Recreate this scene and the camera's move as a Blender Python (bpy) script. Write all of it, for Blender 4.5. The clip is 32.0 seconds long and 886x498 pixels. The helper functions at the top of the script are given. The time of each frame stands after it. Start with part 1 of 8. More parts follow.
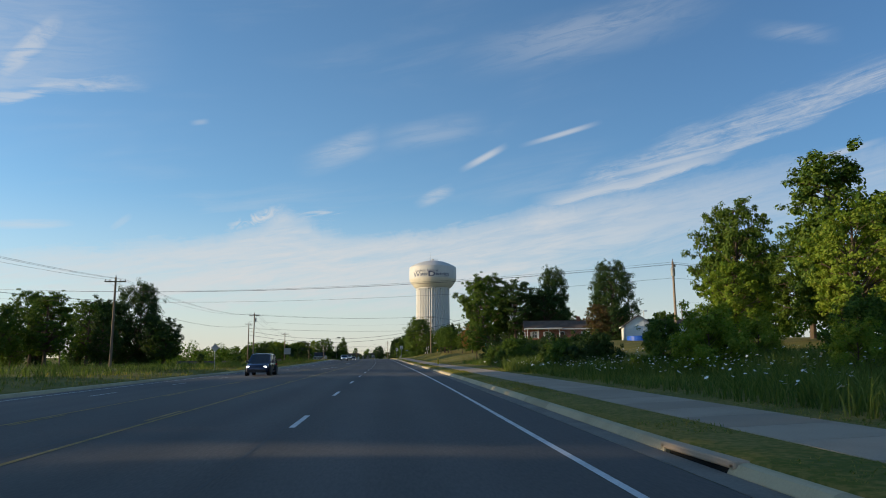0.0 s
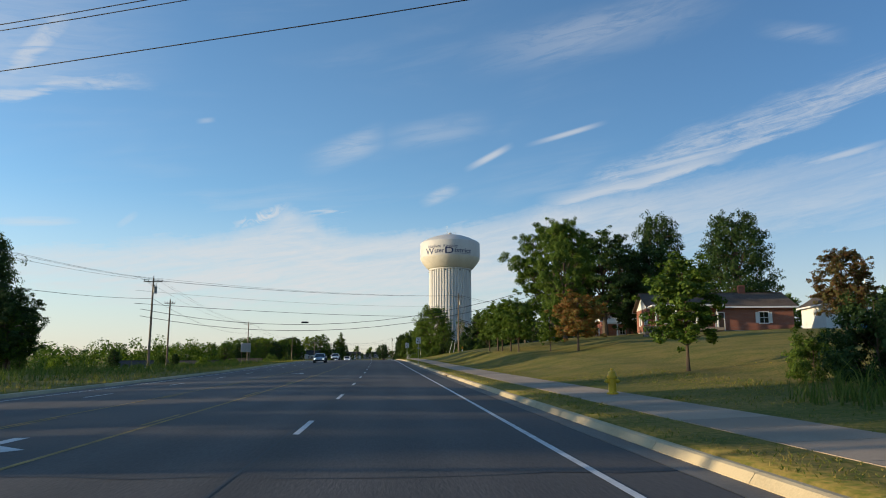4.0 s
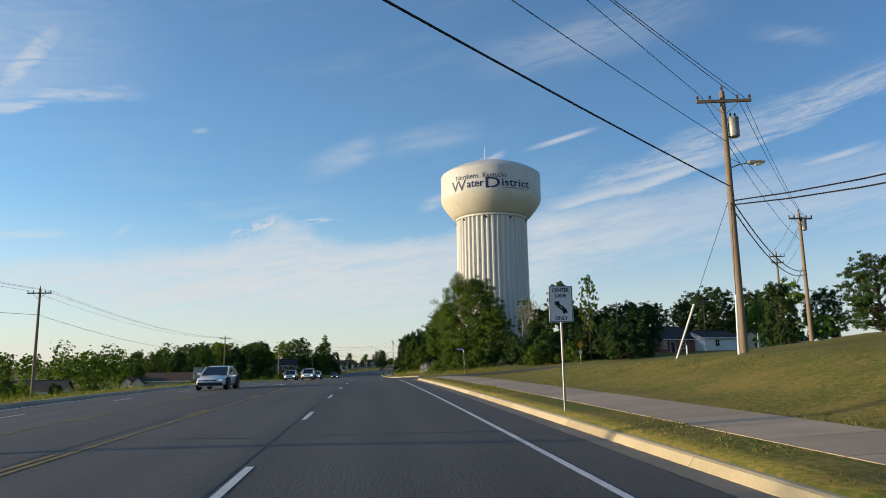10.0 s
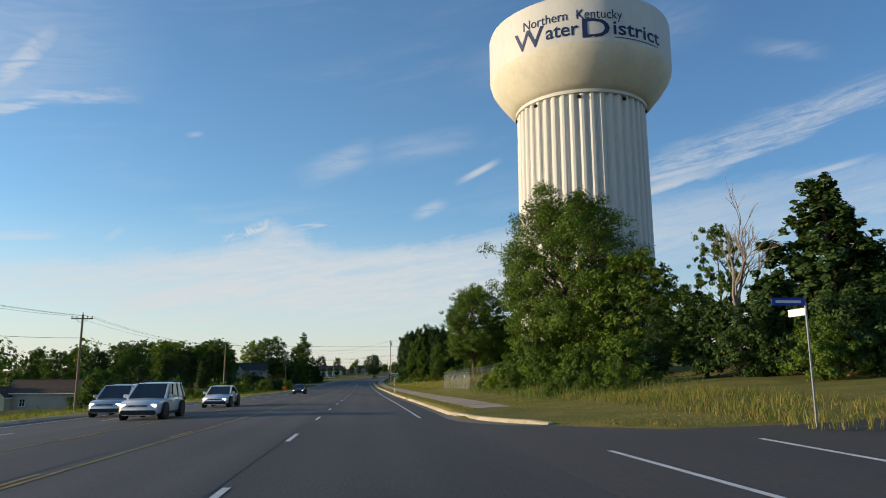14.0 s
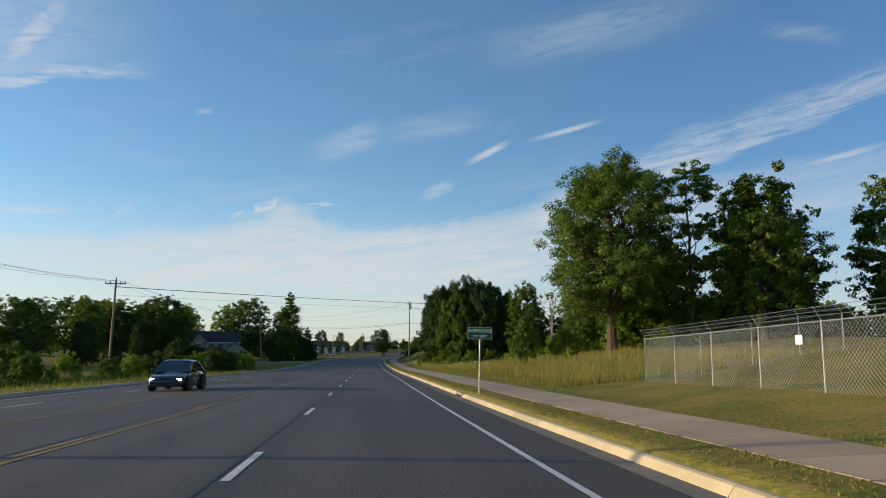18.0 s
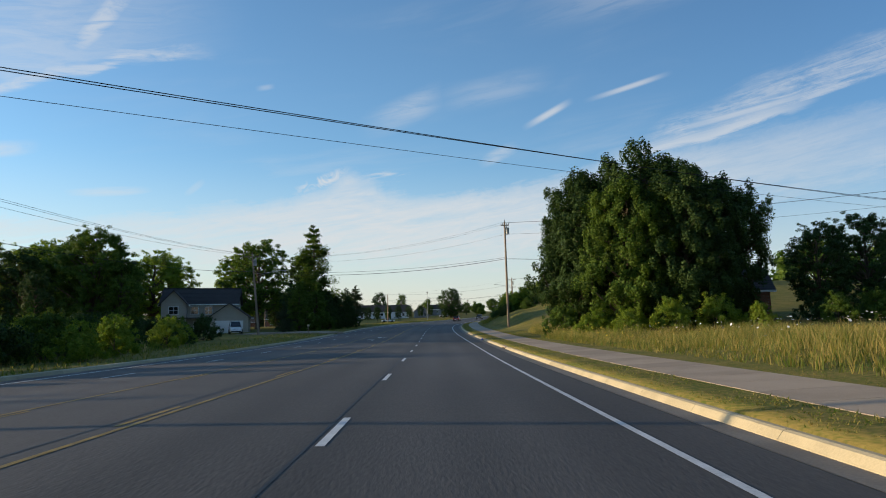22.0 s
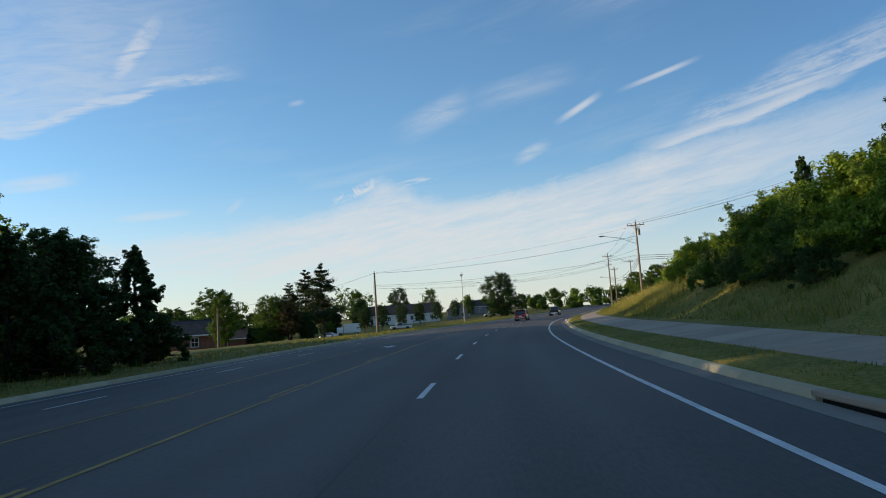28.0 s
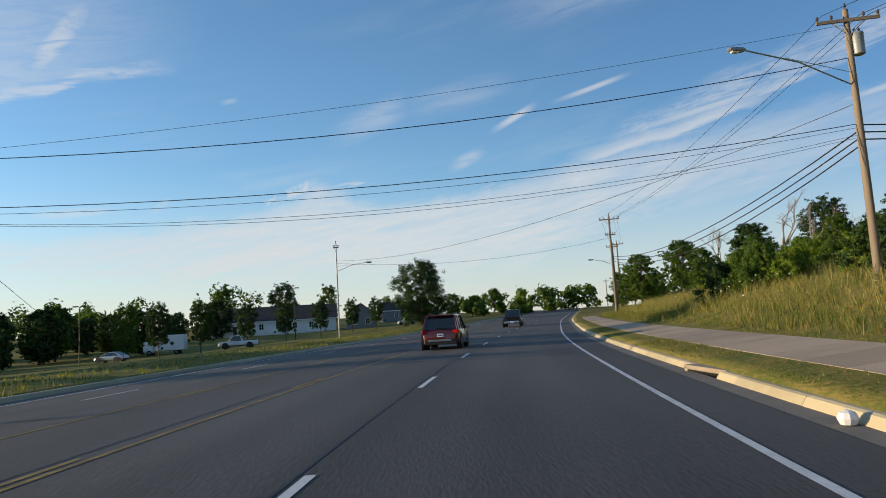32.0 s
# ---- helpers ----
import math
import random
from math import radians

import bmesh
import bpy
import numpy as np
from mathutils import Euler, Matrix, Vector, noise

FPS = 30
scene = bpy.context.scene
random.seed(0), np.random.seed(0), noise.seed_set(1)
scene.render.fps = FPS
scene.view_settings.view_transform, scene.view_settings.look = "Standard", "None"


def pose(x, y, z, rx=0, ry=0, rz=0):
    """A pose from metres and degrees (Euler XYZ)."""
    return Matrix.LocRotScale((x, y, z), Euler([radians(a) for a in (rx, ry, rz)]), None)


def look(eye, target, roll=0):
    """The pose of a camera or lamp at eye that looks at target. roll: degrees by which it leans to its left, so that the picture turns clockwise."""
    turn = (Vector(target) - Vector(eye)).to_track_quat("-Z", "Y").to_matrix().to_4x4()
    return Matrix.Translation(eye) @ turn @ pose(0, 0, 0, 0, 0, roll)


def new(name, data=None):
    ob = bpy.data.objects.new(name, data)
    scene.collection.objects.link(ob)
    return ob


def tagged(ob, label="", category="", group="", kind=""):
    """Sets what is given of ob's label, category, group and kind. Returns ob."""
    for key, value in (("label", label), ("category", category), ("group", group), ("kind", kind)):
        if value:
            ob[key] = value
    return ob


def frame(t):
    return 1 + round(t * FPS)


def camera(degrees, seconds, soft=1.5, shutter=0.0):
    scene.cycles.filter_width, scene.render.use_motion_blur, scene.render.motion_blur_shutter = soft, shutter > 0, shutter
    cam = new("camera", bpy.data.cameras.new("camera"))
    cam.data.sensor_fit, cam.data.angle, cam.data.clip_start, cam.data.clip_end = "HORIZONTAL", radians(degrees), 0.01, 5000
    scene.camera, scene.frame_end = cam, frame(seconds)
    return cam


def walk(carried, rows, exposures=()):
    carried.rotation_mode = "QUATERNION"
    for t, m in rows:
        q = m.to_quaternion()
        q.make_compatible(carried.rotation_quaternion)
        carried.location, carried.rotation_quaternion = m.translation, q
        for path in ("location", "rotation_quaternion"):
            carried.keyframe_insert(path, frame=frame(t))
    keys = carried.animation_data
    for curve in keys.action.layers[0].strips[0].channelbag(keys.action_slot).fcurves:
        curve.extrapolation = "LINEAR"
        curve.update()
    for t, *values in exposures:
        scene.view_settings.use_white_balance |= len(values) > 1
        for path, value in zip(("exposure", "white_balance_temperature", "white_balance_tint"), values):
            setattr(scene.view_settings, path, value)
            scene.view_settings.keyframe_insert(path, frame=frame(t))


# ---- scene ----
cam = camera(65.22, 32.0, soft=1.0)
PATH = [
    (0.0, pose(0.00, 0.00, 1.450, 99.05, 0.38, -5.12)),
    (0.5, pose(0.09, 9.21, 1.533, 99.07, 0.30, -5.15)),
    (1.0, pose(0.17, 18.43, 1.614, 99.09, 0.37, -5.31)),
    (1.5, pose(0.25, 27.66, 1.689, 99.09, 0.14, -5.48)),
    (2.0, pose(0.32, 37.00, 1.754, 99.05, 0.12, -5.52)),
    (2.5, pose(0.39, 46.44, 1.811, 99.00, 0.09, -5.54)),
    (3.0, pose(0.47, 55.88, 1.864, 99.04, 0.09, -4.99)),
    (3.5, pose(0.57, 65.28, 1.913, 98.98, -0.05, -4.79)),
    (5.5, pose(0.97, 102.76, 2.057, 99.04, 0.41, -4.69)),
    (6.0, pose(0.97, 112.05, 2.116, 99.04, 0.31, -4.79)),
    (6.5, pose(0.96, 121.33, 2.179, 98.93, 0.02, -5.13)),
    (7.0, pose(0.92, 130.59, 2.252, 98.98, 0.04, -5.12)),
    (7.5, pose(0.87, 139.85, 2.337, 99.11, 0.08, -5.26)),
    (8.0, pose(0.78, 149.11, 2.433, 99.22, 0.11, -5.21)),
    (8.5, pose(0.68, 158.37, 2.538, 99.39, -0.09, -5.22)),
    (9.0, pose(0.56, 167.59, 2.647, 99.51, 0.27, -4.91)),
    (9.5, pose(0.41, 176.88, 2.756, 99.53, 0.63, -4.85)),
    (10.0, pose(0.29, 186.20, 2.866, 99.55, 0.91, -4.95)),
    (10.5, pose(0.18, 195.48, 2.967, 99.65, 0.69, -4.95)),
    (11.0, pose(0.09, 204.74, 3.051, 99.73, 0.21, -4.40)),
    (11.5, pose(-0.00, 213.99, 3.114, 99.92, 0.13, -4.51)),
    (12.0, pose(-0.09, 223.23, 3.155, 100.06, 0.24, -4.91)),
    (12.5, pose(-0.18, 232.48, 3.175, 100.02, 0.35, -5.28)),
    (13.0, pose(-0.29, 241.74, 3.177, 100.15, 0.32, -5.54)),
    (13.5, pose(-0.40, 250.96, 3.161, 100.29, 0.32, -5.64)),
    (15.5, pose(-1.08, 287.69, 2.717, 98.96, -0.24, -5.41)),
    (16.0, pose(-1.22, 296.90, 2.575, 98.67, 0.04, -5.49)),
    (16.5, pose(-1.36, 306.13, 2.429, 98.49, -0.02, -6.05)),
    (17.0, pose(-1.50, 315.40, 2.281, 98.41, -0.28, -5.77)),
    (17.5, pose(-1.62, 324.72, 2.136, 98.44, -0.49, -5.62)),
    (18.0, pose(-1.74, 334.07, 1.996, 98.58, -0.84, -5.15)),
    (18.5, pose(-1.87, 343.43, 1.863, 98.40, -0.47, -5.35)),
    (19.0, pose(-2.02, 352.81, 1.739, 98.47, -0.39, -5.62)),
    (19.5, pose(-2.16, 362.18, 1.628, 98.10, -0.35, -5.14)),
    (20.0, pose(-2.31, 371.55, 1.520, 97.29, -0.35, -4.34)),
    (20.5, pose(-2.47, 380.92, 1.411, 96.57, -1.01, -2.84)),
    (21.0, pose(-2.65, 390.32, 1.297, 96.42, -1.43, -0.99)),
    (21.5, pose(-2.84, 399.73, 1.180, 95.71, -0.97, -0.50)),
    (22.0, pose(-3.05, 409.15, 1.062, 95.76, 0.61, 0.29)),
    (22.5, pose(-3.26, 418.57, 0.946, 95.34, 1.88, 1.62)),
    (23.0, pose(-3.46, 427.98, 0.834, 95.18, 2.32, 1.81)),
    (23.5, pose(-3.66, 437.39, 0.728, 95.27, 1.98, 2.42)),
    (24.0, pose(-3.86, 446.78, 0.630, 95.36, 2.18, 2.02)),
    (24.5, pose(-4.05, 456.13, 0.547, 95.56, 2.62, 2.55)),
    (25.0, pose(-4.22, 465.43, 0.481, 95.87, 2.96, 3.72)),
    (25.5, pose(-4.39, 474.73, 0.430, 95.70, 3.55, 4.23)),
    (27.5, pose(-4.88, 511.94, 0.596, 96.10, 4.47, 3.99)),
    (28.0, pose(-4.76, 521.23, 0.687, 96.14, 4.01, 3.87)),
    (28.5, pose(-4.59, 530.49, 0.787, 96.20, 4.00, 3.92)),
    (29.0, pose(-4.35, 539.74, 0.892, 96.28, 4.18, 3.54)),
    (29.5, pose(-4.03, 548.93, 1.000, 96.17, 3.62, 2.96)),
    (30.0, pose(-3.61, 558.07, 1.104, 96.30, 3.48, 2.20)),
    (30.5, pose(-3.08, 567.24, 1.199, 96.30, 3.18, 0.91)),
    (31.0, pose(-2.44, 576.39, 1.285, 96.10, 2.54, 1.01)),
    (31.5, pose(-1.71, 585.47, 1.366, 96.25, 3.19, 0.25)),
    (32.0, pose(-0.92, 594.49, 1.440, 96.23, 3.44, -1.69)),
]
EXPOSURES = [(0.0, 0.16), (3.0, 0.22), (9.0, 0.26), (12.0, 0.16), (15.5, 0.26), (17.0, 0.13), (18.5, 0.23), (20.0, 0.26), (27.5, 0.28), (29.0, 0.23), (32.0, 0.24)]
walk(cam, PATH, EXPOSURES)

# ---------------------------------------------------------------- light
SUN_EL, SUN_AZ = 8.3, -90.0  # degrees; azimuth clockwise from +y


class Sock:
    """A node socket with arithmetic."""

    def __init__(self, tree, out):
        self.tree, self.out = tree, out

    def op(self, kind, *others, clamp=False):
        n = self.tree.nodes.new("ShaderNodeMath")
        n.operation, n.use_clamp = kind, clamp
        for i, v in enumerate((self, *others)):
            if isinstance(v, Sock):
                self.tree.links.new(v.out, n.inputs[i])
            else:
                n.inputs[i].default_value = v
        return Sock(self.tree, n.outputs[0])

    def __add__(self, o):
        return self.op("ADD", o)

    def __sub__(self, o):
        return self.op("SUBTRACT", o)

    def __mul__(self, o):
        return self.op("MULTIPLY", o)

    def __truediv__(self, o):
        return self.op("DIVIDE", o)

    def step(self, a, b):
        """Rises smoothly from 0 at a to 1 at b (falls when a > b)."""
        n = self.tree.nodes.new("ShaderNodeMapRange")
        n.interpolation_type = "SMOOTHSTEP"
        self.tree.links.new(self.out, n.inputs["Value"])
        lo, hi, t0, t1 = (a, b, 0, 1) if a < b else (b, a, 1, 0)
        for k, v in zip(("From Min", "From Max", "To Min", "To Max"), (lo, hi, t0, t1)):
            n.inputs[k].default_value = v
        return Sock(self.tree, n.outputs["Result"])


def noise_of(tree, x, y, z, scale, detail=5.0, rough=0.6, warp=0.0):
    comb = tree.nodes.new("ShaderNodeCombineXYZ")
    for i, v in enumerate((x, y, z)):
        if isinstance(v, Sock):
            tree.links.new(v.out, comb.inputs[i])
        else:
            comb.inputs[i].default_value = v
    n = tree.nodes.new("ShaderNodeTexNoise")
    n.inputs["Scale"].default_value, n.inputs["Detail"].default_value = scale, detail
    n.inputs["Roughness"].default_value, n.inputs["Distortion"].default_value = rough, warp
    tree.links.new(comb.outputs[0], n.inputs["Vector"])
    return Sock(tree, n.outputs["Fac"])


world = bpy.data.worlds.new("world")
scene.world = world
world.use_nodes = True
wt = world.node_tree
wt.nodes.clear()
sky = wt.nodes.new("ShaderNodeTexSky")
sky.sky_type, sky.sun_disc = "NISHITA", False
sky.sun_elevation, sky.sun_rotation = radians(SUN_EL), radians(SUN_AZ)
sky.air_density, sky.dust_density, sky.ozone_density = 1.0, 0.2, 4.0
coord = wt.nodes.new("ShaderNodeTexCoord")
sep = wt.nodes.new("ShaderNodeSeparateXYZ")
wt.links.new(coord.outputs["Generated"], sep.inputs[0])
dx, dy, dz = (Sock(wt, sep.outputs[i]) for i in range(3))
az = dx.op("ARCTAN2", dy) * 57.29578
el = dz.op("ARCSINE") * 57.29578


def segment(a0, e0, a1, e1, width):
    """A thin streak between two sky directions in degrees."""
    ln = math.hypot(a1 - a0, e1 - e0)
    ux, uy = (a1 - a0) / ln, (e1 - e0) / ln
    along = (az - a0) * ux + (el - e0) * uy
    across = ((az - a0) * -uy + (el - e0) * ux).op("ABSOLUTE")
    taper = along.step(-0.2, ln * 0.5) * along.step(ln + 0.2, ln * 0.6)
    return across.step(width, width * 0.15) * taper


# cirrus: a ragged bank over the horizon, a feathered plume and long streaks that rise towards the right
def by_azimuth(points, top=30.0):
    """A smooth value along the horizon, through (azimuth, value) pairs."""
    n = wt.nodes.new("ShaderNodeValToRGB")
    n.color_ramp.interpolation = "EASE"
    while len(n.color_ramp.elements) < len(points):
        n.color_ramp.elements.new(0.5)
    for e, (a, v) in zip(n.color_ramp.elements, points):
        e.position = (a + 45) / 90
    for e, (a, v) in zip(n.color_ramp.elements, points):
        e.color = (v / top, v / top, v / top, 1)
    wt.links.new(((az + 45) * (1 / 90)).out, n.inputs["Fac"])
    return Sock(wt, n.outputs["Color"]) * top


TH = radians(9)
cu, cv = az * math.cos(TH) + el * math.sin(TH), el * math.cos(TH) - az * math.sin(TH)
fib = noise_of(wt, cu * 0.10, cv * 0.9, 0.0, 0.55, 8, 0.62, 0.6)
fib2 = noise_of(wt, cu * 0.22, cv * 1.2, 7.0, 0.8, 8, 0.66, 1.2)
fib3 = noise_of(wt, cu * 0.30, cv * 2.6, 11.0, 0.9, 8, 0.68, 0.8)
curl = noise_of(wt, az * 0.8, el * 1.1, 5.0, 0.9, 8, 0.66, 1.6)
big = noise_of(wt, cu * 0.12, cv * 0.35, 3.0, 0.35, 4, 0.55, 0.3)
edge = by_azimuth([(-45, 7.4), (-28, 7.9), (-22.5, 8.5), (-16.7, 9.2), (-13.3, 9.7), (-10.3, 10.6), (-7.9, 12.0), (-6.6, 11.6), (-4.6, 10.6), (-2.0, 10.1), (4.0, 10.5), (10.0, 11.5), (14.5, 12.6), (20, 13.3), (27, 14.0), (44, 15.0)])
under = by_azimuth([(-45, 0.0), (6, 0.0), (12, 6.5), (16, 8.6), (26, 10.0), (36, 10.8), (45, 11.5)])
deep = by_azimuth([(-45, 0.62), (-28, 0.74), (-10, 0.86), (6, 0.86), (13, 0.80), (18, 0.62), (26, 0.46), (44, 0.36)], 1.0)
rise = el - edge + (fib2 - 0.5) * 2.2 + (fib3 - 0.5) * 1.3 + (curl - 0.5) * 0.9
strands = (fib * 0.55 + fib2 * 0.45 + fib3 * 0.35).step(0.44, 0.86)
bank = rise.step(0.9, -1.1) * (strands * 0.62 + 0.38) + rise.step(0.2, -3.2) * 0.10
shelf = (el - under + (fib2 - 0.5) * 3.4).step(-4.0, 1.0)
bank = bank * deep * (shelf * 0.82 + 0.18) * el.step(-0.5, 6.0).op("MAXIMUM", 0.5)
# the bright curl on the bank's edge
crest = segment(-13.4, 9.8, -7.4, 12.5, 0.75) * curl.step(0.36, 0.62) * 0.8
fray = segment(-8.6, 11.6, -2.2, 11.7, 0.9) * fib3.step(0.42, 0.66) * 0.6
# the plume
p_low = by_azimuth([(-45, 12.4), (14.0, 12.5), (20, 13.4), (26.7, 14.9), (31.3, 16.3), (39, 18.4), (45, 20)])
p_top = by_azimuth([(-45, 13.4), (14.5, 13.8), (19.2, 15.7), (26.5, 18.0), (33.5, 19.6), (39.5, 20.6), (45, 22)])
from_low = el - p_low + (fib3 - 0.5) * 1.0
plume = from_low.step(-0.3, 0.3) * (el - p_top + (fib2 - 0.5) * 2.2).step(0.5, -1.2) * (fib3 * 0.7 + fib2 * 0.4 + curl * 0.2).step(0.45, 0.85) * az.step(14.0, 18) * 0.52
rim = from_low.step(-0.35, 0.1) * from_low.step(1.3, 0.1) * az.step(12, 16) * az.step(31, 24) * 0.62
step2 = segment(15.0, 13.9, 31.5, 16.5, 0.42) * (fib3 * 0.6 + 0.4) * 0.75
# the hazy sweep high on one side, with its brighter lower edge
p_arc = by_azimuth([(-45, 11.0), (-36.2, 15.0), (-28.6, 17.9), (-25.2, 19.3), (-19.8, 20.3), (-14, 20.6), (45, 20.6)])
above = el - p_arc + (fib3 - 0.5) * 1.2
sweep = above.step(-0.3, 1.0) * above.step(16, 2.0) * az.step(-15, -33) * (fib2.step(0.25, 0.7) * 0.6 + 0.4) * 0.42
arc = above.step(-0.3, 0.25) * above.step(1.5, 0.3) * az.step(-17.5, -24) * fib2.step(0.22, 0.6) * 0.55
horn = segment(-30.5, 17.6, -24.4, 25.6, 1.2) * fib2.step(0.2, 0.6) * 0.62
veil = big.step(0.46, 0.75) * fib.step(0.38, 0.8) * 0.22 * el.step(60, 30)
tex = fib2.step(0.25, 0.62) * 0.6 + 0.4
wisp = fib.step(0.2, 0.6) * fib2.step(0.3, 0.6) * 0.75 + 0.25
mask = bank
for m_ in (crest, fray, plume, rim, step2, sweep, arc, horn, veil,
           segment(6.5, 15.4, 10.8, 17.5, 0.40) * 0.62, segment(11.6, 17.3, 18.8, 18.9, 0.30) * 0.55, segment(2.6, 12.6, 6.4, 14.2, 0.75) * wisp * 0.5, segment(-7.5, 15.2, 0.5, 18.6, 1.5) * wisp * 0.36, segment(-2.0, 17.6, 10.0, 19.6, 1.5) * wisp * 0.22,
           segment(-38.0, 11.2, -30.5, 12.6, 0.8) * tex * 0.5, segment(-31.0, 9.2, -22.0, 10.2, 0.6) * tex * 0.5, segment(-21.4, 9.3, -19.2, 11.2, 0.5) * 0.28, segment(30.5, 13.6, 39.5, 15.1, 0.36) * tex * 0.5, segment(33.0, 12.1, 43.0, 13.4, 0.4) * tex * 0.42,
           segment(33.5, 10.3, 43.0, 11.8, 0.4) * tex * 0.45, segment(4.0, 24.0, 31.0, 27.4, 2.6) * wisp * 0.24, segment(30.0, 24.5, 37.0, 22.5, 0.9) * wisp * 0.2, segment(-15.6, 18.3, -14.2, 18.6, 0.3) * 0.25):
    mask = mask.op("MAXIMUM", m_)
haze = el.step(14.0, 0.5) * 0.62
mask = mask.op("MAXIMUM", haze)
mask = mask * dz.step(-0.02, 0.02)
cloud = wt.nodes.new("ShaderNodeMix")
cloud.data_type = "RGBA"
wt.links.new(mask.out, cloud.inputs["Factor"])
tint = wt.nodes.new("ShaderNodeMix")
tint.data_type, tint.blend_type = "RGBA", "MULTIPLY"
tint.inputs["Factor"].default_value = 1.0
tint.inputs["B"].default_value = (2.00, 1.80, 1.62, 1)
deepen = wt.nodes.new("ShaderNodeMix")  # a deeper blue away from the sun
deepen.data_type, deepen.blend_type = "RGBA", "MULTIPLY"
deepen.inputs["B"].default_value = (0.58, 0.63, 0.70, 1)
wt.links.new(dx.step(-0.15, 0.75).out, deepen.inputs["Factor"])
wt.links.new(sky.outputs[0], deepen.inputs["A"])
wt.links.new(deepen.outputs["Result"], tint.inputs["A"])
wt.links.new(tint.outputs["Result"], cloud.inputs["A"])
CLOUD = cloud.inputs["B"]
CLOUD.default_value = (4.35, 4.40, 4.45, 1)
backg = wt.nodes.new("ShaderNodeBackground")
backg.inputs["Strength"].default_value = 0.138
wt.links.new(cloud.outputs["Result"], backg.inputs[0])
wout = wt.nodes.new("ShaderNodeOutputWorld")
wt.links.new(backg.outputs[0], wout.inputs[0])

sun_data = bpy.data.lights.new("sun", "SUN")
sun_data.energy, sun_data.angle, sun_data.color = 5.0, radians(0.6), (1.0, 0.79, 0.50)
sun = new("sun", sun_data)
sa, se = radians(SUN_AZ), radians(SUN_EL)
sun_from = Vector((math.sin(sa) * math.cos(se), math.cos(sa) * math.cos(se), math.sin(se)))
sun.matrix_world = look(sun_from * 900, (0, 0, 0))


# ---------------------------------------------------------------- materials
def material(name, color, rough=0.8, metal=0.0, vary=0.25, scale=2.0, fine=40.0, bump=0.0, color2=None, spec=0.3, obj_vary=0.0, island=0.0, coat=0.0,
             transl=0.0, stretch=None, grain=0.38, sharp=0.2):
    """Two scales of colour variation and fine relief, in metres."""
    m = bpy.data.materials.new(name)
    m.use_nodes = True
    t = m.node_tree
    b = t.nodes["Principled BSDF"]
    b.inputs["Roughness"].default_value, b.inputs["Metallic"].default_value = rough, metal
    b.inputs["Specular IOR Level"].default_value = spec
    b.inputs["Coat Weight"].default_value = coat
    b.inputs["Coat Roughness"].default_value = 0.05
    geo = t.nodes.new("ShaderNodeNewGeometry")
    mapn = t.nodes.new("ShaderNodeMapping")
    t.links.new(geo.outputs["Position"], mapn.inputs["Vector"])
    if stretch:
        mapn.inputs["Scale"].default_value = stretch
    n1, n2 = t.nodes.new("ShaderNodeTexNoise"), t.nodes.new("ShaderNodeTexNoise")
    for n, s, d in ((n1, 1 / scale, 4), (n2, fine, 3)):
        n.inputs["Scale"].default_value, n.inputs["Detail"].default_value = s, d
        t.links.new(mapn.outputs[0], n.inputs["Vector"])
    mix = t.nodes.new("ShaderNodeMix")
    mix.data_type = "RGBA"
    ramp = Sock(t, n1.outputs["Fac"]) * (1 - grain) + Sock(t, n2.outputs["Fac"]) * grain
    if island:
        ramp = ramp + (Sock(t, geo.outputs["Random Per Island"]) - 0.5) * island
    if obj_vary:
        oi = t.nodes.new("ShaderNodeObjectInfo")
        ramp = ramp + (Sock(t, oi.outputs["Random"]) - 0.5) * obj_vary
    t.links.new(ramp.step(0.5 - sharp, 0.5 + sharp).out, mix.inputs["Factor"])
    c2 = color2 or tuple(c * (1 - vary) for c in color)
    mix.inputs["A"].default_value, mix.inputs["B"].default_value = (*color, 1), (*c2, 1)
    t.links.new(mix.outputs["Result"], b.inputs["Base Color"])
    if bump:
        bn = t.nodes.new("ShaderNodeBump")
        bn.inputs["Strength"].default_value, bn.inputs["Distance"].default_value = bump, 0.02
        t.links.new(n2.outputs["Fac"], bn.inputs["Height"])
        t.links.new(bn.outputs[0], b.inputs["Normal"])
    if transl:
        tr, add = t.nodes.new("ShaderNodeBsdfTranslucent"), t.nodes.new("ShaderNodeMixShader")
        br = t.nodes.new("ShaderNodeMix")
        br.data_type, br.blend_type = "RGBA", "MULTIPLY"
        br.inputs["Factor"].default_value = 1.0
        br.inputs["B"].default_value = (1.5, 1.6, 0.6, 1)
        t.links.new(mix.outputs["Result"], br.inputs["A"])
        t.links.new(br.outputs["Result"], tr.inputs["Color"])
        add.inputs[0].default_value = transl
        t.links.new(b.outputs[0], add.inputs[1])
        t.links.new(tr.outputs[0], add.inputs[2])
        t.links.new(add.outputs[0], t.nodes["Material Output"].inputs["Surface"])
    return m


def plain(name, color, rough=0.6, metal=0.0, emit=None, alpha=None):
    m = material(name, color, rough, metal, vary=0.12, scale=0.6, fine=25)
    b = m.node_tree.nodes["Principled BSDF"]
    if emit:
        b.inputs["Emission Color"].default_value, b.inputs["Emission Strength"].default_value = (*color, 1), emit
    return m


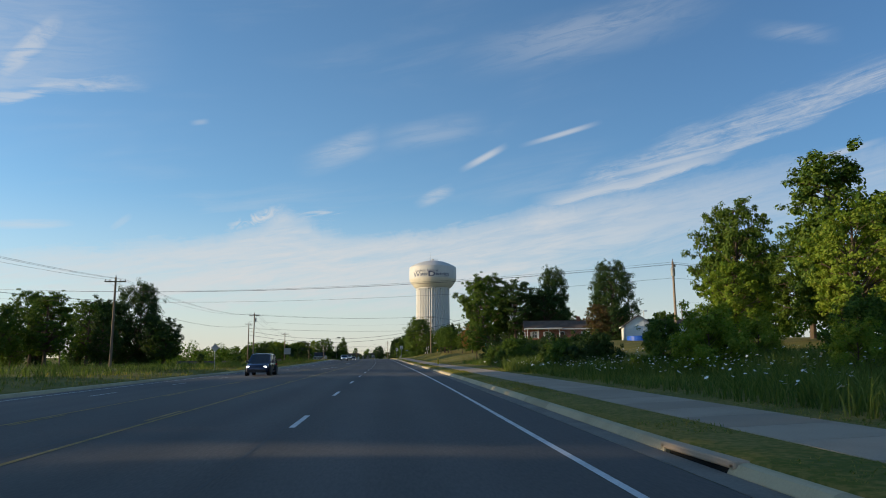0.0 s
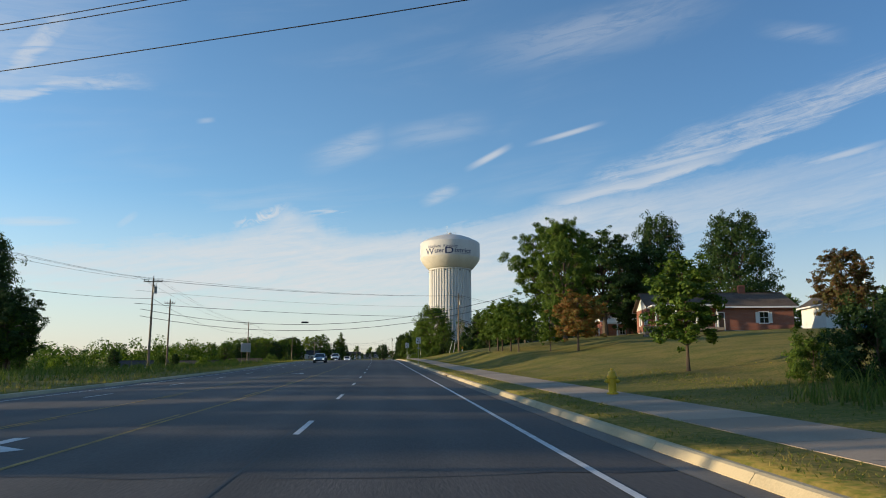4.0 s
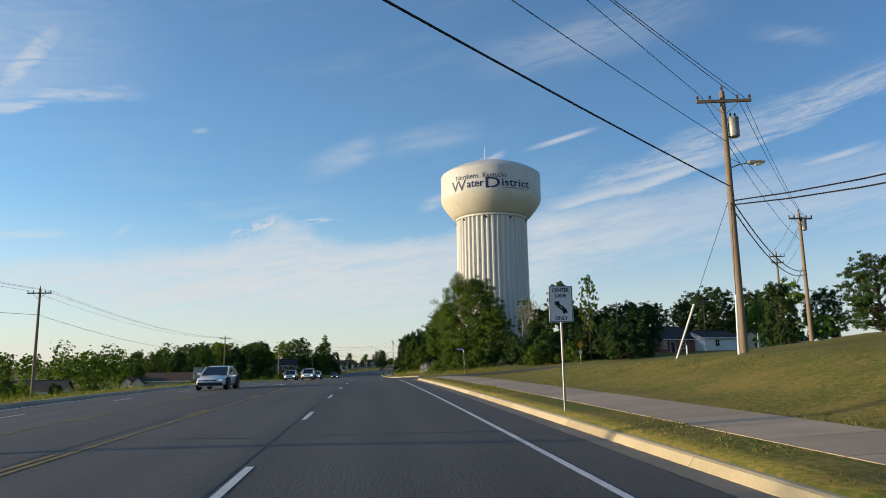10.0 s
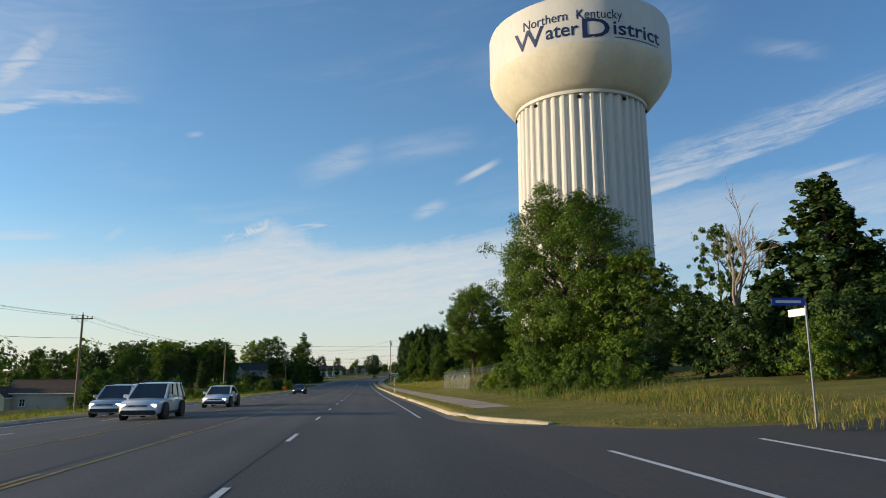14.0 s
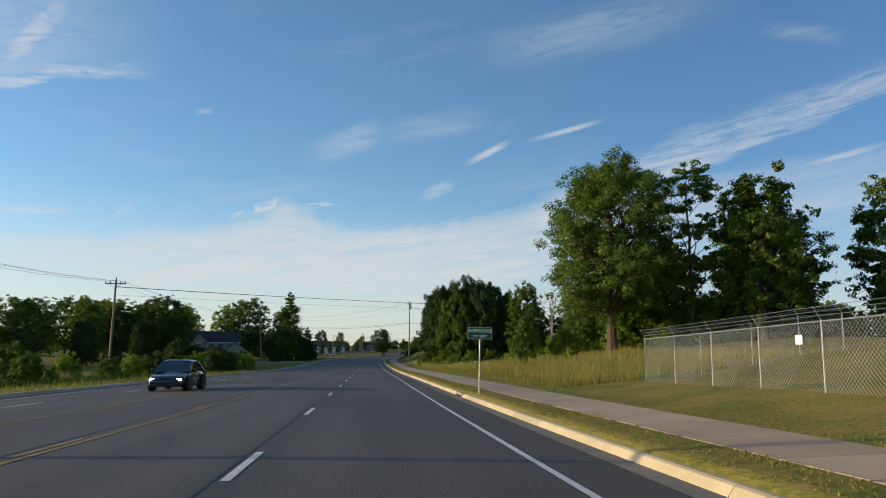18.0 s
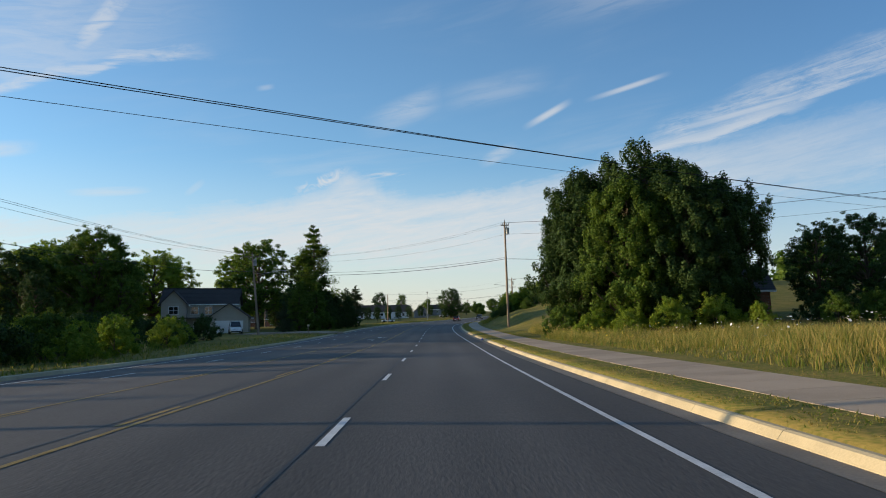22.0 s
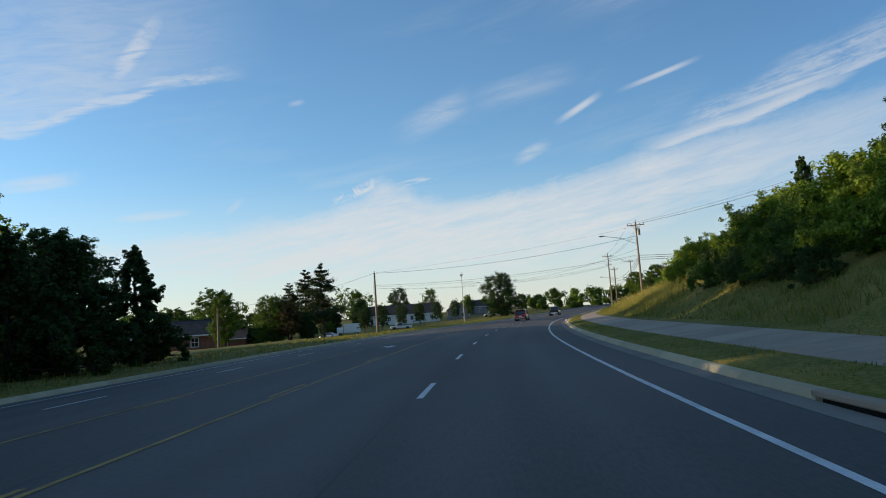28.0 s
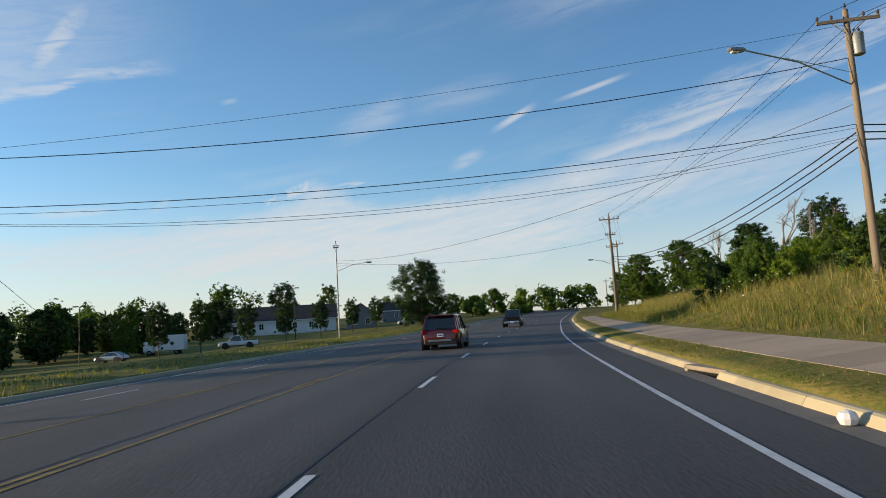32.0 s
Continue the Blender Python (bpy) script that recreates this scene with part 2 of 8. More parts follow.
M = {
    "asphalt": material("asphalt", (0.104, 0.092, 0.082), 0.78, vary=0.46, scale=5.0, fine=26, bump=0.25, spec=0.35, stretch=(1.0, 0.22, 1.0)),
    "tar": plain("tar", (0.02, 0.02, 0.022), 0.6),
    "white_paint": material("white_paint", (0.72, 0.72, 0.70), 0.7, vary=0.3, scale=0.5, fine=30),
    "yellow_paint": material("yellow_paint", (0.40, 0.26, 0.06), 0.7, vary=0.6, scale=0.5, fine=30),
    "concrete": material("concrete", (0.42, 0.325, 0.235), 0.9, vary=0.25, scale=1.2, fine=30, bump=0.2, obj_vary=0.3),
    "gutter": material("gutter", (0.25, 0.215, 0.175), 0.9, vary=0.35, scale=1.5, fine=24, bump=0.2),
    "curb": material("curb", (0.52, 0.43, 0.27), 0.9, vary=0.25, scale=0.8, fine=30, bump=0.2, obj_vary=0.3),
    "grass": material("grass", (0.106, 0.122, 0.024), 1.0, color2=(0.250, 0.188, 0.054), scale=2.2, fine=8, bump=1.0, spec=0.1, grain=0.58, sharp=0.13),
    "blade": material("blade", (0.10, 0.138, 0.026), 0.8, color2=(0.27, 0.21, 0.07), scale=3.0, fine=5, island=0.7, transl=0.35, spec=0.2),
    "straw": material("straw", (0.38, 0.29, 0.11), 0.8, color2=(0.16, 0.18, 0.05), scale=6.0, fine=2, island=0.6, transl=0.35, spec=0.2),
    "weed": material("weed", (0.065, 0.105, 0.022), 0.8, color2=(0.13, 0.16, 0.04), scale=3.0, fine=3, island=0.7, transl=0.3, spec=0.2),
    "flower": plain("flower", (0.8, 0.8, 0.75), 0.8),
    "yellow_flower": plain("yellow_flower", (0.65, 0.5, 0.05), 0.8),
    # leaf_bright and leaf_dark vary the hue and also stand in for sunlit and shaded crowns
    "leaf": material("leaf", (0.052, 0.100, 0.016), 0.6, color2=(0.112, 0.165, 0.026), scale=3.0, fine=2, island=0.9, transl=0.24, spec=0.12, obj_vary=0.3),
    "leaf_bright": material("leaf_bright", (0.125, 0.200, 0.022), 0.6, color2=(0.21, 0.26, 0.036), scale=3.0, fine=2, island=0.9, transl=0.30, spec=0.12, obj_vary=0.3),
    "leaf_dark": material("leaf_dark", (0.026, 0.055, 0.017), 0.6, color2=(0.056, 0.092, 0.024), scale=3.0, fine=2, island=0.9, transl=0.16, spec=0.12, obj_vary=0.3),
    "leaf_rust": material("leaf_rust", (0.24, 0.10, 0.03), 0.7, color2=(0.17, 0.15, 0.04), scale=2.0, fine=2, island=0.9, transl=0.3),
    "leaf_brown": material("leaf_brown", (0.11, 0.052, 0.022), 0.7, color2=(0.10, 0.10, 0.03), scale=2.0, fine=2, island=0.9, transl=0.3),
    "needle": material("needle", (0.024, 0.046, 0.018), 0.7, color2=(0.05, 0.07, 0.025), scale=2.0, fine=2, island=0.9, transl=0.15),
    "bark": material("bark", (0.12, 0.09, 0.065), 0.95, vary=0.4, scale=0.6, fine=9, bump=0.6, stretch=(1, 1, 0.25)),
    "dead_wood": material("dead_wood", (0.26, 0.22, 0.18), 0.95, vary=0.3, scale=0.6, fine=9),
    "pole_wood": material("pole_wood", (0.26, 0.20, 0.145), 0.9, vary=0.4, scale=0.8, fine=12, bump=0.3, stretch=(1, 1, 0.1), obj_vary=0.3),
    "cable": plain("cable", (0.012, 0.012, 0.014), 0.6),
    "galv": material("galv", (0.42, 0.43, 0.44), 0.45, 0.8, vary=0.25, scale=0.5, fine=20),
    "grey_metal": material("grey_metal", (0.33, 0.35, 0.36), 0.5, 0.3, vary=0.2, scale=0.5, fine=20),
    "insulator": plain("insulator", (0.10, 0.07, 0.06), 0.3),
    "tower_white": material("tower_white", (0.58, 0.57, 0.54), 0.55, vary=0.10, scale=4.0, fine=2, spec=0.35, stretch=(1, 1, 0.3)),
    "tower_cone": material("tower_cone", (0.70, 0.66, 0.56), 0.6, vary=0.15, scale=3.0, fine=2),
    "navy": plain("navy", (0.012, 0.028, 0.10), 0.5),
    "brick": material("brick", (0.33, 0.13, 0.085), 0.9, vary=0.35, scale=0.5, fine=8, obj_vary=0.6),
    "mortar": plain("mortar", (0.36, 0.33, 0.29), 0.95),
    "siding": material("siding", (0.43, 0.39, 0.32), 0.7, vary=0.12, scale=2.0, fine=6, obj_vary=0.1),
    "white_siding": material("white_siding", (0.74, 0.74, 0.72), 0.6, vary=0.1, scale=2.0, fine=6),
    "grey_siding": material("grey_siding", (0.20, 0.205, 0.21), 0.7, vary=0.12, scale=2.0, fine=6),
    "cream": material("cream", (0.62, 0.55, 0.40), 0.7, vary=0.12, scale=2.0, fine=6),
    "shingle": material("shingle", (0.085, 0.075, 0.07), 0.95, vary=0.4, scale=1.0, fine=6, bump=0.3, obj_vary=0.4),
    "shingle_brown": material("shingle_brown", (0.14, 0.10, 0.075), 0.95, vary=0.4, scale=1.0, fine=6, bump=0.3, obj_vary=0.4),
    "trim": plain("trim", (0.75, 0.75, 0.73), 0.6),
    "win_glass": plain("win_glass", (0.02, 0.025, 0.03), 0.06),
    "door_dark": plain("door_dark", (0.06, 0.04, 0.03), 0.5),
    "rubber": plain("rubber", (0.016, 0.016, 0.017), 0.75),
    "chrome": plain("chrome", (0.6, 0.6, 0.62), 0.15, 1.0),
    "rim": plain("rim", (0.38, 0.39, 0.40), 0.3, 0.9),
    "car_glass": plain("car_glass", (0.012, 0.015, 0.018), 0.04),
    "black_plastic": plain("black_plastic", (0.025, 0.025, 0.027), 0.55),
    "tail_red": plain("tail_red", (0.35, 0.01, 0.01), 0.15),
    "head_lamp": plain("head_lamp", (0.85, 0.86, 0.88), 0.1),
    "lit_lamp": plain("lit_lamp", (1.0, 0.93, 0.80), 0.2, emit=3.0),
    "plate": plain("plate", (0.65, 0.70, 0.78), 0.4),
    "bar_ink": plain("bar_ink", (0.05, 0.07, 0.16), 0.6),
    # red_car is darkened: the shade the SUV drives in is put into its paint
    "red_car": material("red_car", (0.10, 0.008, 0.008), 0.28, 0.35, vary=0.08, coat=1.0),
    "black_car": material("black_car", (0.014, 0.015, 0.018), 0.25, 0.2, vary=0.1, coat=1.0),
    "navy_car": material("navy_car", (0.012, 0.02, 0.06), 0.25, 0.3, vary=0.1, coat=1.0),
    "white_car": material("white_car", (0.72, 0.72, 0.71), 0.3, 0.0, vary=0.06, coat=1.0),
    "silver_car": material("silver_car", (0.48, 0.49, 0.50), 0.3, 0.6, vary=0.06, coat=1.0),
    "sign_white": plain("sign_white", (0.78, 0.78, 0.78), 0.45),
    "sign_green": plain("sign_green", (0.012, 0.11, 0.06), 0.4),
    "sign_blue": plain("sign_blue", (0.02, 0.07, 0.40), 0.4),
    "sign_yellow": plain("sign_yellow", (0.75, 0.32, 0.02), 0.45),
    "sign_red": plain("sign_red", (0.45, 0.02, 0.02), 0.45),
    "sign_black": plain("sign_black", (0.015, 0.015, 0.015), 0.5),
    "orange": plain("orange", (0.75, 0.18, 0.02), 0.5),
    "hydrant_yellow": plain("hydrant_yellow", (0.65, 0.42, 0.03), 0.45),
    "rock": material("rock", (0.20, 0.18, 0.16), 0.95, vary=0.4, scale=0.4, fine=8, bump=0.4, obj_vary=0.5),
    "blue_plastic": plain("blue_plastic", (0.02, 0.10, 0.5), 0.4),
    "dirt": material("dirt", (0.17, 0.12, 0.075), 1.0, vary=0.35, scale=0.6, fine=10, bump=0.4),
    "void": plain("void", (0.01, 0.01, 0.01), 0.9),
    "bronze": plain("bronze", (0.06, 0.05, 0.04), 0.5, 0.5),
    "mesh_wire": plain("mesh_wire", (0.45, 0.46, 0.46), 0.5, 0.6),
}


# wheel tracks: a little smoother and lighter than the rest of each lane
t_ = M["asphalt"].node_tree
at_ = t_.nodes.new("ShaderNodeAttribute")
at_.attribute_name = "across"
wsock = Sock(t_, at_.outputs["Fac"])
track = None
for wc in (-12.4, -10.85, -8.9, -7.3, -2.55, -0.95, 1.17, 2.73):
    b_ = (wsock - wc).op("ABSOLUTE").step(0.75, 0.05)
    track = b_ if track is None else track.op("MAXIMUM", b_)
seam = wsock.op("ABSOLUTE").step(0.5, 0.1)
mott = noise_of(t_, Sock(t_, t_.nodes["Noise Texture"].outputs["Fac"]) * 3.0, wsock * 0.3, 0.0, 2.0, 3)
tone = (track * 0.16 - seam * 0.12 + 0.92) + (mott - 0.5) * 0.25
hs_ = t_.nodes.new("ShaderNodeMix")
hs_.data_type, hs_.blend_type = "RGBA", "MULTIPLY"
hs_.inputs["Factor"].default_value = 1.0
comb_ = t_.nodes.new("ShaderNodeCombineXYZ")
for i_ in range(3):
    t_.links.new(tone.out, comb_.inputs[i_])
bs_ = t_.nodes["Principled BSDF"]
t_.links.new(bs_.inputs["Base Color"].links[0].from_socket, hs_.inputs["A"])
t_.links.new(comb_.outputs[0], hs_.inputs["B"])
t_.links.new(hs_.outputs["Result"], bs_.inputs["Base Color"])
for k_ in ("car_glass", "win_glass"):
    M[k_].node_tree.nodes["Principled BSDF"].inputs["Specular IOR Level"].default_value = 0.9

# ---------------------------------------------------------------- mesh building
class MB:
    """Collects vertices and faces for one mesh."""

    def __init__(self):
        self.v, self.f, self.n = [], [], 0

    def add(self, verts, faces):
        verts = [tuple(p) for p in verts]
        self.v += verts
        self.f += [tuple(i + self.n for i in q) for q in faces]
        self.n += len(verts)
        return self

    def box(self, c, s, m=None, b=0.0):
        """A box at c of size s; b: width of its chamfered edges."""
        hx, hy, hz = (k / 2 for k in s)
        if b <= 0:
            vs = [Vector((x, y, z)) for z in (-hz, hz) for y in (-hy, hy) for x in (-hx, hx)]
            fs = [(0, 2, 3, 1), (4, 5, 7, 6), (0, 1, 5, 4), (2, 6, 7, 3), (0, 4, 6, 2), (1, 3, 7, 5)]
        else:
            b = min(b, hx * 0.9, hy * 0.9, hz * 0.9)
            ring = [(hx - b, -hy), (hx, -hy + b), (hx, hy - b), (hx - b, hy), (-hx + b, hy), (-hx, hy - b), (-hx, -hy + b), (-hx + b, -hy)]
            k = 1 - b / max(hx, hy)
            vs = [Vector((x * k, y * k, -hz)) for x, y in ring] + [Vector((x, y, -hz + b)) for x, y in ring]
            vs += [Vector((x, y, hz - b)) for x, y in ring] + [Vector((x * k, y * k, hz)) for x, y in ring]
            fs = [tuple(range(7, -1, -1)), tuple(range(24, 32))]
            fs += [(r * 8 + i, r * 8 + (i + 1) % 8, r * 8 + 8 + (i + 1) % 8, r * 8 + 8 + i) for r in range(3) for i in range(8)]
        c = Vector(c)
        vs = [((m @ p) if m else p) + c for p in vs]
        return self.add(vs, fs)

    def tube(self, pts, radii, seg=8, caps=True):
        pts = [Vector(p) for p in pts]
        if not hasattr(radii, "__len__"):
            radii = [radii] * len(pts)
        vs, fs, side = [], [], None
        for i, p in enumerate(pts):
            d = (pts[min(i + 1, len(pts) - 1)] - pts[max(i - 1, 0)]).normalized()
            if side is None:
                side = d.cross(Vector((0, 0, 1)))
                side = Vector((1, 0, 0)) if side.length < 0.05 else side.normalized()
            else:
                side = (side - d * side.dot(d)).normalized()
            up = side.cross(d)
            for k in range(seg):
                a = 2 * math.pi * k / seg
                vs.append(p + (side * math.cos(a) + up * math.sin(a)) * radii[i])
        for i in range(len(pts) - 1):
            for k in range(seg):
                fs.append((i * seg + k, i * seg + (k + 1) % seg, (i + 1) * seg + (k + 1) % seg, (i + 1) * seg + k))
        if caps:
            fs.append(tuple(range(seg - 1, -1, -1)))
            fs.append(tuple(range((len(pts) - 1) * seg, len(pts) * seg)))
        return self.add(vs, fs)

    def revolve(self, prof, seg=24, center=(0, 0, 0), axis="z"):
        """Turns a profile of (radius, height) about an axis."""
        vs, fs = [], []
        for r, h in prof:
            for k in range(seg):
                a = 2 * math.pi * k / seg
                p = (r * math.cos(a), r * math.sin(a), h)
                if axis == "x":
                    p = (h, r * math.cos(a), r * math.sin(a))
                vs.append((p[0] + center[0], p[1] + center[1], p[2] + center[2]))
        for i in range(len(prof) - 1):
            for k in range(seg):
                fs.append((i * seg + k, i * seg + (k + 1) % seg, (i + 1) * seg + (k + 1) % seg, (i + 1) * seg + k))
        fs.append(tuple(range(seg - 1, -1, -1)))
        fs.append(tuple(range((len(prof) - 1) * seg, len(prof) * seg)))
        return self.add(vs, fs)

    def prism(self, poly, m, depth):
        """A flat outline (x, z) pushed by depth along local y."""
        n = len(poly)
        vs = [m @ Vector((x, 0, z)) for x, z in poly] + [m @ Vector((x, depth, z)) for x, z in poly]
        fs = [tuple(range(n)), tuple(range(2 * n - 1, n - 1, -1))] + [(i, i + n, (i + 1) % n + n, (i + 1) % n) for i in range(n)]
        return self.add(vs, fs)

    def mesh(self, name, mat, smooth=False):
        me = bpy.data.meshes.new(name)
        me.from_pydata(self.v, [], self.f)
        me.materials.append(mat)
        if smooth:
            me.shade_smooth()
            me.set_sharp_from_angle(angle=radians(38))
        me.update()
        return me


def part(name, mb, mat, parent=None, label="", smooth=False, at=None):
    me = mb.mesh(name, mat, smooth) if isinstance(mb, MB) else mb
    ob = new(name, me)
    if at is not None:
        ob.matrix_basis = at
    if parent:
        ob.parent = parent
    if label:
        ob["label"] = label
    return ob


def thing(name, m, label, category, group="", kind=""):
    ob = new(name)
    ob.matrix_basis = m
    return tagged(ob, label, category, group, kind)


def fast_mesh(name, verts, faces, mat, smooth=False):
    """A mesh from number arrays; faces all have the same count of corners."""
    me = bpy.data.meshes.new(name)
    k = faces.shape[1]
    me.vertices.add(len(verts))
    me.vertices.foreach_set("co", np.ascontiguousarray(verts, dtype=np.float32).ravel())
    me.loops.add(faces.size)
    me.loops.foreach_set("vertex_index", np.ascontiguousarray(faces, dtype=np.int32).ravel())
    me.polygons.add(len(faces))
    me.polygons.foreach_set("loop_start", np.arange(0, faces.size, k, dtype=np.int32))
    me.materials.append(mat)
    me.update(calc_edges=True)
    if smooth:
        me.shade_smooth()
    return me


# ---------------------------------------------------------------- the lie of the land
ZY = [-400, -150, 0, 25, 50, 75, 100, 125, 150, 175, 200, 225, 250, 275, 300, 325, 350, 375, 400, 425, 450, 475, 500, 525, 550, 575, 600, 640, 700, 760, 850, 1000, 1300, 5000]
ZZ = [-3, -1.0, 0, .22, .38, .5, .62, .78, 1.0, 1.28, 1.54, 1.69, 1.66, 1.42, 1.08, .70, .34, .03, -.27, -.58, -.84, -.97, -.91, -.72, -.46, -.2, 0, .35, 1.1, 2.3, 4.4, 6.0, 7.0, 7]
RY = [-400, -100, 0, 40, 110, 170, 240, 300, 370, 467, 500, 520, 540, 560, 580, 600, 620, 640, 664, 700, 760, 800, 1000, 1300, 5000]
RX = [-6, -2.4, -1.9, -1.42, -0.83, -1.19, -2.25, -3.0, -3.93, -5.43, -6.0, -6.2, -6.04, -5.42, -4.15, -2.32, 0.4, 3.8, 8.5, 16, 30.5, 40.5, 90, 160, 900]


def curve_of(xs, ys):
    """A smooth curve through the points (monotone cubic)."""
    xs, ys = np.array(xs, float), np.array(ys, float)
    d = np.diff(ys) / np.diff(xs)
    m = np.concatenate([[d[0]], (d[1:] * np.diff(xs)[:-1] + d[:-1] * np.diff(xs)[1:]) / (xs[2:] - xs[:-2]), [d[-1]]])

    def f(x):
        x = np.asarray(x, float)
        i = np.clip(np.searchsorted(xs, x) - 1, 0, len(xs) - 2)
        h = xs[i + 1] - xs[i]
        t = (x - xs[i]) / h
        return ((2 * t**3 - 3 * t**2 + 1) * ys[i] + (t**3 - 2 * t**2 + t) * h * m[i] + (-2 * t**3 + 3 * t**2) * ys[i + 1] + (t**3 - t**2) * h * m[i + 1])

    return f


road_z, road_x = curve_of(ZY, ZZ), curve_of(RY, RX)  # height of the driving lane; x of the white lane dashes
# places across the road, from the lane dashes: left kerb, lines, right kerb, pavement
W_LEFT, W_YEL2, W_YEL1, W_EDGE, W_GUT, W_CURB, W_PAV0, W_PAV1 = -13.2, -6.45, -3.35, 4.3, 5.45, 6.02, 7.4, 9.4
# how far the right-hand edge stands off those places along the road
off_y = curve_of([-400, 0, 45, 85, 122, 160, 195, 235, 325, 362, 400, 436, 474, 500, 527, 547, 567, 586, 604, 640, 5000], [.24, .24, .22, .08, .02, .03, .12, .04, .06, -.07, -.02, 0, .18, .05, -.1, -.2, -.17, .08, .33, .2, .2])


def place_x(w, y):
    """World x of a place w metres across from the lane dashes."""
    w, y = np.asarray(w, float), np.asarray(y, float)
    return road_x(y) + w + off_y(y) * np.clip((w - 1.0) / 3.0, 0, 1)


def across_of(x, y):
    """The inverse: metres across from the lane dashes at world x."""
    w = np.asarray(x, float) - road_x(y)
    return w - off_y(y) * np.clip((w - 1.0) / 3.0, 0, 1)


SIDE_Y = [-400, 0, 60, 95, 130, 160, 190, 214, 240, 256, 275, 300, 336, 347, 364, 400, 450, 480, 494, 506, 520, 545, 580, 620, 660, 720, 800, 1200]
SIDE = {  # heights above the road at distances from the lane dashes
    -120: [0, 0, 0, 0, -1, -2, -4, -5, -6, -6, -6, -6, -6, -6, -6, -5, -3, -1.5, -1, -1, -1, -1.6, -1.3, -3, -4, -3, 0, 0],
    -60: [0, .2, .2, .2, -.3, -1, -2, -2.6, -3.2, -3.6, -3.8, -4, -4, -4, -3.8, -3.2, -1.5, -.8, -.7, -.7, -.7, -.7, -.7, -1.2, -2, -2, 0, 0],
    -32: [0, .2, .2, .1, -.2, -.5, -1, -1.3, -1.7, -1.8, -1.9, -2, -2, -2, -2, -1.6, -.6, -.3, -.35, -.4, -.4, -.35, -.2, -.4, -.8, -.6, 0, 0],
    -17: [0, .1, .1, 0, -.1, -.2, -.2, -.3, -.3, -.3, -.3, -.3, -.3, -.3, -.3, -.3, -.2, -.1, 0, 0, 0, 0, 0, 0, 0, .1, .1, 0],
    10: [.2, .25, .25, .25, .25, .3, .3, .3, .3, .2, .2, .3, .3, .3, .3, .35, .3, .3, .35, .4, .4, .5, .5, .5, .4, .3, .2, .2],
    16: [.3, .3, .4, .6, 1.3, 1.9, 1.7, 1.5, .75, .1, .4, .8, 1.1, 1.1, .9, 1.2, .6, .6, 1.3, 2.2, 2.7, 3.1, 2.7, 2.2, 1.8, 1, .3, .2],
    25: [.8, .8, 1.4, 1.6, 2.5, 3.0, 3.0, 2.3, 1.5, .8, .9, 1.5, 2.6, 3.4, 2.4, 2.8, 1, 1.2, 2.2, 3.6, 4.6, 5.7, 5.0, 4.2, 3.4, 2, .6, .5],
    40: [1.5, 1.5, 2.5, 2.8, 3.5, 4.2, 4.2, 3.6, 2.8, 2.0, 2.0, 2.5, 3.8, 4.0, 3.6, 4, 1.6, 1.8, 2.8, 4.6, 6, 7.6, 7.2, 6.2, 5, 3, 1, .8],
    90: [2, 2.5, 3.5, 4, 4.5, 5, 5, 4.5, 4, 3.5, 3.5, 4, 5, 5, 5, 5, 3, 3, 3.6, 5.2, 6.6, 8.6, 8.6, 7.6, 6, 4, 1.5, 1],
}
SIDE_F = {w: curve_of(SIDE_Y, v) for w, v in SIDE.items()}
SIDE_W = sorted(SIDE)


def cross_fall(w):
    return np.where(w < W_YEL1, (w - W_YEL1) * 0.022, np.where(w > 0, -0.010 * w, 0.0))


def land(w, y):
    """Height of the ground at w metres across from the lane dashes, y along."""
    w, y = np.broadcast_arrays(np.asarray(w, float), np.asarray(y, float))
    base = road_z(y)
    yc_ = np.clip(y, -400, 1200)
    hs = np.stack([SIDE_F[k](yc_) for k in SIDE_W])
    out = np.zeros_like(w)
    left_edge, right_edge = base * 0 + cross_fall(np.float64(W_LEFT)) + 0.13, base * 0 + 0.12
    ws = [-400] + SIDE_W[:4] + [W_LEFT, W_CURB] + SIDE_W[4:] + [400]
    hh = [hs[0] - 1] + [hs[i] for i in range(4)] + [left_edge, right_edge] + [hs[i] for i in range(4, len(SIDE_W))] + [hs[-1]]
    for i in range(len(ws) - 1):
        t = np.clip((w - ws[i]) / (ws[i + 1] - ws[i]), 0, 1)
        if abs(ws[i]) > 9.5 and i > 0:
            t = t * t * (3 - 2 * t) * 0.5 + t * 0.5
        sel = (w >= ws[i]) & (w <= ws[i + 1])
        out = np.where(sel, hh[i] * (1 - t) + hh[i + 1] * t, out)
    out = np.where(w < ws[0], hh[0], np.where(w > ws[-1], hh[-1], out))
    return base + out


def world_at(w, y, dz=0.0):
    return Vector((float(place_x(w, y)), y, float(land(w, y)) + dz))


def on_land(x, y, dz=0.0):
    """The point of the ground under world x, y."""
    return Vector((x, y, float(land(float(across_of(x, y)), y)) + dz))


def on_road(w, y, dz=0.0):
    return Vector((float(place_x(w, y)), y, float(road_z(y)) + float(cross_fall(np.float64(w))) + dz))


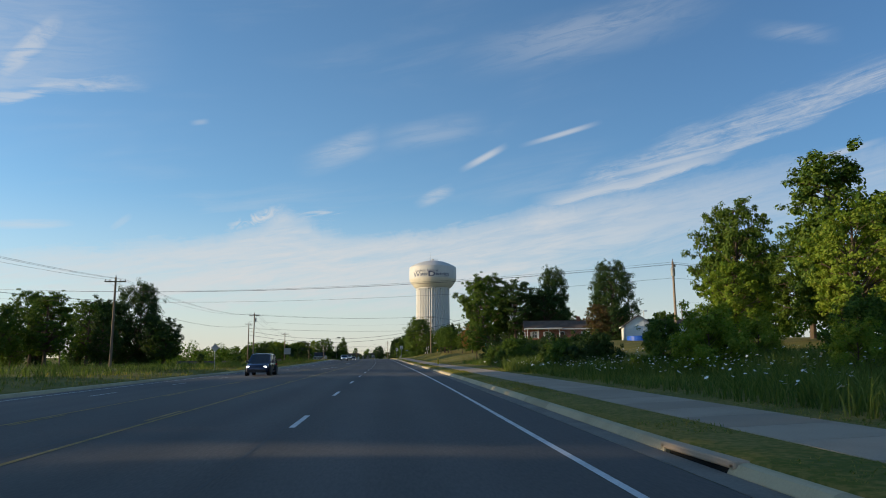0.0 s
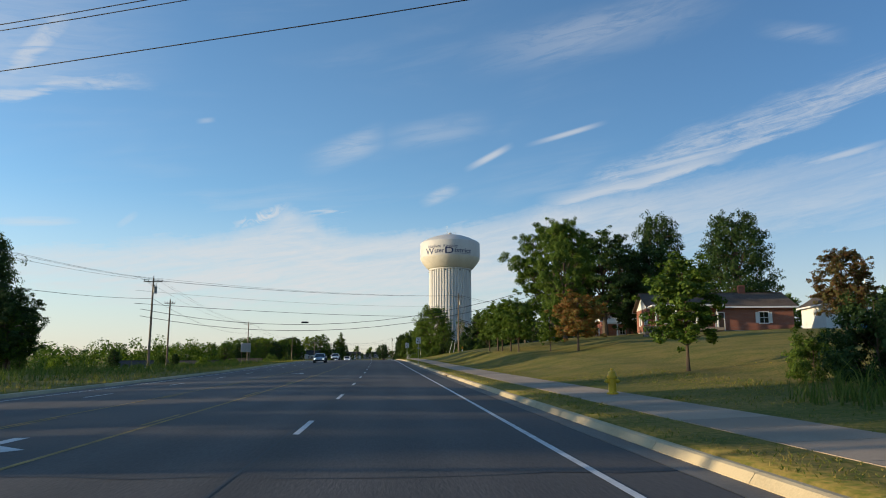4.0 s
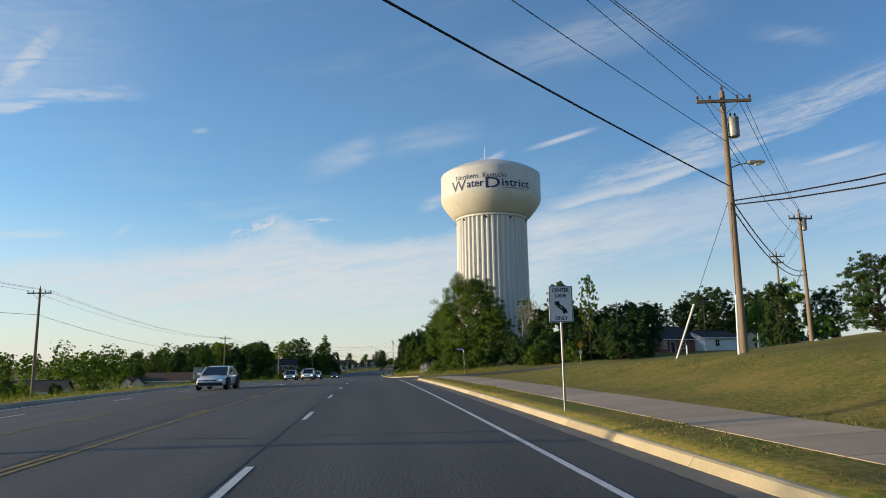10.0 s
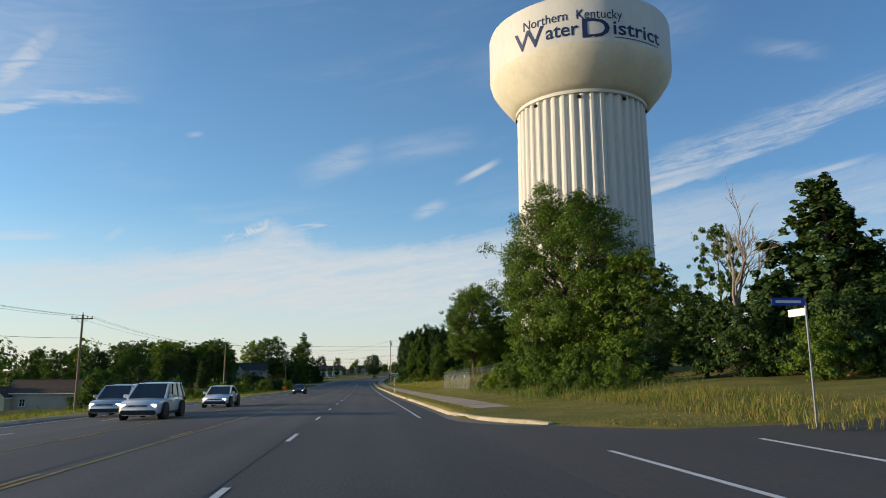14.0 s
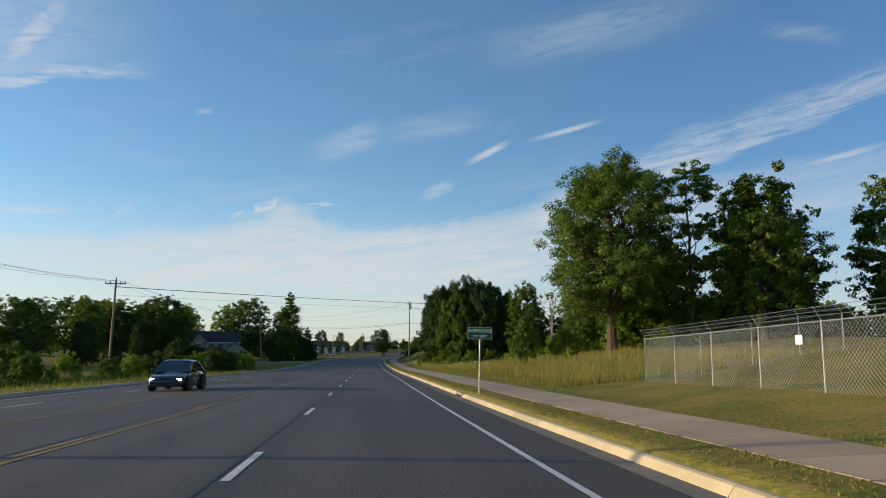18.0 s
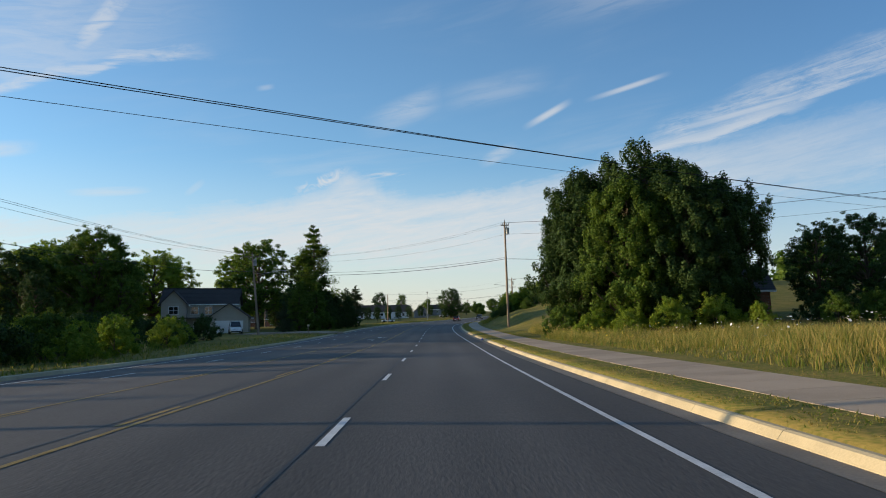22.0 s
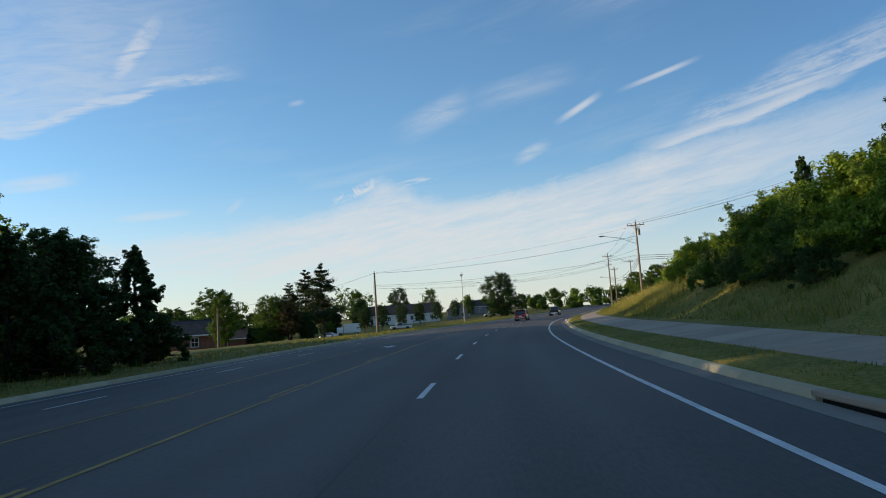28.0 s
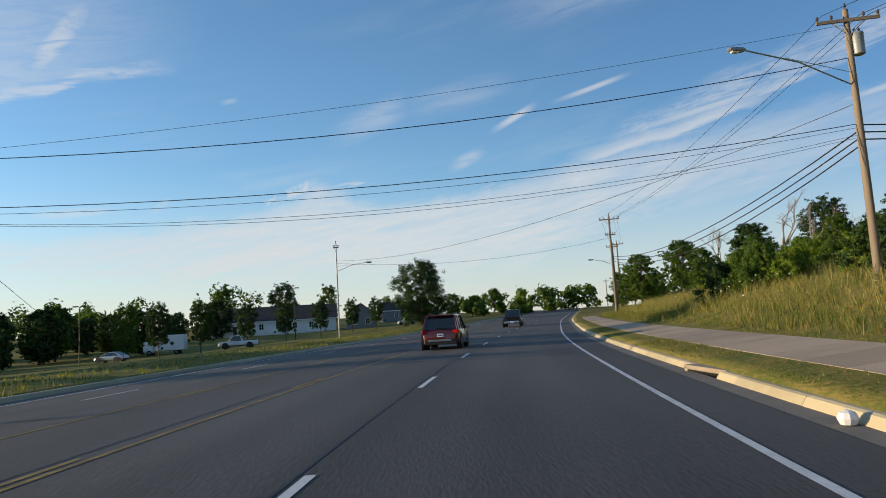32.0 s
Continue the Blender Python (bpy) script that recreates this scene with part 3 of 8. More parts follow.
def strip(name, w0, w1, ys, dz, mat, parent=None, cols=1, zf=None, label=""):
    """A band along the road between two distances from the lane dashes."""
    ys = np.asarray(ys, float)
    ws = np.linspace(w0, w1, cols + 1) if not hasattr(w0, "__len__") else np.asarray(w0, float)
    W, Y = np.meshgrid(ws, ys)
    Z = (road_z(Y) + cross_fall(W) if zf is None else zf(W, Y)) + dz
    X = place_x(W, Y)
    v = np.stack([X, Y, Z], -1).reshape(-1, 3)
    c = len(ws)
    i = (np.arange(len(ys) - 1)[:, None] * c + np.arange(c - 1)[None]).ravel()
    me = fast_mesh(name, v, np.stack([i, i + 1, i + 1 + c, i + c], 1), mat)
    if name == "road":
        me.attributes.new("across", "FLOAT", "POINT").data.foreach_set("value", np.ascontiguousarray(W.ravel(), dtype=np.float32))
    return part(name, me, mat, parent, label)


ST_NEAR = [(3.0, 250.6), (4.9, 255.6), (6.3, 258.8), (8.0, 261.8), (12.2, 265.5), (22.4, 271.2), (40, 278), (70, 288), (125, 300)]
ST_FAR = [(2.52, 293.3), (3.3, 288.2), (4.8, 284.2), (7.8, 279.6), (12.2, 278.6), (22.4, 281.0), (40, 287.5), (70, 297.5), (125, 309)]


def street_z(x, y):
    """Height of the side street, level with the main road at its mouth."""
    w = x - road_x(y)
    yc = 268 + np.clip((x - 3) * 0.33, 0, 40)
    k = np.clip((w - 5.4) / 14, 0, 1)
    rise = np.interp(w, [5.4, 9, 16, 25, 40, 90, 130], [0, 0.06, 0.32, 0.95, 1.9, 3.4, 3.6])
    return road_z(y) * (1 - k) + road_z(yc) * k - 0.052 * (1 - k) + rise


def in_street(x, y, pad):
    nx, ny = zip(*ST_NEAR)
    fx, fy = zip(*ST_FAR)
    return (x > 2.7) & (x < 124) & (y > np.interp(x, nx, ny) - pad) & (y < np.interp(x, fx, fy) + pad)


gy = np.concatenate([[-400, -250, -150, -100, -60, -30], np.arange(-12, 240, 4.0), np.arange(240, 316, 1.0), np.arange(316, 760, 4.0), np.arange(760, 1100, 20), [1200, 1400, 1800, 2500, 3500, 4800]])
gw = np.array([-2500, -1200, -600, -350, -240, -170, -130, -100, -80, -65, -55, -46, -39, -33, -28, -24, -20.5, -17.5, -15.5, -14.2, -13.32, -13.30, -9, -5, 0, 3,
               5.82, 6.12, 6.7, 7.3, 8.3, 9.4, 10.1, 10.8, 11.6, 12.4, 13.2, 14.0, 14.8, 15.6, 16.4, 17.2, 18.0, 19, 20.5, 23.5, 27, 31, 36, 42, 50, 60, 75, 95, 130, 180, 260, 400, 700, 1300, 2500])
GW, GY = np.meshgrid(gw, gy)
GZ = land(GW, GY)


def bump_at(w, y):
    return noise.noise((float(w) * 0.11, float(y) * 0.11, 2.0)) * 0.35 * min(max((abs(w + 4) - 13.5) / 12, 0), 1)


def ditch_at(x, y):
    """Depth of the stony ditch before the side street, along a line in plan."""
    ax, ay, bx, by = 10.2, 260.0, 18.6, 262.6
    t = np.clip(((x - ax) * (bx - ax) + (y - ay) * (by - ay)) / ((bx - ax) ** 2 + (by - ay) ** 2), 0, 1)
    d = np.hypot(x - ax - t * (bx - ax), y - ay - t * (by - ay))
    hollow = 0.55 * np.exp(-(((x - 14.5) / 4.4) ** 2) - ((y - 256.0) / 7.5) ** 2)
    return hollow + 1.05 * np.exp(-((d / 1.9) ** 2)) * (0.55 + 0.45 * t)


def open_ground(x, y, dz=0.0):
    w = x - float(road_x(y))
    return Vector((x, y, float(land(w, y)) + bump_at(w, y) - float(ditch_at(x, y)) + dz))


bumps = np.array([bump_at(a, b) for a, b in zip(GW.ravel(), GY.ravel())]).reshape(GW.shape)
GZ = GZ + bumps
under = (GW > -13.31) & (GW < 6.0)
GZ = np.where(under, road_z(GY) - 0.7, GZ)
GZ = np.where((GW > 7.4) & (GW < 9.3), GZ - 0.05, GZ)
# a stony ditch before the side street
GX = place_x(GW, np.clip(GY, -400, 1300))
GZ = GZ - ditch_at(GX, GY)
ST_Z = street_z(GX, GY)
GZ = np.where(in_street(GX, GY, -1.3) & (GW > 5.7), ST_Z - 0.10, np.where(in_street(GX, GY, 0.3) & (GW > 5.7), ST_Z - 0.004, np.where(in_street(GX, GY, 1.6) & (GW > 5.7) & ((GY > 259.5) | (GW > 11)), ST_Z + 0.02, np.where(in_street(GX, GY, 4.0) & (GW > 6.05) & ((GY > 259.5) | (GW > 11)), GZ * 0.5 + (ST_Z + 0.06) * 0.5, GZ))))
gv = np.stack([GX, GY, GZ], -1).reshape(-1, 3)
nc = len(gw)
gi = (np.arange(len(gy) - 1)[:, None] * nc + np.arange(nc - 1)[None]).ravel()
ground = part("ground", fast_mesh("ground", gv, np.stack([gi, gi + 1, gi + 1 + nc, gi + nc], 1), M["grass"], True), M["grass"])
tagged(ground, "mown and rough summer grass on rolling ground beside the road", "ground", kind="structure")

# ---------------------------------------------------------------- road
ry = np.concatenate([np.arange(-150, 780, 5.0), np.arange(780, 1101, 20)])
road = strip("road", [W_LEFT, -9.8, W_YEL2, W_YEL1, 0, 2, W_GUT], 0, ry, 0.0, M["asphalt"])
tagged(road, "worn grey asphalt five-lane road with faded lane markings", "road", kind="structure")
seg_y = np.arange(-40, 760.1, 5.0)
strip("edge_line", W_EDGE - 0.06, W_EDGE + 0.06, seg_y[seg_y < 256], 0.006, M["white_paint"], road)
strip("edge_line", W_EDGE - 0.06, W_EDGE + 0.06, np.arange(291, 760, 5.0), 0.006, M["white_paint"], road)
strip("edge_line", W_LEFT + 0.95, W_LEFT + 1.07, seg_y, 0.006, M["white_paint"], road)
DASH_Y = [14.3 + 10.55 * k for k in range(-4, 0)] + list(np.interp(np.arange(57), [0, 12, 21, 32, 43, 51, 56], [14.3, 140.7, 236.1, 353.6, 471.5, 554.7, 610.0])) + [610 + 10.55 * k for k in range(1, 10)]
for w_, solid_out in ((W_YEL1, 1), (W_YEL2, -1)):
    strip("yellow_line", w_ + 0.10 * solid_out - 0.05, w_ + 0.10 * solid_out + 0.05, seg_y, 0.006, M["yellow_paint"], road)
    for y0 in DASH_Y:
        strip("yellow_dash", w_ - 0.10 * solid_out - 0.05, w_ - 0.10 * solid_out + 0.05, [y0 + 2, y0 + 3.4, y0 + 4.7], 0.006, M["yellow_paint"], road)
for y0 in DASH_Y:
    strip("lane_dash", -0.06, 0.06, [y0, y0 + 1.4, y0 + 2.75], 0.006, M["white_paint"], road)
    strip("lane_dash", -9.86, -9.74, [y0 + 4, y0 + 5.4, y0 + 6.75], 0.006, M["white_paint"], road)
# dark joint beside the dashes and cracks across the lanes
strip("tar_joint", -0.17, -0.125, np.arange(-40, 700, 5.0), 0.004, M["tar"], road)
strip("tar_joint", W_YEL1 - 0.34, W_YEL1 - 0.28, np.arange(-40, 700, 5.0), 0.004, M["tar"], road)
rng = random.Random(5)
for k in range(46):
    yc, w0 = rng.uniform(-10, 690), rng.choice((W_LEFT + 0.5, W_YEL2, W_YEL1, 0.1))
    w1 = rng.choice((0.0, W_YEL1, W_GUT, W_GUT))
    if w1 - w0 < 2:
        continue
    mb = MB()
    n = 14
    pts = [(w0 + (w1 - w0) * i / n, yc + rng.uniform(-0.12, 0.12) + 0.25 * math.sin(i * 0.5 + k)) for i in range(n + 1)]
    for (a, b), (c, d) in zip(pts, pts[1:]):
        h = rng.uniform(0.012, 0.035)
        q = [on_road(a, b - h, 0.004), on_road(c, d - h, 0.004), on_road(c, d + h, 0.004), on_road(a, b + h, 0.004)]
        mb.add(q, [(0, 1, 2, 3)])
    part("tar_crack", mb, M["tar"], road)


def turn_arrow(yc, flip):
    """A painted left-turn arrow in the middle lane, mirrored for the other way."""
    wc = (W_YEL1 + W_YEL2) / 2
    shape = [(0.15, -1.2), (0.15, 0.55), (-0.25, 0.9), (-0.25, 1.3), (-0.95, 0.65), (-0.25, 0.0), (-0.25, 0.42), (-0.13, 0.3), (-0.13, -1.2)]
    mb = MB()
    pts = [on_road(wc + a * flip, yc + b * flip, 0.007) for a, b in shape]
    mb.add(pts, [(0, 1, 7, 8), (1, 2, 6, 7), (3, 4, 5), (2, 3, 5, 6)])
    part("turn_arrow", mb, M["white_paint"], road)


for yc, fl in ((79, 1), (87, -1), (131, 1), (240, 1), (248, -1), (480, 1), (488, -1), (560, 1)):
    turn_arrow(yc, fl)

# ---------------------------------------------------------------- kerbs and pavement
INLETS = [9.6, 66.5, 124.5, 182.8, 328.0, 366.5, 408.0, 456.0, 476.8, 530.2, 586.2, 609.6]


def curb_piece(y0, y1, w=W_CURB, flip=1):
    """A rolled concrete kerb length, in world place."""
    prof = [(-0.14, -0.45), (-0.14, 0.02), (-0.06, 0.13), (0.0, 0.15), (0.16, 0.15), (0.18, 0.12), (0.18, -0.45)]
    mb = MB()
    n = len(prof)
    vs = []
    for y in (y0, y1):
        for a, b in prof:
            vs.append(on_road(w, y, 0) + Vector((a * flip, 0, b)))
    fs = [(i, i + n, i + n + 1, i + 1) for i in range(n - 1)] + [tuple(range(n)), tuple(range(2 * n - 1, n - 1, -1))]
    return mb.add(vs, fs)


right_curb = thing("curb", Matrix(), "pale yellowish concrete kerb with gutter along the road", "kerb", kind="structure")
left_curb = thing("curb", Matrix(), "pale concrete kerb along the far side of the road", "kerb", kind="structure")
for span_ in (ry[ry < 250], np.append(293.3, ry[ry > 294])):
    strip("gutter", W_GUT, W_CURB - 0.14, np.append(span_, 250.6) if span_[0] < 0 else span_, 0.004, M["gutter"], right_curb)
strip("gutter", W_LEFT - 0.1, W_LEFT + 0.35, ry, 0.004, M["gutter"], left_curb)
y = -30.0
while y < 760:
    y1 = y + 3.05
    near_inlet = any(y - 1.1 < q < y1 + 1.1 for q in INLETS)
    if not 250 < y < 293 and not near_inlet:
        part("kerb_stone", curb_piece(y + 0.006, y1 - 0.006), M["curb"], right_curb)
    if not 508 < y < 519:
        part("kerb_stone", curb_piece(y + 0.006, y1 - 0.006, W_LEFT - 0.1, -1), M["curb"], left_curb)
    y = y1
for q in INLETS:
    y0 = -30 + 3.05 * math.floor((q + 30 - 1.1) / 3.05)
    y1 = -30 + 3.05 * math.ceil((q + 30 + 1.1) / 3.05)
    for a, b in ((y0, q - 1.0), (q + 1.0, y1)):
        if b - a > 0.1:
            part("kerb_stone", curb_piece(a, b), M["curb"], right_curb)
    inlet = thing("storm_drain", Matrix.Translation(on_road(W_CURB, q)), "concrete storm drain inlet with dark slot in the kerb", "storm drain", "storm drains along the kerb")
    part("cover_slab", MB().box((0.62, 0, 0.11), (1.5, 2.3, 0.10), b=0.02), M["concrete"], inlet)
    # a solid black box stands in for the darkness inside the opening
    part("slot", MB().box((0.25, 0, -0.04), (0.6, 1.96, 0.16)), M["void"], inlet, "dark slot under the slab")
    for s in (-1, 1):
        part("throat_side", MB().box((0.05, s * 1.06, 0.02), (0.36, 0.14, 0.24), b=0.03), M["curb"], inlet)


SLAB = 1.83
for k, (a, b) in enumerate(((-25, 257.5), (296, 500), (500, 700))):
    walkway = thing("pavement", Matrix(), "worn tan-grey concrete pavement of separate slabs", "pavement", kind="structure")
    yy = a
    while yy + SLAB < b:
        mb = MB()
        vs = []
        for dzz in (-0.10, 0.006):
            for wv, yv in ((W_PAV0, yy + 0.012), (W_PAV1, yy + 0.012), (W_PAV1, yy + SLAB - 0.012), (W_PAV0, yy + SLAB - 0.012)):
                vs.append(world_at(wv, yv, dzz))
        mb.add(vs, [(3, 2, 1, 0), (4, 5, 6, 7), (0, 1, 5, 4), (1, 2, 6, 5), (2, 3, 7, 6), (3, 0, 4, 7)])
        part("slab", mb, M["concrete"], walkway)
        yy += SLAB
# side street
mb = MB()
NS = 10
rows_ = []
for (nx, ny), (fx, fy) in zip(ST_NEAR, ST_FAR):
    rows_ += [(nx + (fx - nx) * k / NS, ny + (fy - ny) * k / NS) for k in range(NS + 1)]
mb.add([Vector((x, y, float(street_z(x, y)) + (0.003 if x < 3 else 0.012))) for x, y in rows_],
       [(i * (NS + 1) + k, (i + 1) * (NS + 1) + k, (i + 1) * (NS + 1) + k + 1, i * (NS + 1) + k + 1) for i in range(len(ST_NEAR) - 1) for k in range(NS)])
side_street = part("road", mb, M["asphalt"])
tagged(side_street, "asphalt side street joining the main road", "road", kind="structure")


def street_line(x0, y0, x1, y1, name="crossing_line", half=0.07, mat="white_paint"):
    mb = MB()
    n = 8
    d = Vector((x1 - x0, y1 - y0, 0)).normalized()
    e = Vector((-d.y, d.x, 0)) * half
    for k in range(n):
        q = []
        for t, s in ((k / n, -1), (k / n, 1), ((k + 1) / n, 1), ((k + 1) / n, -1)):
            p = Vector((x0 + (x1 - x0) * t, y0 + (y1 - y0) * t, 0)) + e * s
            q.append(Vector((p.x, p.y, float(street_z(p.x, p.y)) + 0.02)))
        mb.add(q, [(0, 3, 2, 1)])
    part(name, mb, M[mat], side_street)


street_line(4.95, 258.6, 4.55, 275.2)
street_line(7.7, 262.0, 8.45, 276.0)
street_line(3.2, 262.5, 7.6, 262.8, "tar_seam", 0.02, "tar")
street_line(2.9, 268.0, 3.9, 257.5, "tar_seam", 0.025, "tar")


def corner_kerb(path):
    """Curved kerb lengths with a concrete gutter apron outside them."""
    prof = [(-0.14, -0.3), (-0.14, 0.02), (-0.06, 0.13), (0.0, 0.15), (0.16, 0.15), (0.18, 0.12), (0.18, -0.3)]
    P = [Vector((x, y, 0)) for x, y in path]
    sec, apron = [], []
    for i, p in enumerate(P):
        d = (P[min(i + 1, len(P) - 1)] - P[max(i - 1, 0)]).normalized()
        out = Vector((-d.y, d.x, 0))
        z = float(street_z(p.x, p.y)) + 0.004
        drop = 0.55 if i in (0, len(P) - 1) and 254 < p.y < 288 else 1.0
        sec.append([Vector((p.x, p.y, z + b * (drop if b > 0 else 1))) - out * a for a, b in prof])
        wd = 0.42 + 0.45 * math.sin(math.pi * i / (len(P) - 1)) ** 1.0
        q = p + out * (0.14 + wd)
        apron.append([Vector((p.x, p.y, z + 0.012)) + out * 0.12, Vector((q.x, q.y, float(street_z(q.x, q.y)) + 0.018))])
    n = len(prof)
    for i in range(len(P) - 1):
        part("kerb_stone", MB().add(sec[i] + sec[i + 1], [(k, k + n, k + n + 1, k + 1) for k in range(n - 1)] + [tuple(range(n)), tuple(range(2 * n - 1, n - 1, -1))]), M["curb"], right_curb)
        part("apron", MB().add(apron[i] + apron[i + 1], [(0, 1, 3, 2)]), M["gutter"], right_curb)


def arc_between(a, b, c, n):
    """Points on a smooth bend from a to c, pulled towards b."""
    return [((1 - t) ** 2 * a[0] + 2 * t * (1 - t) * b[0] + t * t * c[0], (1 - t) ** 2 * a[1] + 2 * t * (1 - t) * b[1] + t * t * c[1]) for t in (i / n for i in range(n + 1))]


corner_kerb(arc_between((float(place_x(W_CURB, 250.6)), 250.6), (3.8, 255.8), (6.5, 258.7), 7))
corner_kerb(arc_between((5.4, 283.7), (3.4, 286.5), (float(place_x(W_CURB, 293.3)), 293.3), 7))

# ---------------------------------------------------------------- trees
def leaves_on(points, normals, size, rs, droop=0.35, aspect=0.62):
    """A folded diamond leaf at each point, facing roughly outward."""
    n = len(points)
    nr = normals + rs.normal(0, 0.42, (n, 3))
    nr /= np.linalg.norm(nr, axis=1, keepdims=True) + 1e-9
    d = rs.normal(0, 1, (n, 3))
    d[:, 2] -= droop
    d -= nr * (d * nr).sum(1, keepdims=True)
    d /= np.linalg.norm(d, axis=1, keepdims=True) + 1e-9
    s = np.cross(nr, d)
    L = (size * rs.uniform(0.6, 1.35, n))[:, None]
    v = np.stack([points - d * L * 0.5, points + s * L * aspect * 0.5 + nr * L * 0.10, points + d * L * 0.5, points - s * L * aspect * 0.5 + nr * L * 0.10], 1)
    return v.reshape(-1, 3), np.arange(4 * n).reshape(n, 4)


def puff_leaves(puffs, count, size, rs, flat=0.9, lift=0.25):
    """Leaves in and over many round clumps (x, y, z, r), with some strays between them."""
    P = np.array(puffs)
    share = P[:, 3] ** 2
    idx = rs.choice(len(P), count, p=share / share.sum())
    d = rs.normal(0, 1, (count, 3))
    d /= np.linalg.norm(d, axis=1, keepdims=True)
    r = P[idx, 3] * (0.35 + 0.70 * rs.random(count) ** 0.6)
    lump = 1 + 0.25 * np.sin(d[:, 0] * 6 + idx) * np.cos(d[:, 1] * 5 + idx * 2.1)
    pts = P[idx, :3] + d * (r * lump)[:, None] * np.array([1, 1, flat])
    stray = rs.random(count) < 0.04
    pts += stray[:, None] * rs.normal(0, 0.35, (count, 3)) * P[idx, 3:4]
    mid = P[:, :3].mean(0)
    out = pts - mid
    out /= np.linalg.norm(out, axis=1, keepdims=True) + 1e-9
    return leaves_on(pts, d * 0.55 + out * 0.45 + np.array([0, 0, lift]), size, rs)


def limbs(groups, height, trunk_r, rs, fork=0.35, lean=(0, 0), bare=1.0):
    """A tapered trunk, a limb towards each group of clumps and twigs on to the clumps."""
    mb = MB()
    top = height * bare
    zs = np.linspace(0, top * 0.92, 7)
    wob = rs.normal(0, 0.012 * height, (7, 2)) * np.linspace(0, 1, 7)[:, None]
    line = [Vector((wob[i, 0] + lean[0] * zs[i] / height, wob[i, 1] + lean[1] * zs[i] / height, zs[i])) for i in range(7)]
    radii = [trunk_r * (1.35 if i == 0 else (1 - 0.86 * zs[i] / top)) for i in range(7)]
    line[0].z = -0.25
    mb.tube(line, radii, 8)
    for puffs in groups:
        x, y, z, r = puffs[0]
        reach = math.hypot(x, y)
        k = min(max(z - reach * rs.uniform(0.55, 0.95) - 0.02 * height, height * fork * 0.6), top * 0.85)
        i = min(int(k / (top * 0.92) * 6), 5)
        t = k / (top * 0.92) * 6 - i
        a = line[i].lerp(line[i + 1], t)
        b = Vector((x, y, z))
        mid = a.lerp(b, 0.5) + Vector((0, 0, 0.06 * (b - a).length)) + Vector(rs.normal(0, 0.03 * height, 3)) * 0.5
        rr = max(radii[i + 1] * 0.5, 0.02)
        mb.tube([a, mid, b], [rr, rr * 0.6, rr * 0.25], 5, False)
        for q in puffs[1::2]:
            mb.tube([mid.lerp(b, rs.uniform(0.3, 0.95)), Vector(q[:3])], [rr * 0.3, rr * 0.08], 4, False)
    return mb


# limbs, clumps on each, lowest, span, half width, power of the outline, spread across and up, clump sizes, flatness, lift of the leaves
CROWNS = {
    "round": (66, 9, 0.20, 0.75, 0.38, 0.62, 0.050, 0.034, 0.020, 0.046, 0.62, 0.40), "dense": (120, 8, 0.05, 0.88, 0.38, 0.55, 0.050, 0.040, 0.026, 0.050, 0.75, 0.35),
    "oval": (66, 8, 0.10, 0.84, 0.26, 0.6, 0.044, 0.036, 0.019, 0.042, 0.72, 0.35), "young": (30, 8, 0.26, 0.70, 0.27, 0.6, 0.055, 0.05, 0.020, 0.048, 0.85, 0.3),
    "open": (22, 10, 0.34, 0.62, 0.31, 0.7, 0.056, 0.028, 0.015, 0.038, 0.55, 0.4), "bush": (26, 8, 0.08, 0.76, 0.66, 0.8, 0.085, 0.09, 0.045, 0.09, 0.95, 0.25),
    "tall": (110, 9, 0.24, 0.70, 0.34, 0.52, 0.050, 0.036, 0.022, 0.046, 0.70, 0.40),
    "cone": (64, 8, 0.05, 0.90, 0.29, 0.0, 0.034, 0.04, 0.016, 0.036, 1.2, 0.15), "upswept": (60, 11, 0.05, 0.84, 0.29, 0.42, 0.036, 0.040, 0.013, 0.028, 2.0, 0.1)}


def crown_groups(kind, h, rs):
    """Clumps in groups, one group to a limb, that make up a crown of height h."""
    n, subs, lo, span, half, power, sxy, sz, r0, r1, flat, lift = CROWNS[kind]
    lobes = rs.uniform(0.74, 1.12, 9)
    groups = []
    turn = rs.uniform(0, 6.28)
    for i in range(n):
        a, q = (turn + i * 2.39996 + rs.normal(0, 0.25)) % 6.2832, (i + rs.random()) / n
        if kind == "cone":
            q = q ** 1.25
            env = half * ((1 - q) ** 0.8 * 0.95 + 0.05)
        elif kind == "bush":
            env = half * (1.08 - 0.75 * q)
        else:
            env = half * math.sin(math.pi * min(0.97, 0.14 + 0.80 * q)) ** power
        env *= lobes[int(a / 6.2832 * 8.99)] * rs.uniform(0.85, 1.1)
        r = h * env * rs.uniform(0.28, 1.0) ** 0.5
        x, y, z = r * math.cos(a), r * math.sin(a), h * (lo + span * q)
        fade = 1 - 0.45 * q if kind == "cone" else 1
        groups.append([(x, y, z, h * rs.uniform(r0, r1) * fade)] + [(x + rs.normal(0, sxy * h * fade), y + rs.normal(0, sxy * h * fade), z + rs.normal(0, sz * h), h * rs.uniform(r0, r1) * fade) for _ in range(subs - 1)])
    return groups


LIB = {}


def tree_kind(key, kind, h, leaf, count, size, seed, trunk_r, category="tree"):
    rs = np.random.RandomState(seed)
    groups = crown_groups(kind, h, rs)
    v, f = puff_leaves([q for g in groups for q in g], count, size, rs, CROWNS[kind][10], CROWNS[kind][11])
    trunk = limbs(groups, h, trunk_r, rs, 0.1 if kind in ("bush", "cone", "dense", "upswept") else 0.35).mesh("trunk", M["bark"], True)
    LIB[key] = (trunk, {leaf: fast_mesh("crown", v, f, M[leaf])}, (v, f), h, category)


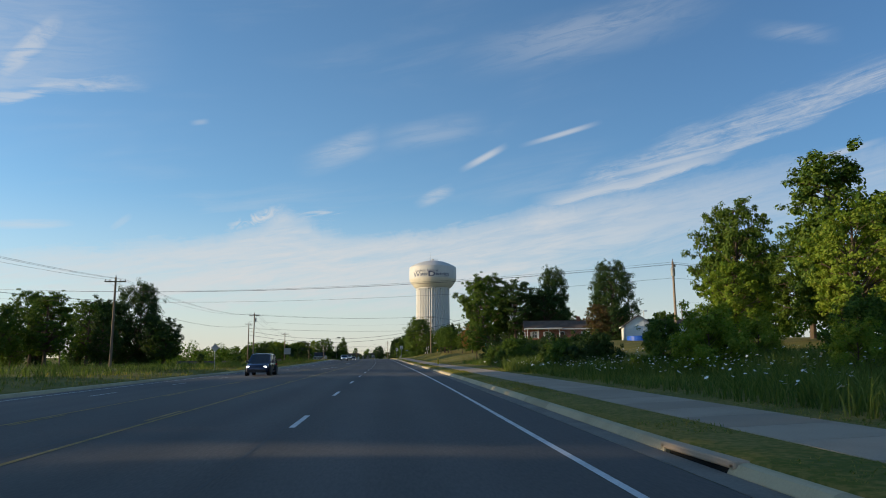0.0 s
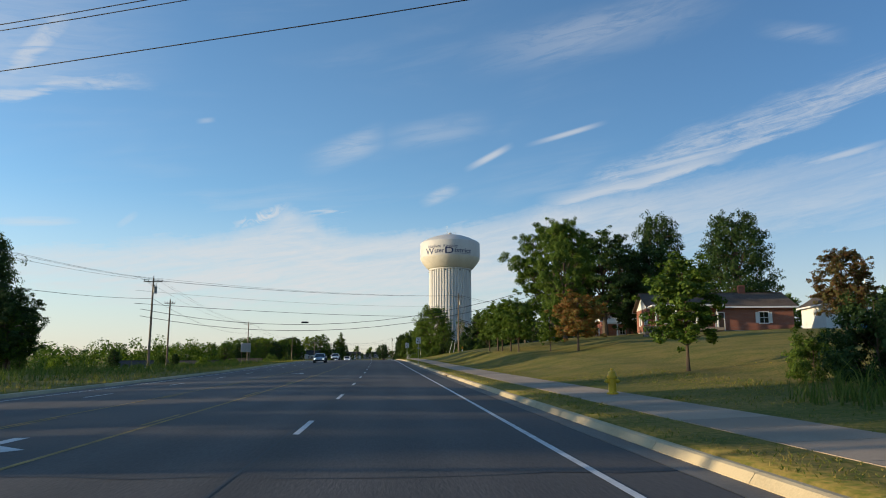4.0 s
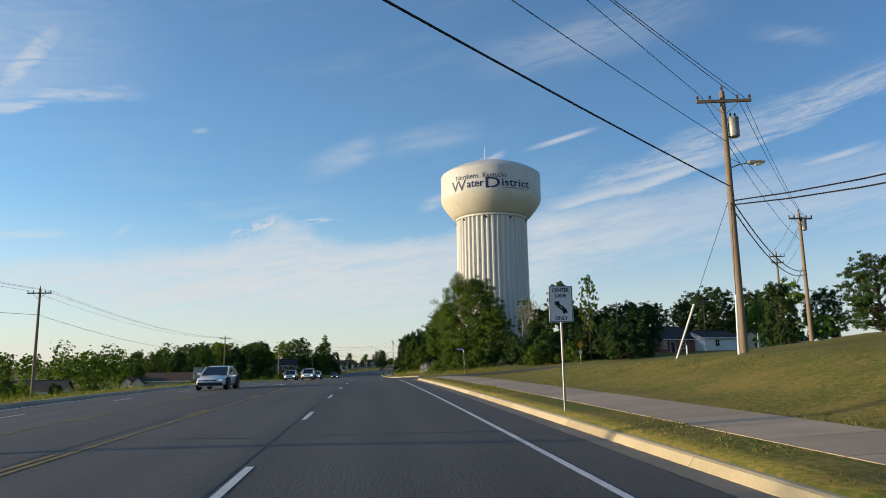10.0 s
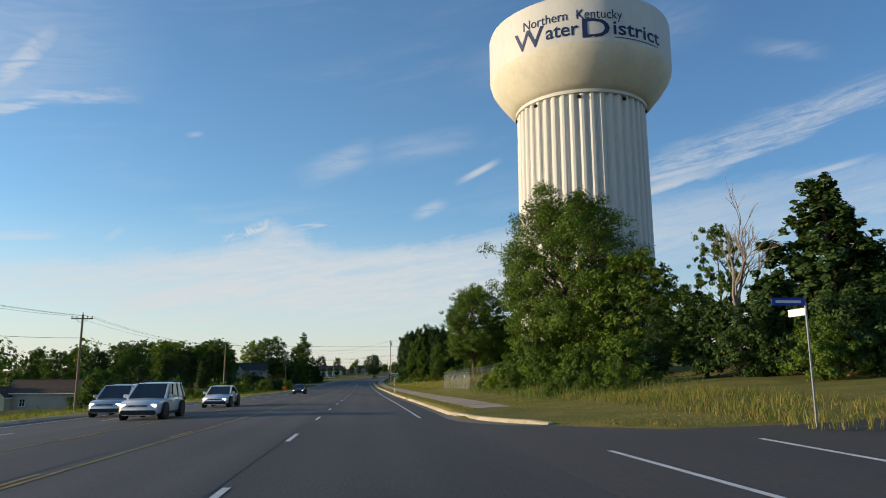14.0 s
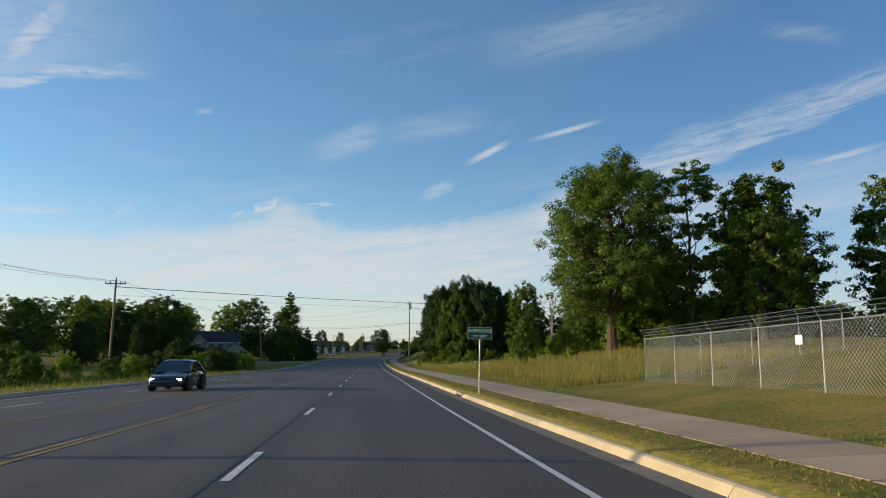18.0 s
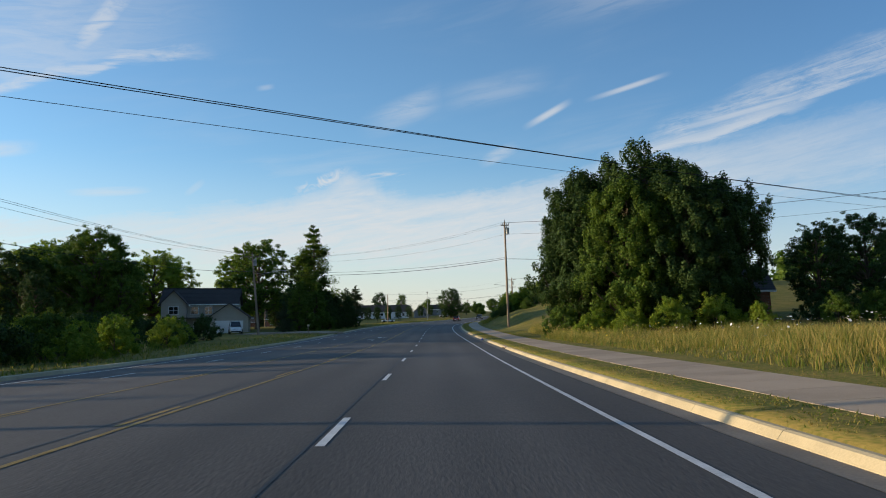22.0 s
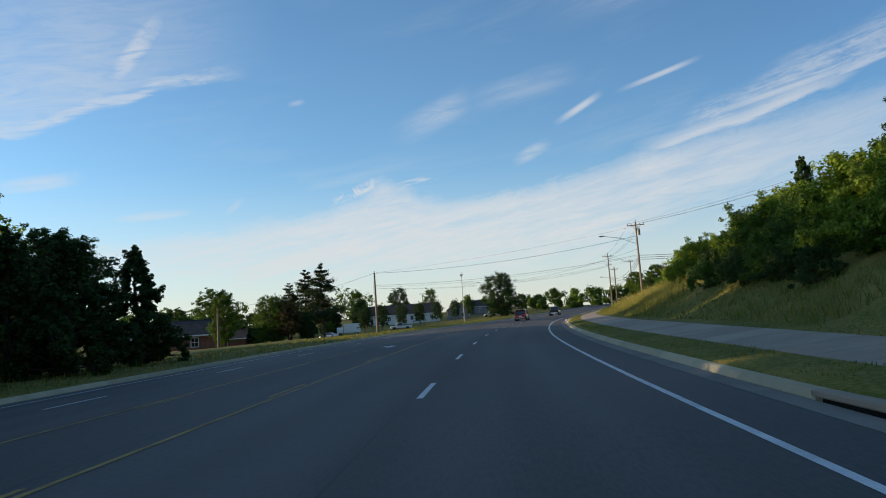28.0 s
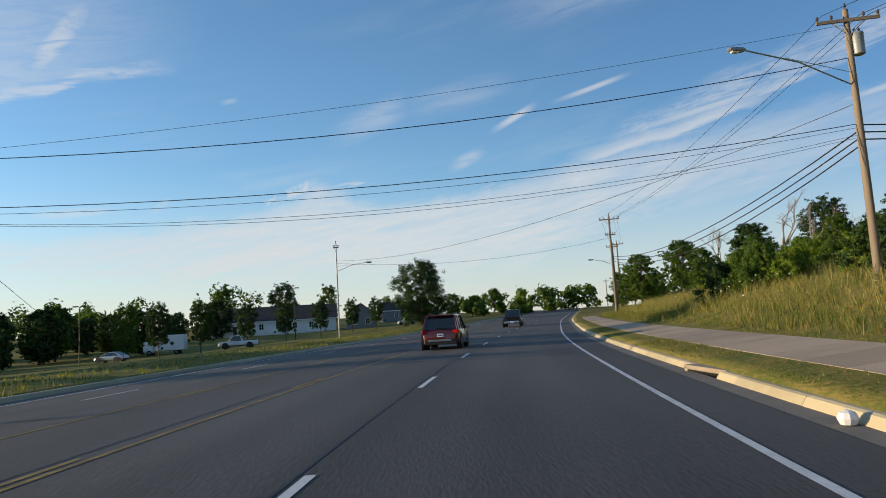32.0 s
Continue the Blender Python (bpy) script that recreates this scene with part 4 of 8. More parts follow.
def pine_kind(key, h, seed, gaps=0.25, width=0.26, count=9000, size=0.42, leaf="needle", low=0.10):
    """A conifer with tiers of branches and needle sprays."""
    rs = np.random.RandomState(seed)
    mb = MB()
    mb.tube([(0, 0, -0.3), (0.02 * h, 0, h * 0.5), (0, 0.01 * h, h)], [h * 0.022, h * 0.013, 0.02], 8)
    pts, nrm = [], []
    tiers = 16
    for i in range(tiers):
        q = i / (tiers - 1)
        z = h * (low + (0.98 - low) * q)
        for k in range(6):
            if rs.random() < gaps:
                continue
            a = rs.uniform(0, 6.28)
            L = h * width * (1 - q) ** 0.7 * rs.uniform(0.6, 1.15) + 0.25
            tip = Vector((L * math.cos(a), L * math.sin(a), z + L * rs.uniform(-0.12, 0.22)))
            mb.tube([(0.01 * h * (1 - q), 0, z - 0.02 * h), tip], [0.05 * (1.2 - q), 0.012], 4, False)
            m = int(count / (tiers * 6 * (1 - gaps)) * (L / (h * width * 0.55)))
            t = rs.uniform(0.25, 1.03, m)
            sp = np.stack([rs.normal(0, 0.16 * L, m), rs.normal(0, 0.16 * L, m), rs.normal(0.06 * L, 0.09 * L, m)], 1)
            pts.append(np.outer(t, [tip.x, tip.y, 0]) + np.outer(1 - t, [0, 0, z - 0.02 * h]) + np.outer(t, [0, 0, tip.z]) + sp)
            nrm.append(np.tile([[0.3 * math.cos(a), 0.3 * math.sin(a), 0.9]], (m, 1)))
    v, f = leaves_on(np.concatenate(pts), np.concatenate(nrm), size, rs, 0.1, 0.32)
    LIB[key] = (mb.mesh("trunk", M["bark"], True), {leaf: fast_mesh("crown", v, f, M[leaf])}, (v, f), h, "tree")


tree_kind("oak", "round", 15, "leaf", 26000, 0.30, 3, 0.36)
tree_kind("big_oak", "round", 15, "leaf", 105000, 0.17, 5, 0.36)
tree_kind("tall_maple", "tall", 15, "leaf_bright", 105000, 0.165, 12, 0.36)
tree_kind("big_elm", "upswept", 15, "leaf_dark", 80000, 0.19, 43, 0.30)
tree_kind("dense", "dense", 15, "leaf", 120000, 0.155, 6, 0.36)
tree_kind("maple", "round", 14, "leaf_bright", 22000, 0.34, 11, 0.32)
tree_kind("elm", "oval", 15, "leaf", 22000, 0.30, 7, 0.30)
tree_kind("ash", "open", 16, "leaf_bright", 11000, 0.30, 9, 0.22)
tree_kind("gum", "cone", 14, "leaf_dark", 30000, 0.32, 13, 0.26)
tree_kind("young", "young", 6, "leaf", 11000, 0.17, 17, 0.075)
tree_kind("bush", "bush", 3.2, "leaf_bright", 11000, 0.13, 19, 0.05, "bush")
tree_kind("shrub", "bush", 3.0, "leaf", 11000, 0.13, 23, 0.05, "bush")
tree_kind("full", "dense", 15, "leaf_dark", 40000, 0.27, 8, 0.36)
tree_kind("far_a", "round", 12, "leaf", 5000, 0.62, 29, 0.25)
tree_kind("far_b", "oval", 12, "leaf_dark", 4500, 0.62, 31, 0.22)
pine_kind("pine", 13, 37, gaps=0.25, width=0.26, count=15000, size=0.34, low=0.24)
pine_kind("spruce", 6, 41, gaps=0.05, width=0.34, count=9000, size=0.25)


def tree(key, p, h, leaf=None, name="tree", label="", category="", group="", wide=1.0, turn=None):
    trunk, crowns, vf, h0, cat = LIB[key]
    base_leaf = next(iter(crowns))
    leaf = leaf or base_leaf
    if leaf not in crowns:
        crowns[leaf] = crowns[base_leaf].copy()
        crowns[leaf].materials[0] = M[leaf]
    s = h / h0
    a = turn if turn is not None else (p[0] * 37.7 + p[1] * 11.3) % 360
    ob = thing(name, Matrix.Translation(p) @ pose(0, 0, 0, 0, 0, a) @ Matrix.Diagonal((s * wide, s * wide, s, 1)), label or "leafy green deciduous tree in summer", category or cat, group)
    part("trunk", trunk, None, ob)
    part("crown", crowns[leaf], None, ob)
    return ob


def bare_tree(p, h, seed, label="leafless grey dead tree"):
    rs = np.random.RandomState(seed)
    mb = MB()

    def grow(a, d, L, r, n):
        b = a + d * L
        mid = a.lerp(b, 0.5) + Vector(rs.normal(0, 0.05 * L, 3))
        mb.tube([a, mid, b], [r, r * 0.8, r * 0.55], 5, False)
        if n:
            for _ in range(3 if n > 1 else 4):
                nd = (d + Vector(rs.normal(0, 0.42, 3)) + Vector((0, 0, 0.15))).normalized()
                grow(a.lerp(b, rs.uniform(0.55, 1.0)), nd, L * rs.uniform(0.5, 0.78), r * 0.5, n - 1)

    grow(Vector((0, 0, -0.2)), Vector((rs.normal(0, 0.06), rs.normal(0, 0.06), 1)).normalized(), h * 0.42, h * 0.019, 4)
    ob = thing("dead_tree", Matrix.Translation(p), label, "tree")
    part("trunk", mb, M["dead_wood"], ob)
    return ob


def L_(x, y, dz=0.0):
    return on_land(x, y, dz)


ROUND = "broad green deciduous tree with a dense rounded crown"
# right side, from the start of the drive on
tree("oak", L_(42, 78), 17.0, wide=0.74, name="tree", label="tall green tree with a lumpy open crown above roadside scrub")
tree("elm", L_(45, 84), 15, "leaf_bright", label="yellow-green leafy tree among roadside scrub")
tree("elm", L_(44, 63), 19, label="tall green tree at the edge of roadside scrub")
tree("maple", L_(52, 58), 18, label="tall yellow-green tree at the edge of roadside scrub")
tree("oak", L_(38, 52), 11, "leaf_bright", label="low spreading green tree among scrub")
tree("maple", L_(34, 64), 8, label="small leafy tree among roadside scrub")
tree("oak", L_(60, 92), 16, label=ROUND)
tree("elm", L_(57, 44), 20, label="tall green tree among roadside scrub")
tree("full", L_(48.5, 192), 21.8, wide=0.62, label="tall oval green tree behind the brick house")
tree("full", L_(71, 208), 25.8, "leaf_dark", label="large broad dark green tree behind the brick house", wide=0.80)
tree("big_oak", L_(29.0, 187), 19.8, label="large old shade tree with an open crown on a lawn", wide=1.0)
tree("big_oak", L_(23.2, 160.4), 15.6, label="tall shade tree with layered foliage on a lawn", wide=0.62)
tree("oak", L_(36, 184), 17, "leaf_dark", label="large shade tree with dense foliage on a lawn")
tree("elm", L_(42, 190), 14.5, "leaf_dark", label="dark green shade tree near the brick house")
tree("oak", L_(44, 184), 14, "leaf_dark", label="dark green shade tree near the brick house")
for x_, y_, h_ in ((14.3, 164.8, 5.6), (14.7, 160.5, 5.9), (14.5, 156.1, 5.2), (14.8, 152.3, 5.8), (15.1, 149.3, 5.4), (14.7, 106.1, 5.3), (16.5, 140.5, 4.0)):
    tree("young", L_(x_, y_), h_, label="young street tree with a slim bare trunk on mown grass", group="young trees on the lawn", wide=1.25)
tree("young", L_(18.0, 136.2), 5.2, "leaf_rust", label="small tree with scorched orange-brown leaves on a lawn", wide=1.6)
tree("maple", L_(43.5, 136), 7.6, "leaf_brown", label="low spreading tree with brownish leaves beside the house")
# hedge and scrub beside the pavement
rr = random.Random(4)
for k in range(44):
    y_ = 44 + k * 1.25 + rr.uniform(-1, 1)
    w_ = 12.9 + rr.uniform(0, 5.5) + (3 if y_ > 86 else 0)
    tree(rr.choice(("bush", "shrub")), world_at(w_, y_), rr.uniform(1.7, 3.0) * (0.75 if w_ < 14.5 else 1), "leaf" if k % 2 else "leaf_dark", label="leafy green roadside bush in rough grass", group="scrub beside the pavement", name="bush")
for k in range(10):
    tree(rr.choice(("bush", "shrub")), world_at(rr.uniform(16, 26), rr.uniform(14, 44)), rr.uniform(2.0, 3.6), label="leafy green roadside bush in rough grass", group="scrub beside the pavement", name="bush")
for k in range(16):
    y_ = rr.uniform(30, 110)
    tree(rr.choice(("far_a", "far_b", "elm")), world_at(rr.uniform(48, 90), y_), rr.uniform(9, 15), label="green tree behind roadside scrub")
for x_, y_, h_ in ((32, 221, 6), (36, 218, 5.5), (40, 214, 7), (44, 223, 8)):
    tree("oak", L_(x_, y_), h_, "leaf_dark", label="dark green tree beside a brick building")
# beyond the brick house and round the side street
for x_, y_, h_, k_ in ((58, 262, 11, "oak"), (49, 268, 9, "elm"), (68, 250, 14, "oak"), (80, 270, 12, "far_a"), (92, 262, 13, "far_b"), (100, 240, 12, "far_a"), (84, 235, 13, "elm"), (110, 255, 13, "far_b"),
                       (52, 338, 11, "oak"), (58, 345, 12.5, "elm"), (66, 350, 12, "oak"), (75, 353, 13, "elm"), (84, 364, 16, "oak"), (92, 370, 18, "oak"), (101, 366, 17, "elm"), (110, 350, 15, "oak"), (98, 300, 12, "far_b")):
    tree(k_, L_(x_, y_), h_, "leaf_dark" if k_ != "far_a" else None, label="dark green tree in a row of mixed trees")
# clump in front of the water tower
tree("dense", L_(17.9, 325), 18.6, label="large dense maple covering the foot of the water tower", wide=1.08, turn=40)
tree("bush", L_(13.5, 322), 5.0, "leaf", label="leafy green undergrowth beside a larger maple", name="bush", wide=0.9)
tree("maple", L_(21, 316), 10.5, "leaf", label="dense green tree in an overgrown clump")
tree("gum", L_(31.6, 306), 13.8, label="dark pointed tree in an overgrown clump", wide=1.55)
tree("ash", L_(33.0, 294), 13.6, "leaf", label="slim tree with a small tufted crown", wide=0.42)
tree("ash", L_(27, 313), 12, "leaf", label="thin half-dead tree with sparse leaves", wide=0.6)
bare_tree(L_(29.6, 316), 15.5, 3)
bare_tree(L_(25.2, 307), 14.0, 8)
bare_tree(L_(32, 309), 9.0, 21)
for x_, y_, h_ in ((24, 305, 5), (28, 300, 5.5), (33, 298, 6), (38, 300, 6.5), (36, 290, 5), (20, 309, 4.5), (17, 308, 3.8), (14, 309, 3.2), (25, 298, 3.5), (30, 293, 3.6), (12.5, 313, 3)):
    tree(rr.choice(("bush", "shrub", "elm")), L_(x_, y_), h_, "leaf_dark" if h_ > 4 else "leaf", label="tangled green bush in an overgrown clump", name="bush", category="bush", group="overgrown clump by the side street")
for x_, y_, h_, k_, lf_ in ((27, 306, 7, "far_b", None), (34, 304, 7.5, "far_b", None), (39, 306, 8.5, "elm", "leaf_dark"), (44, 302, 8, "far_b", None), (37, 310, 9, "oak", "leaf_dark"), (47, 308, 9.5, "oak", "leaf_dark"),
                            (23, 308, 6, "far_b", None), (32, 300, 5, "shrub", "leaf_dark"), (36, 297, 5, "bush", "leaf_dark"), (41, 298, 5.5, "shrub", "leaf_dark")):
    tree(k_, L_(x_, y_), h_, lf_, label="dark leafy tree in an overgrown clump", group="overgrown clump by the side street", wide=1.15)
tree("shrub", L_(13.2, 335.2), 2.6, label="leafy shrub at the fence corner", name="bush")
tree("bush", L_(16.2, 337.0), 3.5, "leaf_dark", label="leafy shrub at the fence corner", name="bush")
# beyond the tower
tree("tall_maple", L_(18.6, 394), 17.6, "leaf", label="tall maple with bright green leaves over tall grass", wide=0.98, turn=10)
tree("elm", L_(12.6, 402), 8.2, "leaf", label="green tree beside a taller maple", wide=0.8)
tree("ash", L_(27.0, 396), 17.0, "leaf", label="tall thin-leaved tree behind a maple")
tree("elm", L_(31, 391), 15, label="green tree among vines and undergrowth")
tree("oak", L_(37, 402), 14, label=ROUND)
tree("oak", L_(46, 392), 15, label=ROUND)
tree("elm", L_(56, 384), 15, label="green tree in a row behind the tower")
tree("elm", L_(24, 402), 11, "leaf", label="vine-covered tree in mixed undergrowth")
for k in range(14):
    tree(rr.choice(("far_a", "elm", "far_b")), L_(rr.uniform(34, 80), rr.uniform(405, 440)), rr.uniform(8, 13), label="green tree in mixed woodland")
bare_tree(L_(26.5, 424), 9.5, 31)
tree("ash", L_(29, 421), 9, "leaf", label="dead tree covered in green vines", wide=0.5)
for k in range(10):
    tree("shrub" if k % 2 else "bush", L_(24 + k * 1.6, 423 + (k * 7) % 11), rr.uniform(2.5, 4), label="green bush at the edge of a meadow", name="bush", group="bushes at the meadow edge")
for x_, y_, h_, k_, lf_ in ((18.5, 432, 3.6, "bush", "leaf_bright"), (21, 436, 3.4, "bush", "leaf_bright"), (17, 428, 2.2, "bush", None), (24, 434, 4.2, "shrub", None), (22, 427, 3.2, "bush", None), (26, 430, 5, "shrub", "leaf_dark"), (30, 434, 6, "shrub", None),
                            (27.5, 437, 10.5, "elm", "leaf"), (31, 441, 12, "elm", "leaf_dark"), (35, 436, 9, "oak", "leaf_dark"), (34, 478, 9.5, "oak", "leaf_dark"), (40, 480, 10.5, "oak", "leaf_dark"), (46, 474, 11, "elm", "leaf_dark"), (29.5, 492, 9, "oak", None), (52, 478, 11, "oak", None), (38, 458, 8, "elm", None), (44, 452, 9, "elm", None)):
    tree(k_, L_(x_, y_), h_, lf_, label="green tree or bush at the edge of a meadow", name="tree" if h_ > 5 else "bush", category="tree" if h_ > 5 else "bush", group="trees at the meadow edge")
for k in range(16):
    tree(rr.choice(("shrub", "bush")), L_(30 + k * 1.9, 468 + (k * 7) % 13), rr.uniform(2.6, 4.2), "leaf_dark" if k % 2 else "leaf", label="green bush in a hedge beyond the meadow", name="bush", group="hedge beyond the meadow")
bare_tree(L_(23.4, 435), 11.5, 33)
bare_tree(L_(27.0, 437), 13.0, 34)
for x_, y_, h_, k_, lf_ in ((24, 405, 11, "elm", "leaf"), (30, 409, 12, "oak", None), (36, 398, 13, "oak", "leaf"), (21, 398.5, 3.0, "shrub", "leaf_bright"), (23.5, 398, 4.2, "shrub", None), (26, 398.5, 4.0, "bush", None), (29, 398, 4.8, "shrub", "leaf_bright"), (24.5, 396, 2.6, "bush", None), (31.5, 395, 4.0, "bush", None), (35, 393, 5.0, "shrub", None), (28, 394.5, 3.0, "bush", None), (32, 401, 5.0, "shrub", None), (16.5, 402, 3.0, "bush", None), (27, 410, 10, "elm", "leaf_bright"), (20.5, 408, 7, "elm", None),
                            (33, 414, 9, "oak", "leaf_dark"), (22, 413, 4, "bush", None), (25, 416, 4, "shrub", None)):
    tree(k_, L_(x_, y_), h_, lf_, label="green tree or shrub behind a tall maple", name="tree" if h_ > 5 else "bush", category="tree" if h_ > 5 else "bush", group="undergrowth behind the maple")
# big close group of dark trees
for x_, y_, h_, lf_ in ((11.6, 478.5, 17.0, None), (17.0, 477, 18.6, None), (21.8, 478, 16.6, None), (10.6, 480, 14.0, None), (13.8, 480, 17.0, None), (18.5, 481, 17.5, None), (14.0, 473.5, 15.0, "leaf"), (19, 472.5, 15.0, None), (23.0, 475, 14.5, None)):
    tree("big_elm", L_(x_, y_), h_, lf_, label="large dark dense tree in a close group", group="close group of dark trees", wide=1.15)
for k in range(12):
    tree(rr.choice(("bush", "shrub")), L_(7.6 + k * 1.35, 473 - (k * 5) % 8), rr.uniform(1.8, 3.2), "leaf_bright" if k % 3 else None, label="low green bush under tall trees", name="bush", group="bushes under tall trees")
# wooded bank on the right; leaf_dark stands in for the shade on it
for k in range(34):
    y_ = rr.uniform(522, 640)
    w_ = rr.uniform(24, 46) + (8 if y_ < 540 else 0) + (5 if y_ > 600 else 0)
    tree(rr.choice(("bush", "shrub", "elm", "bush")), world_at(w_, y_), rr.uniform(2.6, 6.0), "leaf_dark" if k % 3 else "leaf", label="green bush on a grassy bank, often darkened to look shaded", name="bush", category="bush", group="scrub on the bank")
for w_, y_, h_, k_ in ((34, 575, 7, "elm"), (38, 560, 8, "oak"), (32, 596, 8.5, "gum"), (42, 540, 9, "elm"), (48, 530, 9, "oak"), (36, 612, 7, "elm"), (28, 566, 6, "elm")):
    tree(k_, world_at(w_, y_), h_ + 1.5, "leaf_dark", label="green tree on top of a grassy bank, leaves darkened as if shaded")
for w_, y_, h_ in ((20, 668, 5), (24, 660, 4.5), (17, 700, 8), (22, 690, 8), (28, 676, 7.4), (34, 668, 8), (40, 660, 7.6), (15, 722, 7), (30, 655, 4.6), (36, 648, 6.4)):
    tree(rr.choice(("elm", "maple", "oak")), world_at(w_, y_), h_, "leaf_dark" if w_ > 25 else "leaf", label="green tree at the top of a meadow bank")
for w_, y_, s_ in ((23, 672, 51), (30, 662, 52), (25, 655, 53)):
    bare_tree(world_at(w_, y_), 8.5, s_)
for x_, y_, h_, k_, lf_ in ((20.5, 612, 4.4, "bush", None), (23, 617, 4.8, "shrub", "leaf_bright"), (25.5, 614, 5.2, "bush", None), (27.5, 618, 6.0, "shrub", None), (30, 615, 6.8, "elm", None), (31.5, 620, 8.0, "elm", "leaf_dark"), (34, 616, 7.6, "oak", None), (36, 621, 9.0, "elm", None), (39, 617, 9.2, "oak", "leaf_dark"),
                            (42, 622, 9.8, "elm", None), (45, 616, 9.6, "oak", None), (29, 608, 5.6, "bush", None), (32.5, 609, 6.6, "shrub", None), (36, 608, 7.6, "elm", "leaf_bright"), (40, 606, 8.6, "oak", None), (35, 601, 6.6, "shrub", None), (38.5, 597, 8.1, "elm", None)):
    tree(k_, L_(x_, y_), h_, lf_, wide=1.1, label="green bush in a dense thicket on a bank", name="tree" if h_ > 5 else "bush", category="tree" if h_ > 5 else "bush", group="thicket on the bank")
for k in range(30):
    y_ = rr.uniform(541, 580)
    w_ = rr.uniform(14.5, 23) + (1.5 if y_ > 570 else 0)
    tree(rr.choice(("bush", "shrub")), world_at(w_, y_), rr.uniform(2.4, 4.4), rr.choice((None, "leaf_bright", "leaf")), label="green bush in a dense thicket on a bank", name="bush", group="thicket on the bank")
# low scrub over the foot of the bank, and round the end pole
rb = random.Random(8)
for k in range(46):
    y_ = rb.uniform(534, 574)
    w_ = rb.uniform(12.6, 21) + max(0, (y_ - 562) * 0.3)
    tree(rb.choice(("bush", "shrub")), world_at(w_, y_), rb.uniform(1.0, 2.3), rb.choice(("leaf_dark", "leaf")), label="low dark green scrub on a grassy bank", name="bush", group="low scrub on the bank", wide=1.2)
for k in range(16):
    tree(rb.choice(("bush", "shrub")), L_(rb.uniform(17.5, 27), rb.uniform(622, 640)), rb.uniform(1.6, 3.2), rb.choice((None, "leaf_bright", "leaf_dark")), label="green bush behind a utility pole", name="bush", group="bushes behind the end pole")
# undergrowth below the tower's maple
for k in range(20):
    tree(rb.choice(("bush", "shrub")), L_(rb.uniform(10.4, 15.5), rb.uniform(303, 331)), rb.uniform(0.9, 2.1), rb.choice((None, "leaf", "leaf_bright")), label="leafy green undergrowth below a large maple", name="bush", group="undergrowth below the maple")
# ---- left side
# never in view: added so that their shadows fall across the road's start
for x_, y_, h_ in ((-60, -26, 19), (-64, -12, 20), (-58, 2, 18), (-63, 14, 19), (-60, 27, 20), (-64, 40, 18), (-66, 66, 15), (-67, 92, 15)):
    tree("far_a", L_(x_, y_), h_, label="unseen tall green tree added to shade the start of the road", wide=1.25)
for x_, y_, h_, k_, lf_ in ((-27, 444, 4, "shrub", "leaf_dark"), (-24, 438, 3, "bush", "leaf_dark"), (-31, 448, 4.5, "shrub", "leaf_dark"), (-33, 446, 5, "bush", "leaf_dark"), (-22.5, 446, 2.2, "bush", None), (-23.5, 452, 2.4, "bush", None), (-28, 456, 3.2, "shrub", "leaf_dark")):
    tree(k_, L_(x_, y_), h_, lf_, label="green tree in a belt of woodland beside the road", name="tree" if h_ > 5 else "bush", category="tree" if h_ > 5 else "bush")
# those before y 110 are unseen, some later ones raised, to shade the road
for x_, y_, h_, k_ in ((-58, 20, 13, "oak"), (-50, 34, 12, "elm"), (-70, 104, 13, "oak"), (-62, 136, 14, "oak"), (-68, 143, 15, "oak"), (-56, 6, 13, "oak"), (-60, -12, 13, "elm"), (-52, -24, 12, "oak"), (-58, 152, 12, "elm"), (-65, 162, 15, "oak"), (-67, 173, 17, "elm"), (-54, 182, 10.5, "oak"), (-68, 184, 18, "elm"), (-66, 196, 6, "oak")):
    tree(k_, L_(x_, y_), h_, "leaf" if k_ == "oak" else "leaf_dark", label="dark green tree at the edge of a field")
tree("full", L_(-62.5, 188), 23, label="tall full green tree standing beyond the road", wide=0.75)
tree("oak", L_(-54.5, 182), 12.5, "leaf_dark", label="dark green tree beside a taller one", wide=1.1)
for x_, y_, h_, k_ in ((-66, 128, 11, "oak"), (-76, 120, 12, "elm"), (-60, 112, 9, "oak"), (-86, 132, 12, "oak"), (-70, 150, 10, "elm"), (-80, 160, 9, "oak"), (-95, 150, 12, "elm"), 
                       (-72, 174, 8, "elm"), (-90, 180, 10, "oak")):
    tree(k_, L_(x_, y_), h_, "leaf_dark" if k_ == "elm" else None, label="dark green tree at the edge of a field")
for k in range(60):
    y_ = rr.uniform(195, 430)
    w_ = -rr.uniform(34, 60) - (10 if y_ < 230 else 0)
    if 290 < y_ < 412 and 1.75 < (y_ - 242) / (-w_ - 3) < 3.3 and w_ < -30:
        continue
    h_ = rr.uniform(2.5, 5.5) if y_ < 300 else rr.uniform(4, 8.5)
    h_ *= 0.55 if 240 < y_ < 335 else 1
    tree(rr.choice(("far_a", "far_b", "shrub", "bush")), world_at(w_, y_), h_, label="green tree or bush in a hedgerow below the road", name="tree" if h_ > 4 else "bush", category="tree" if h_ > 4 else "bush", group="hedgerow below the road")
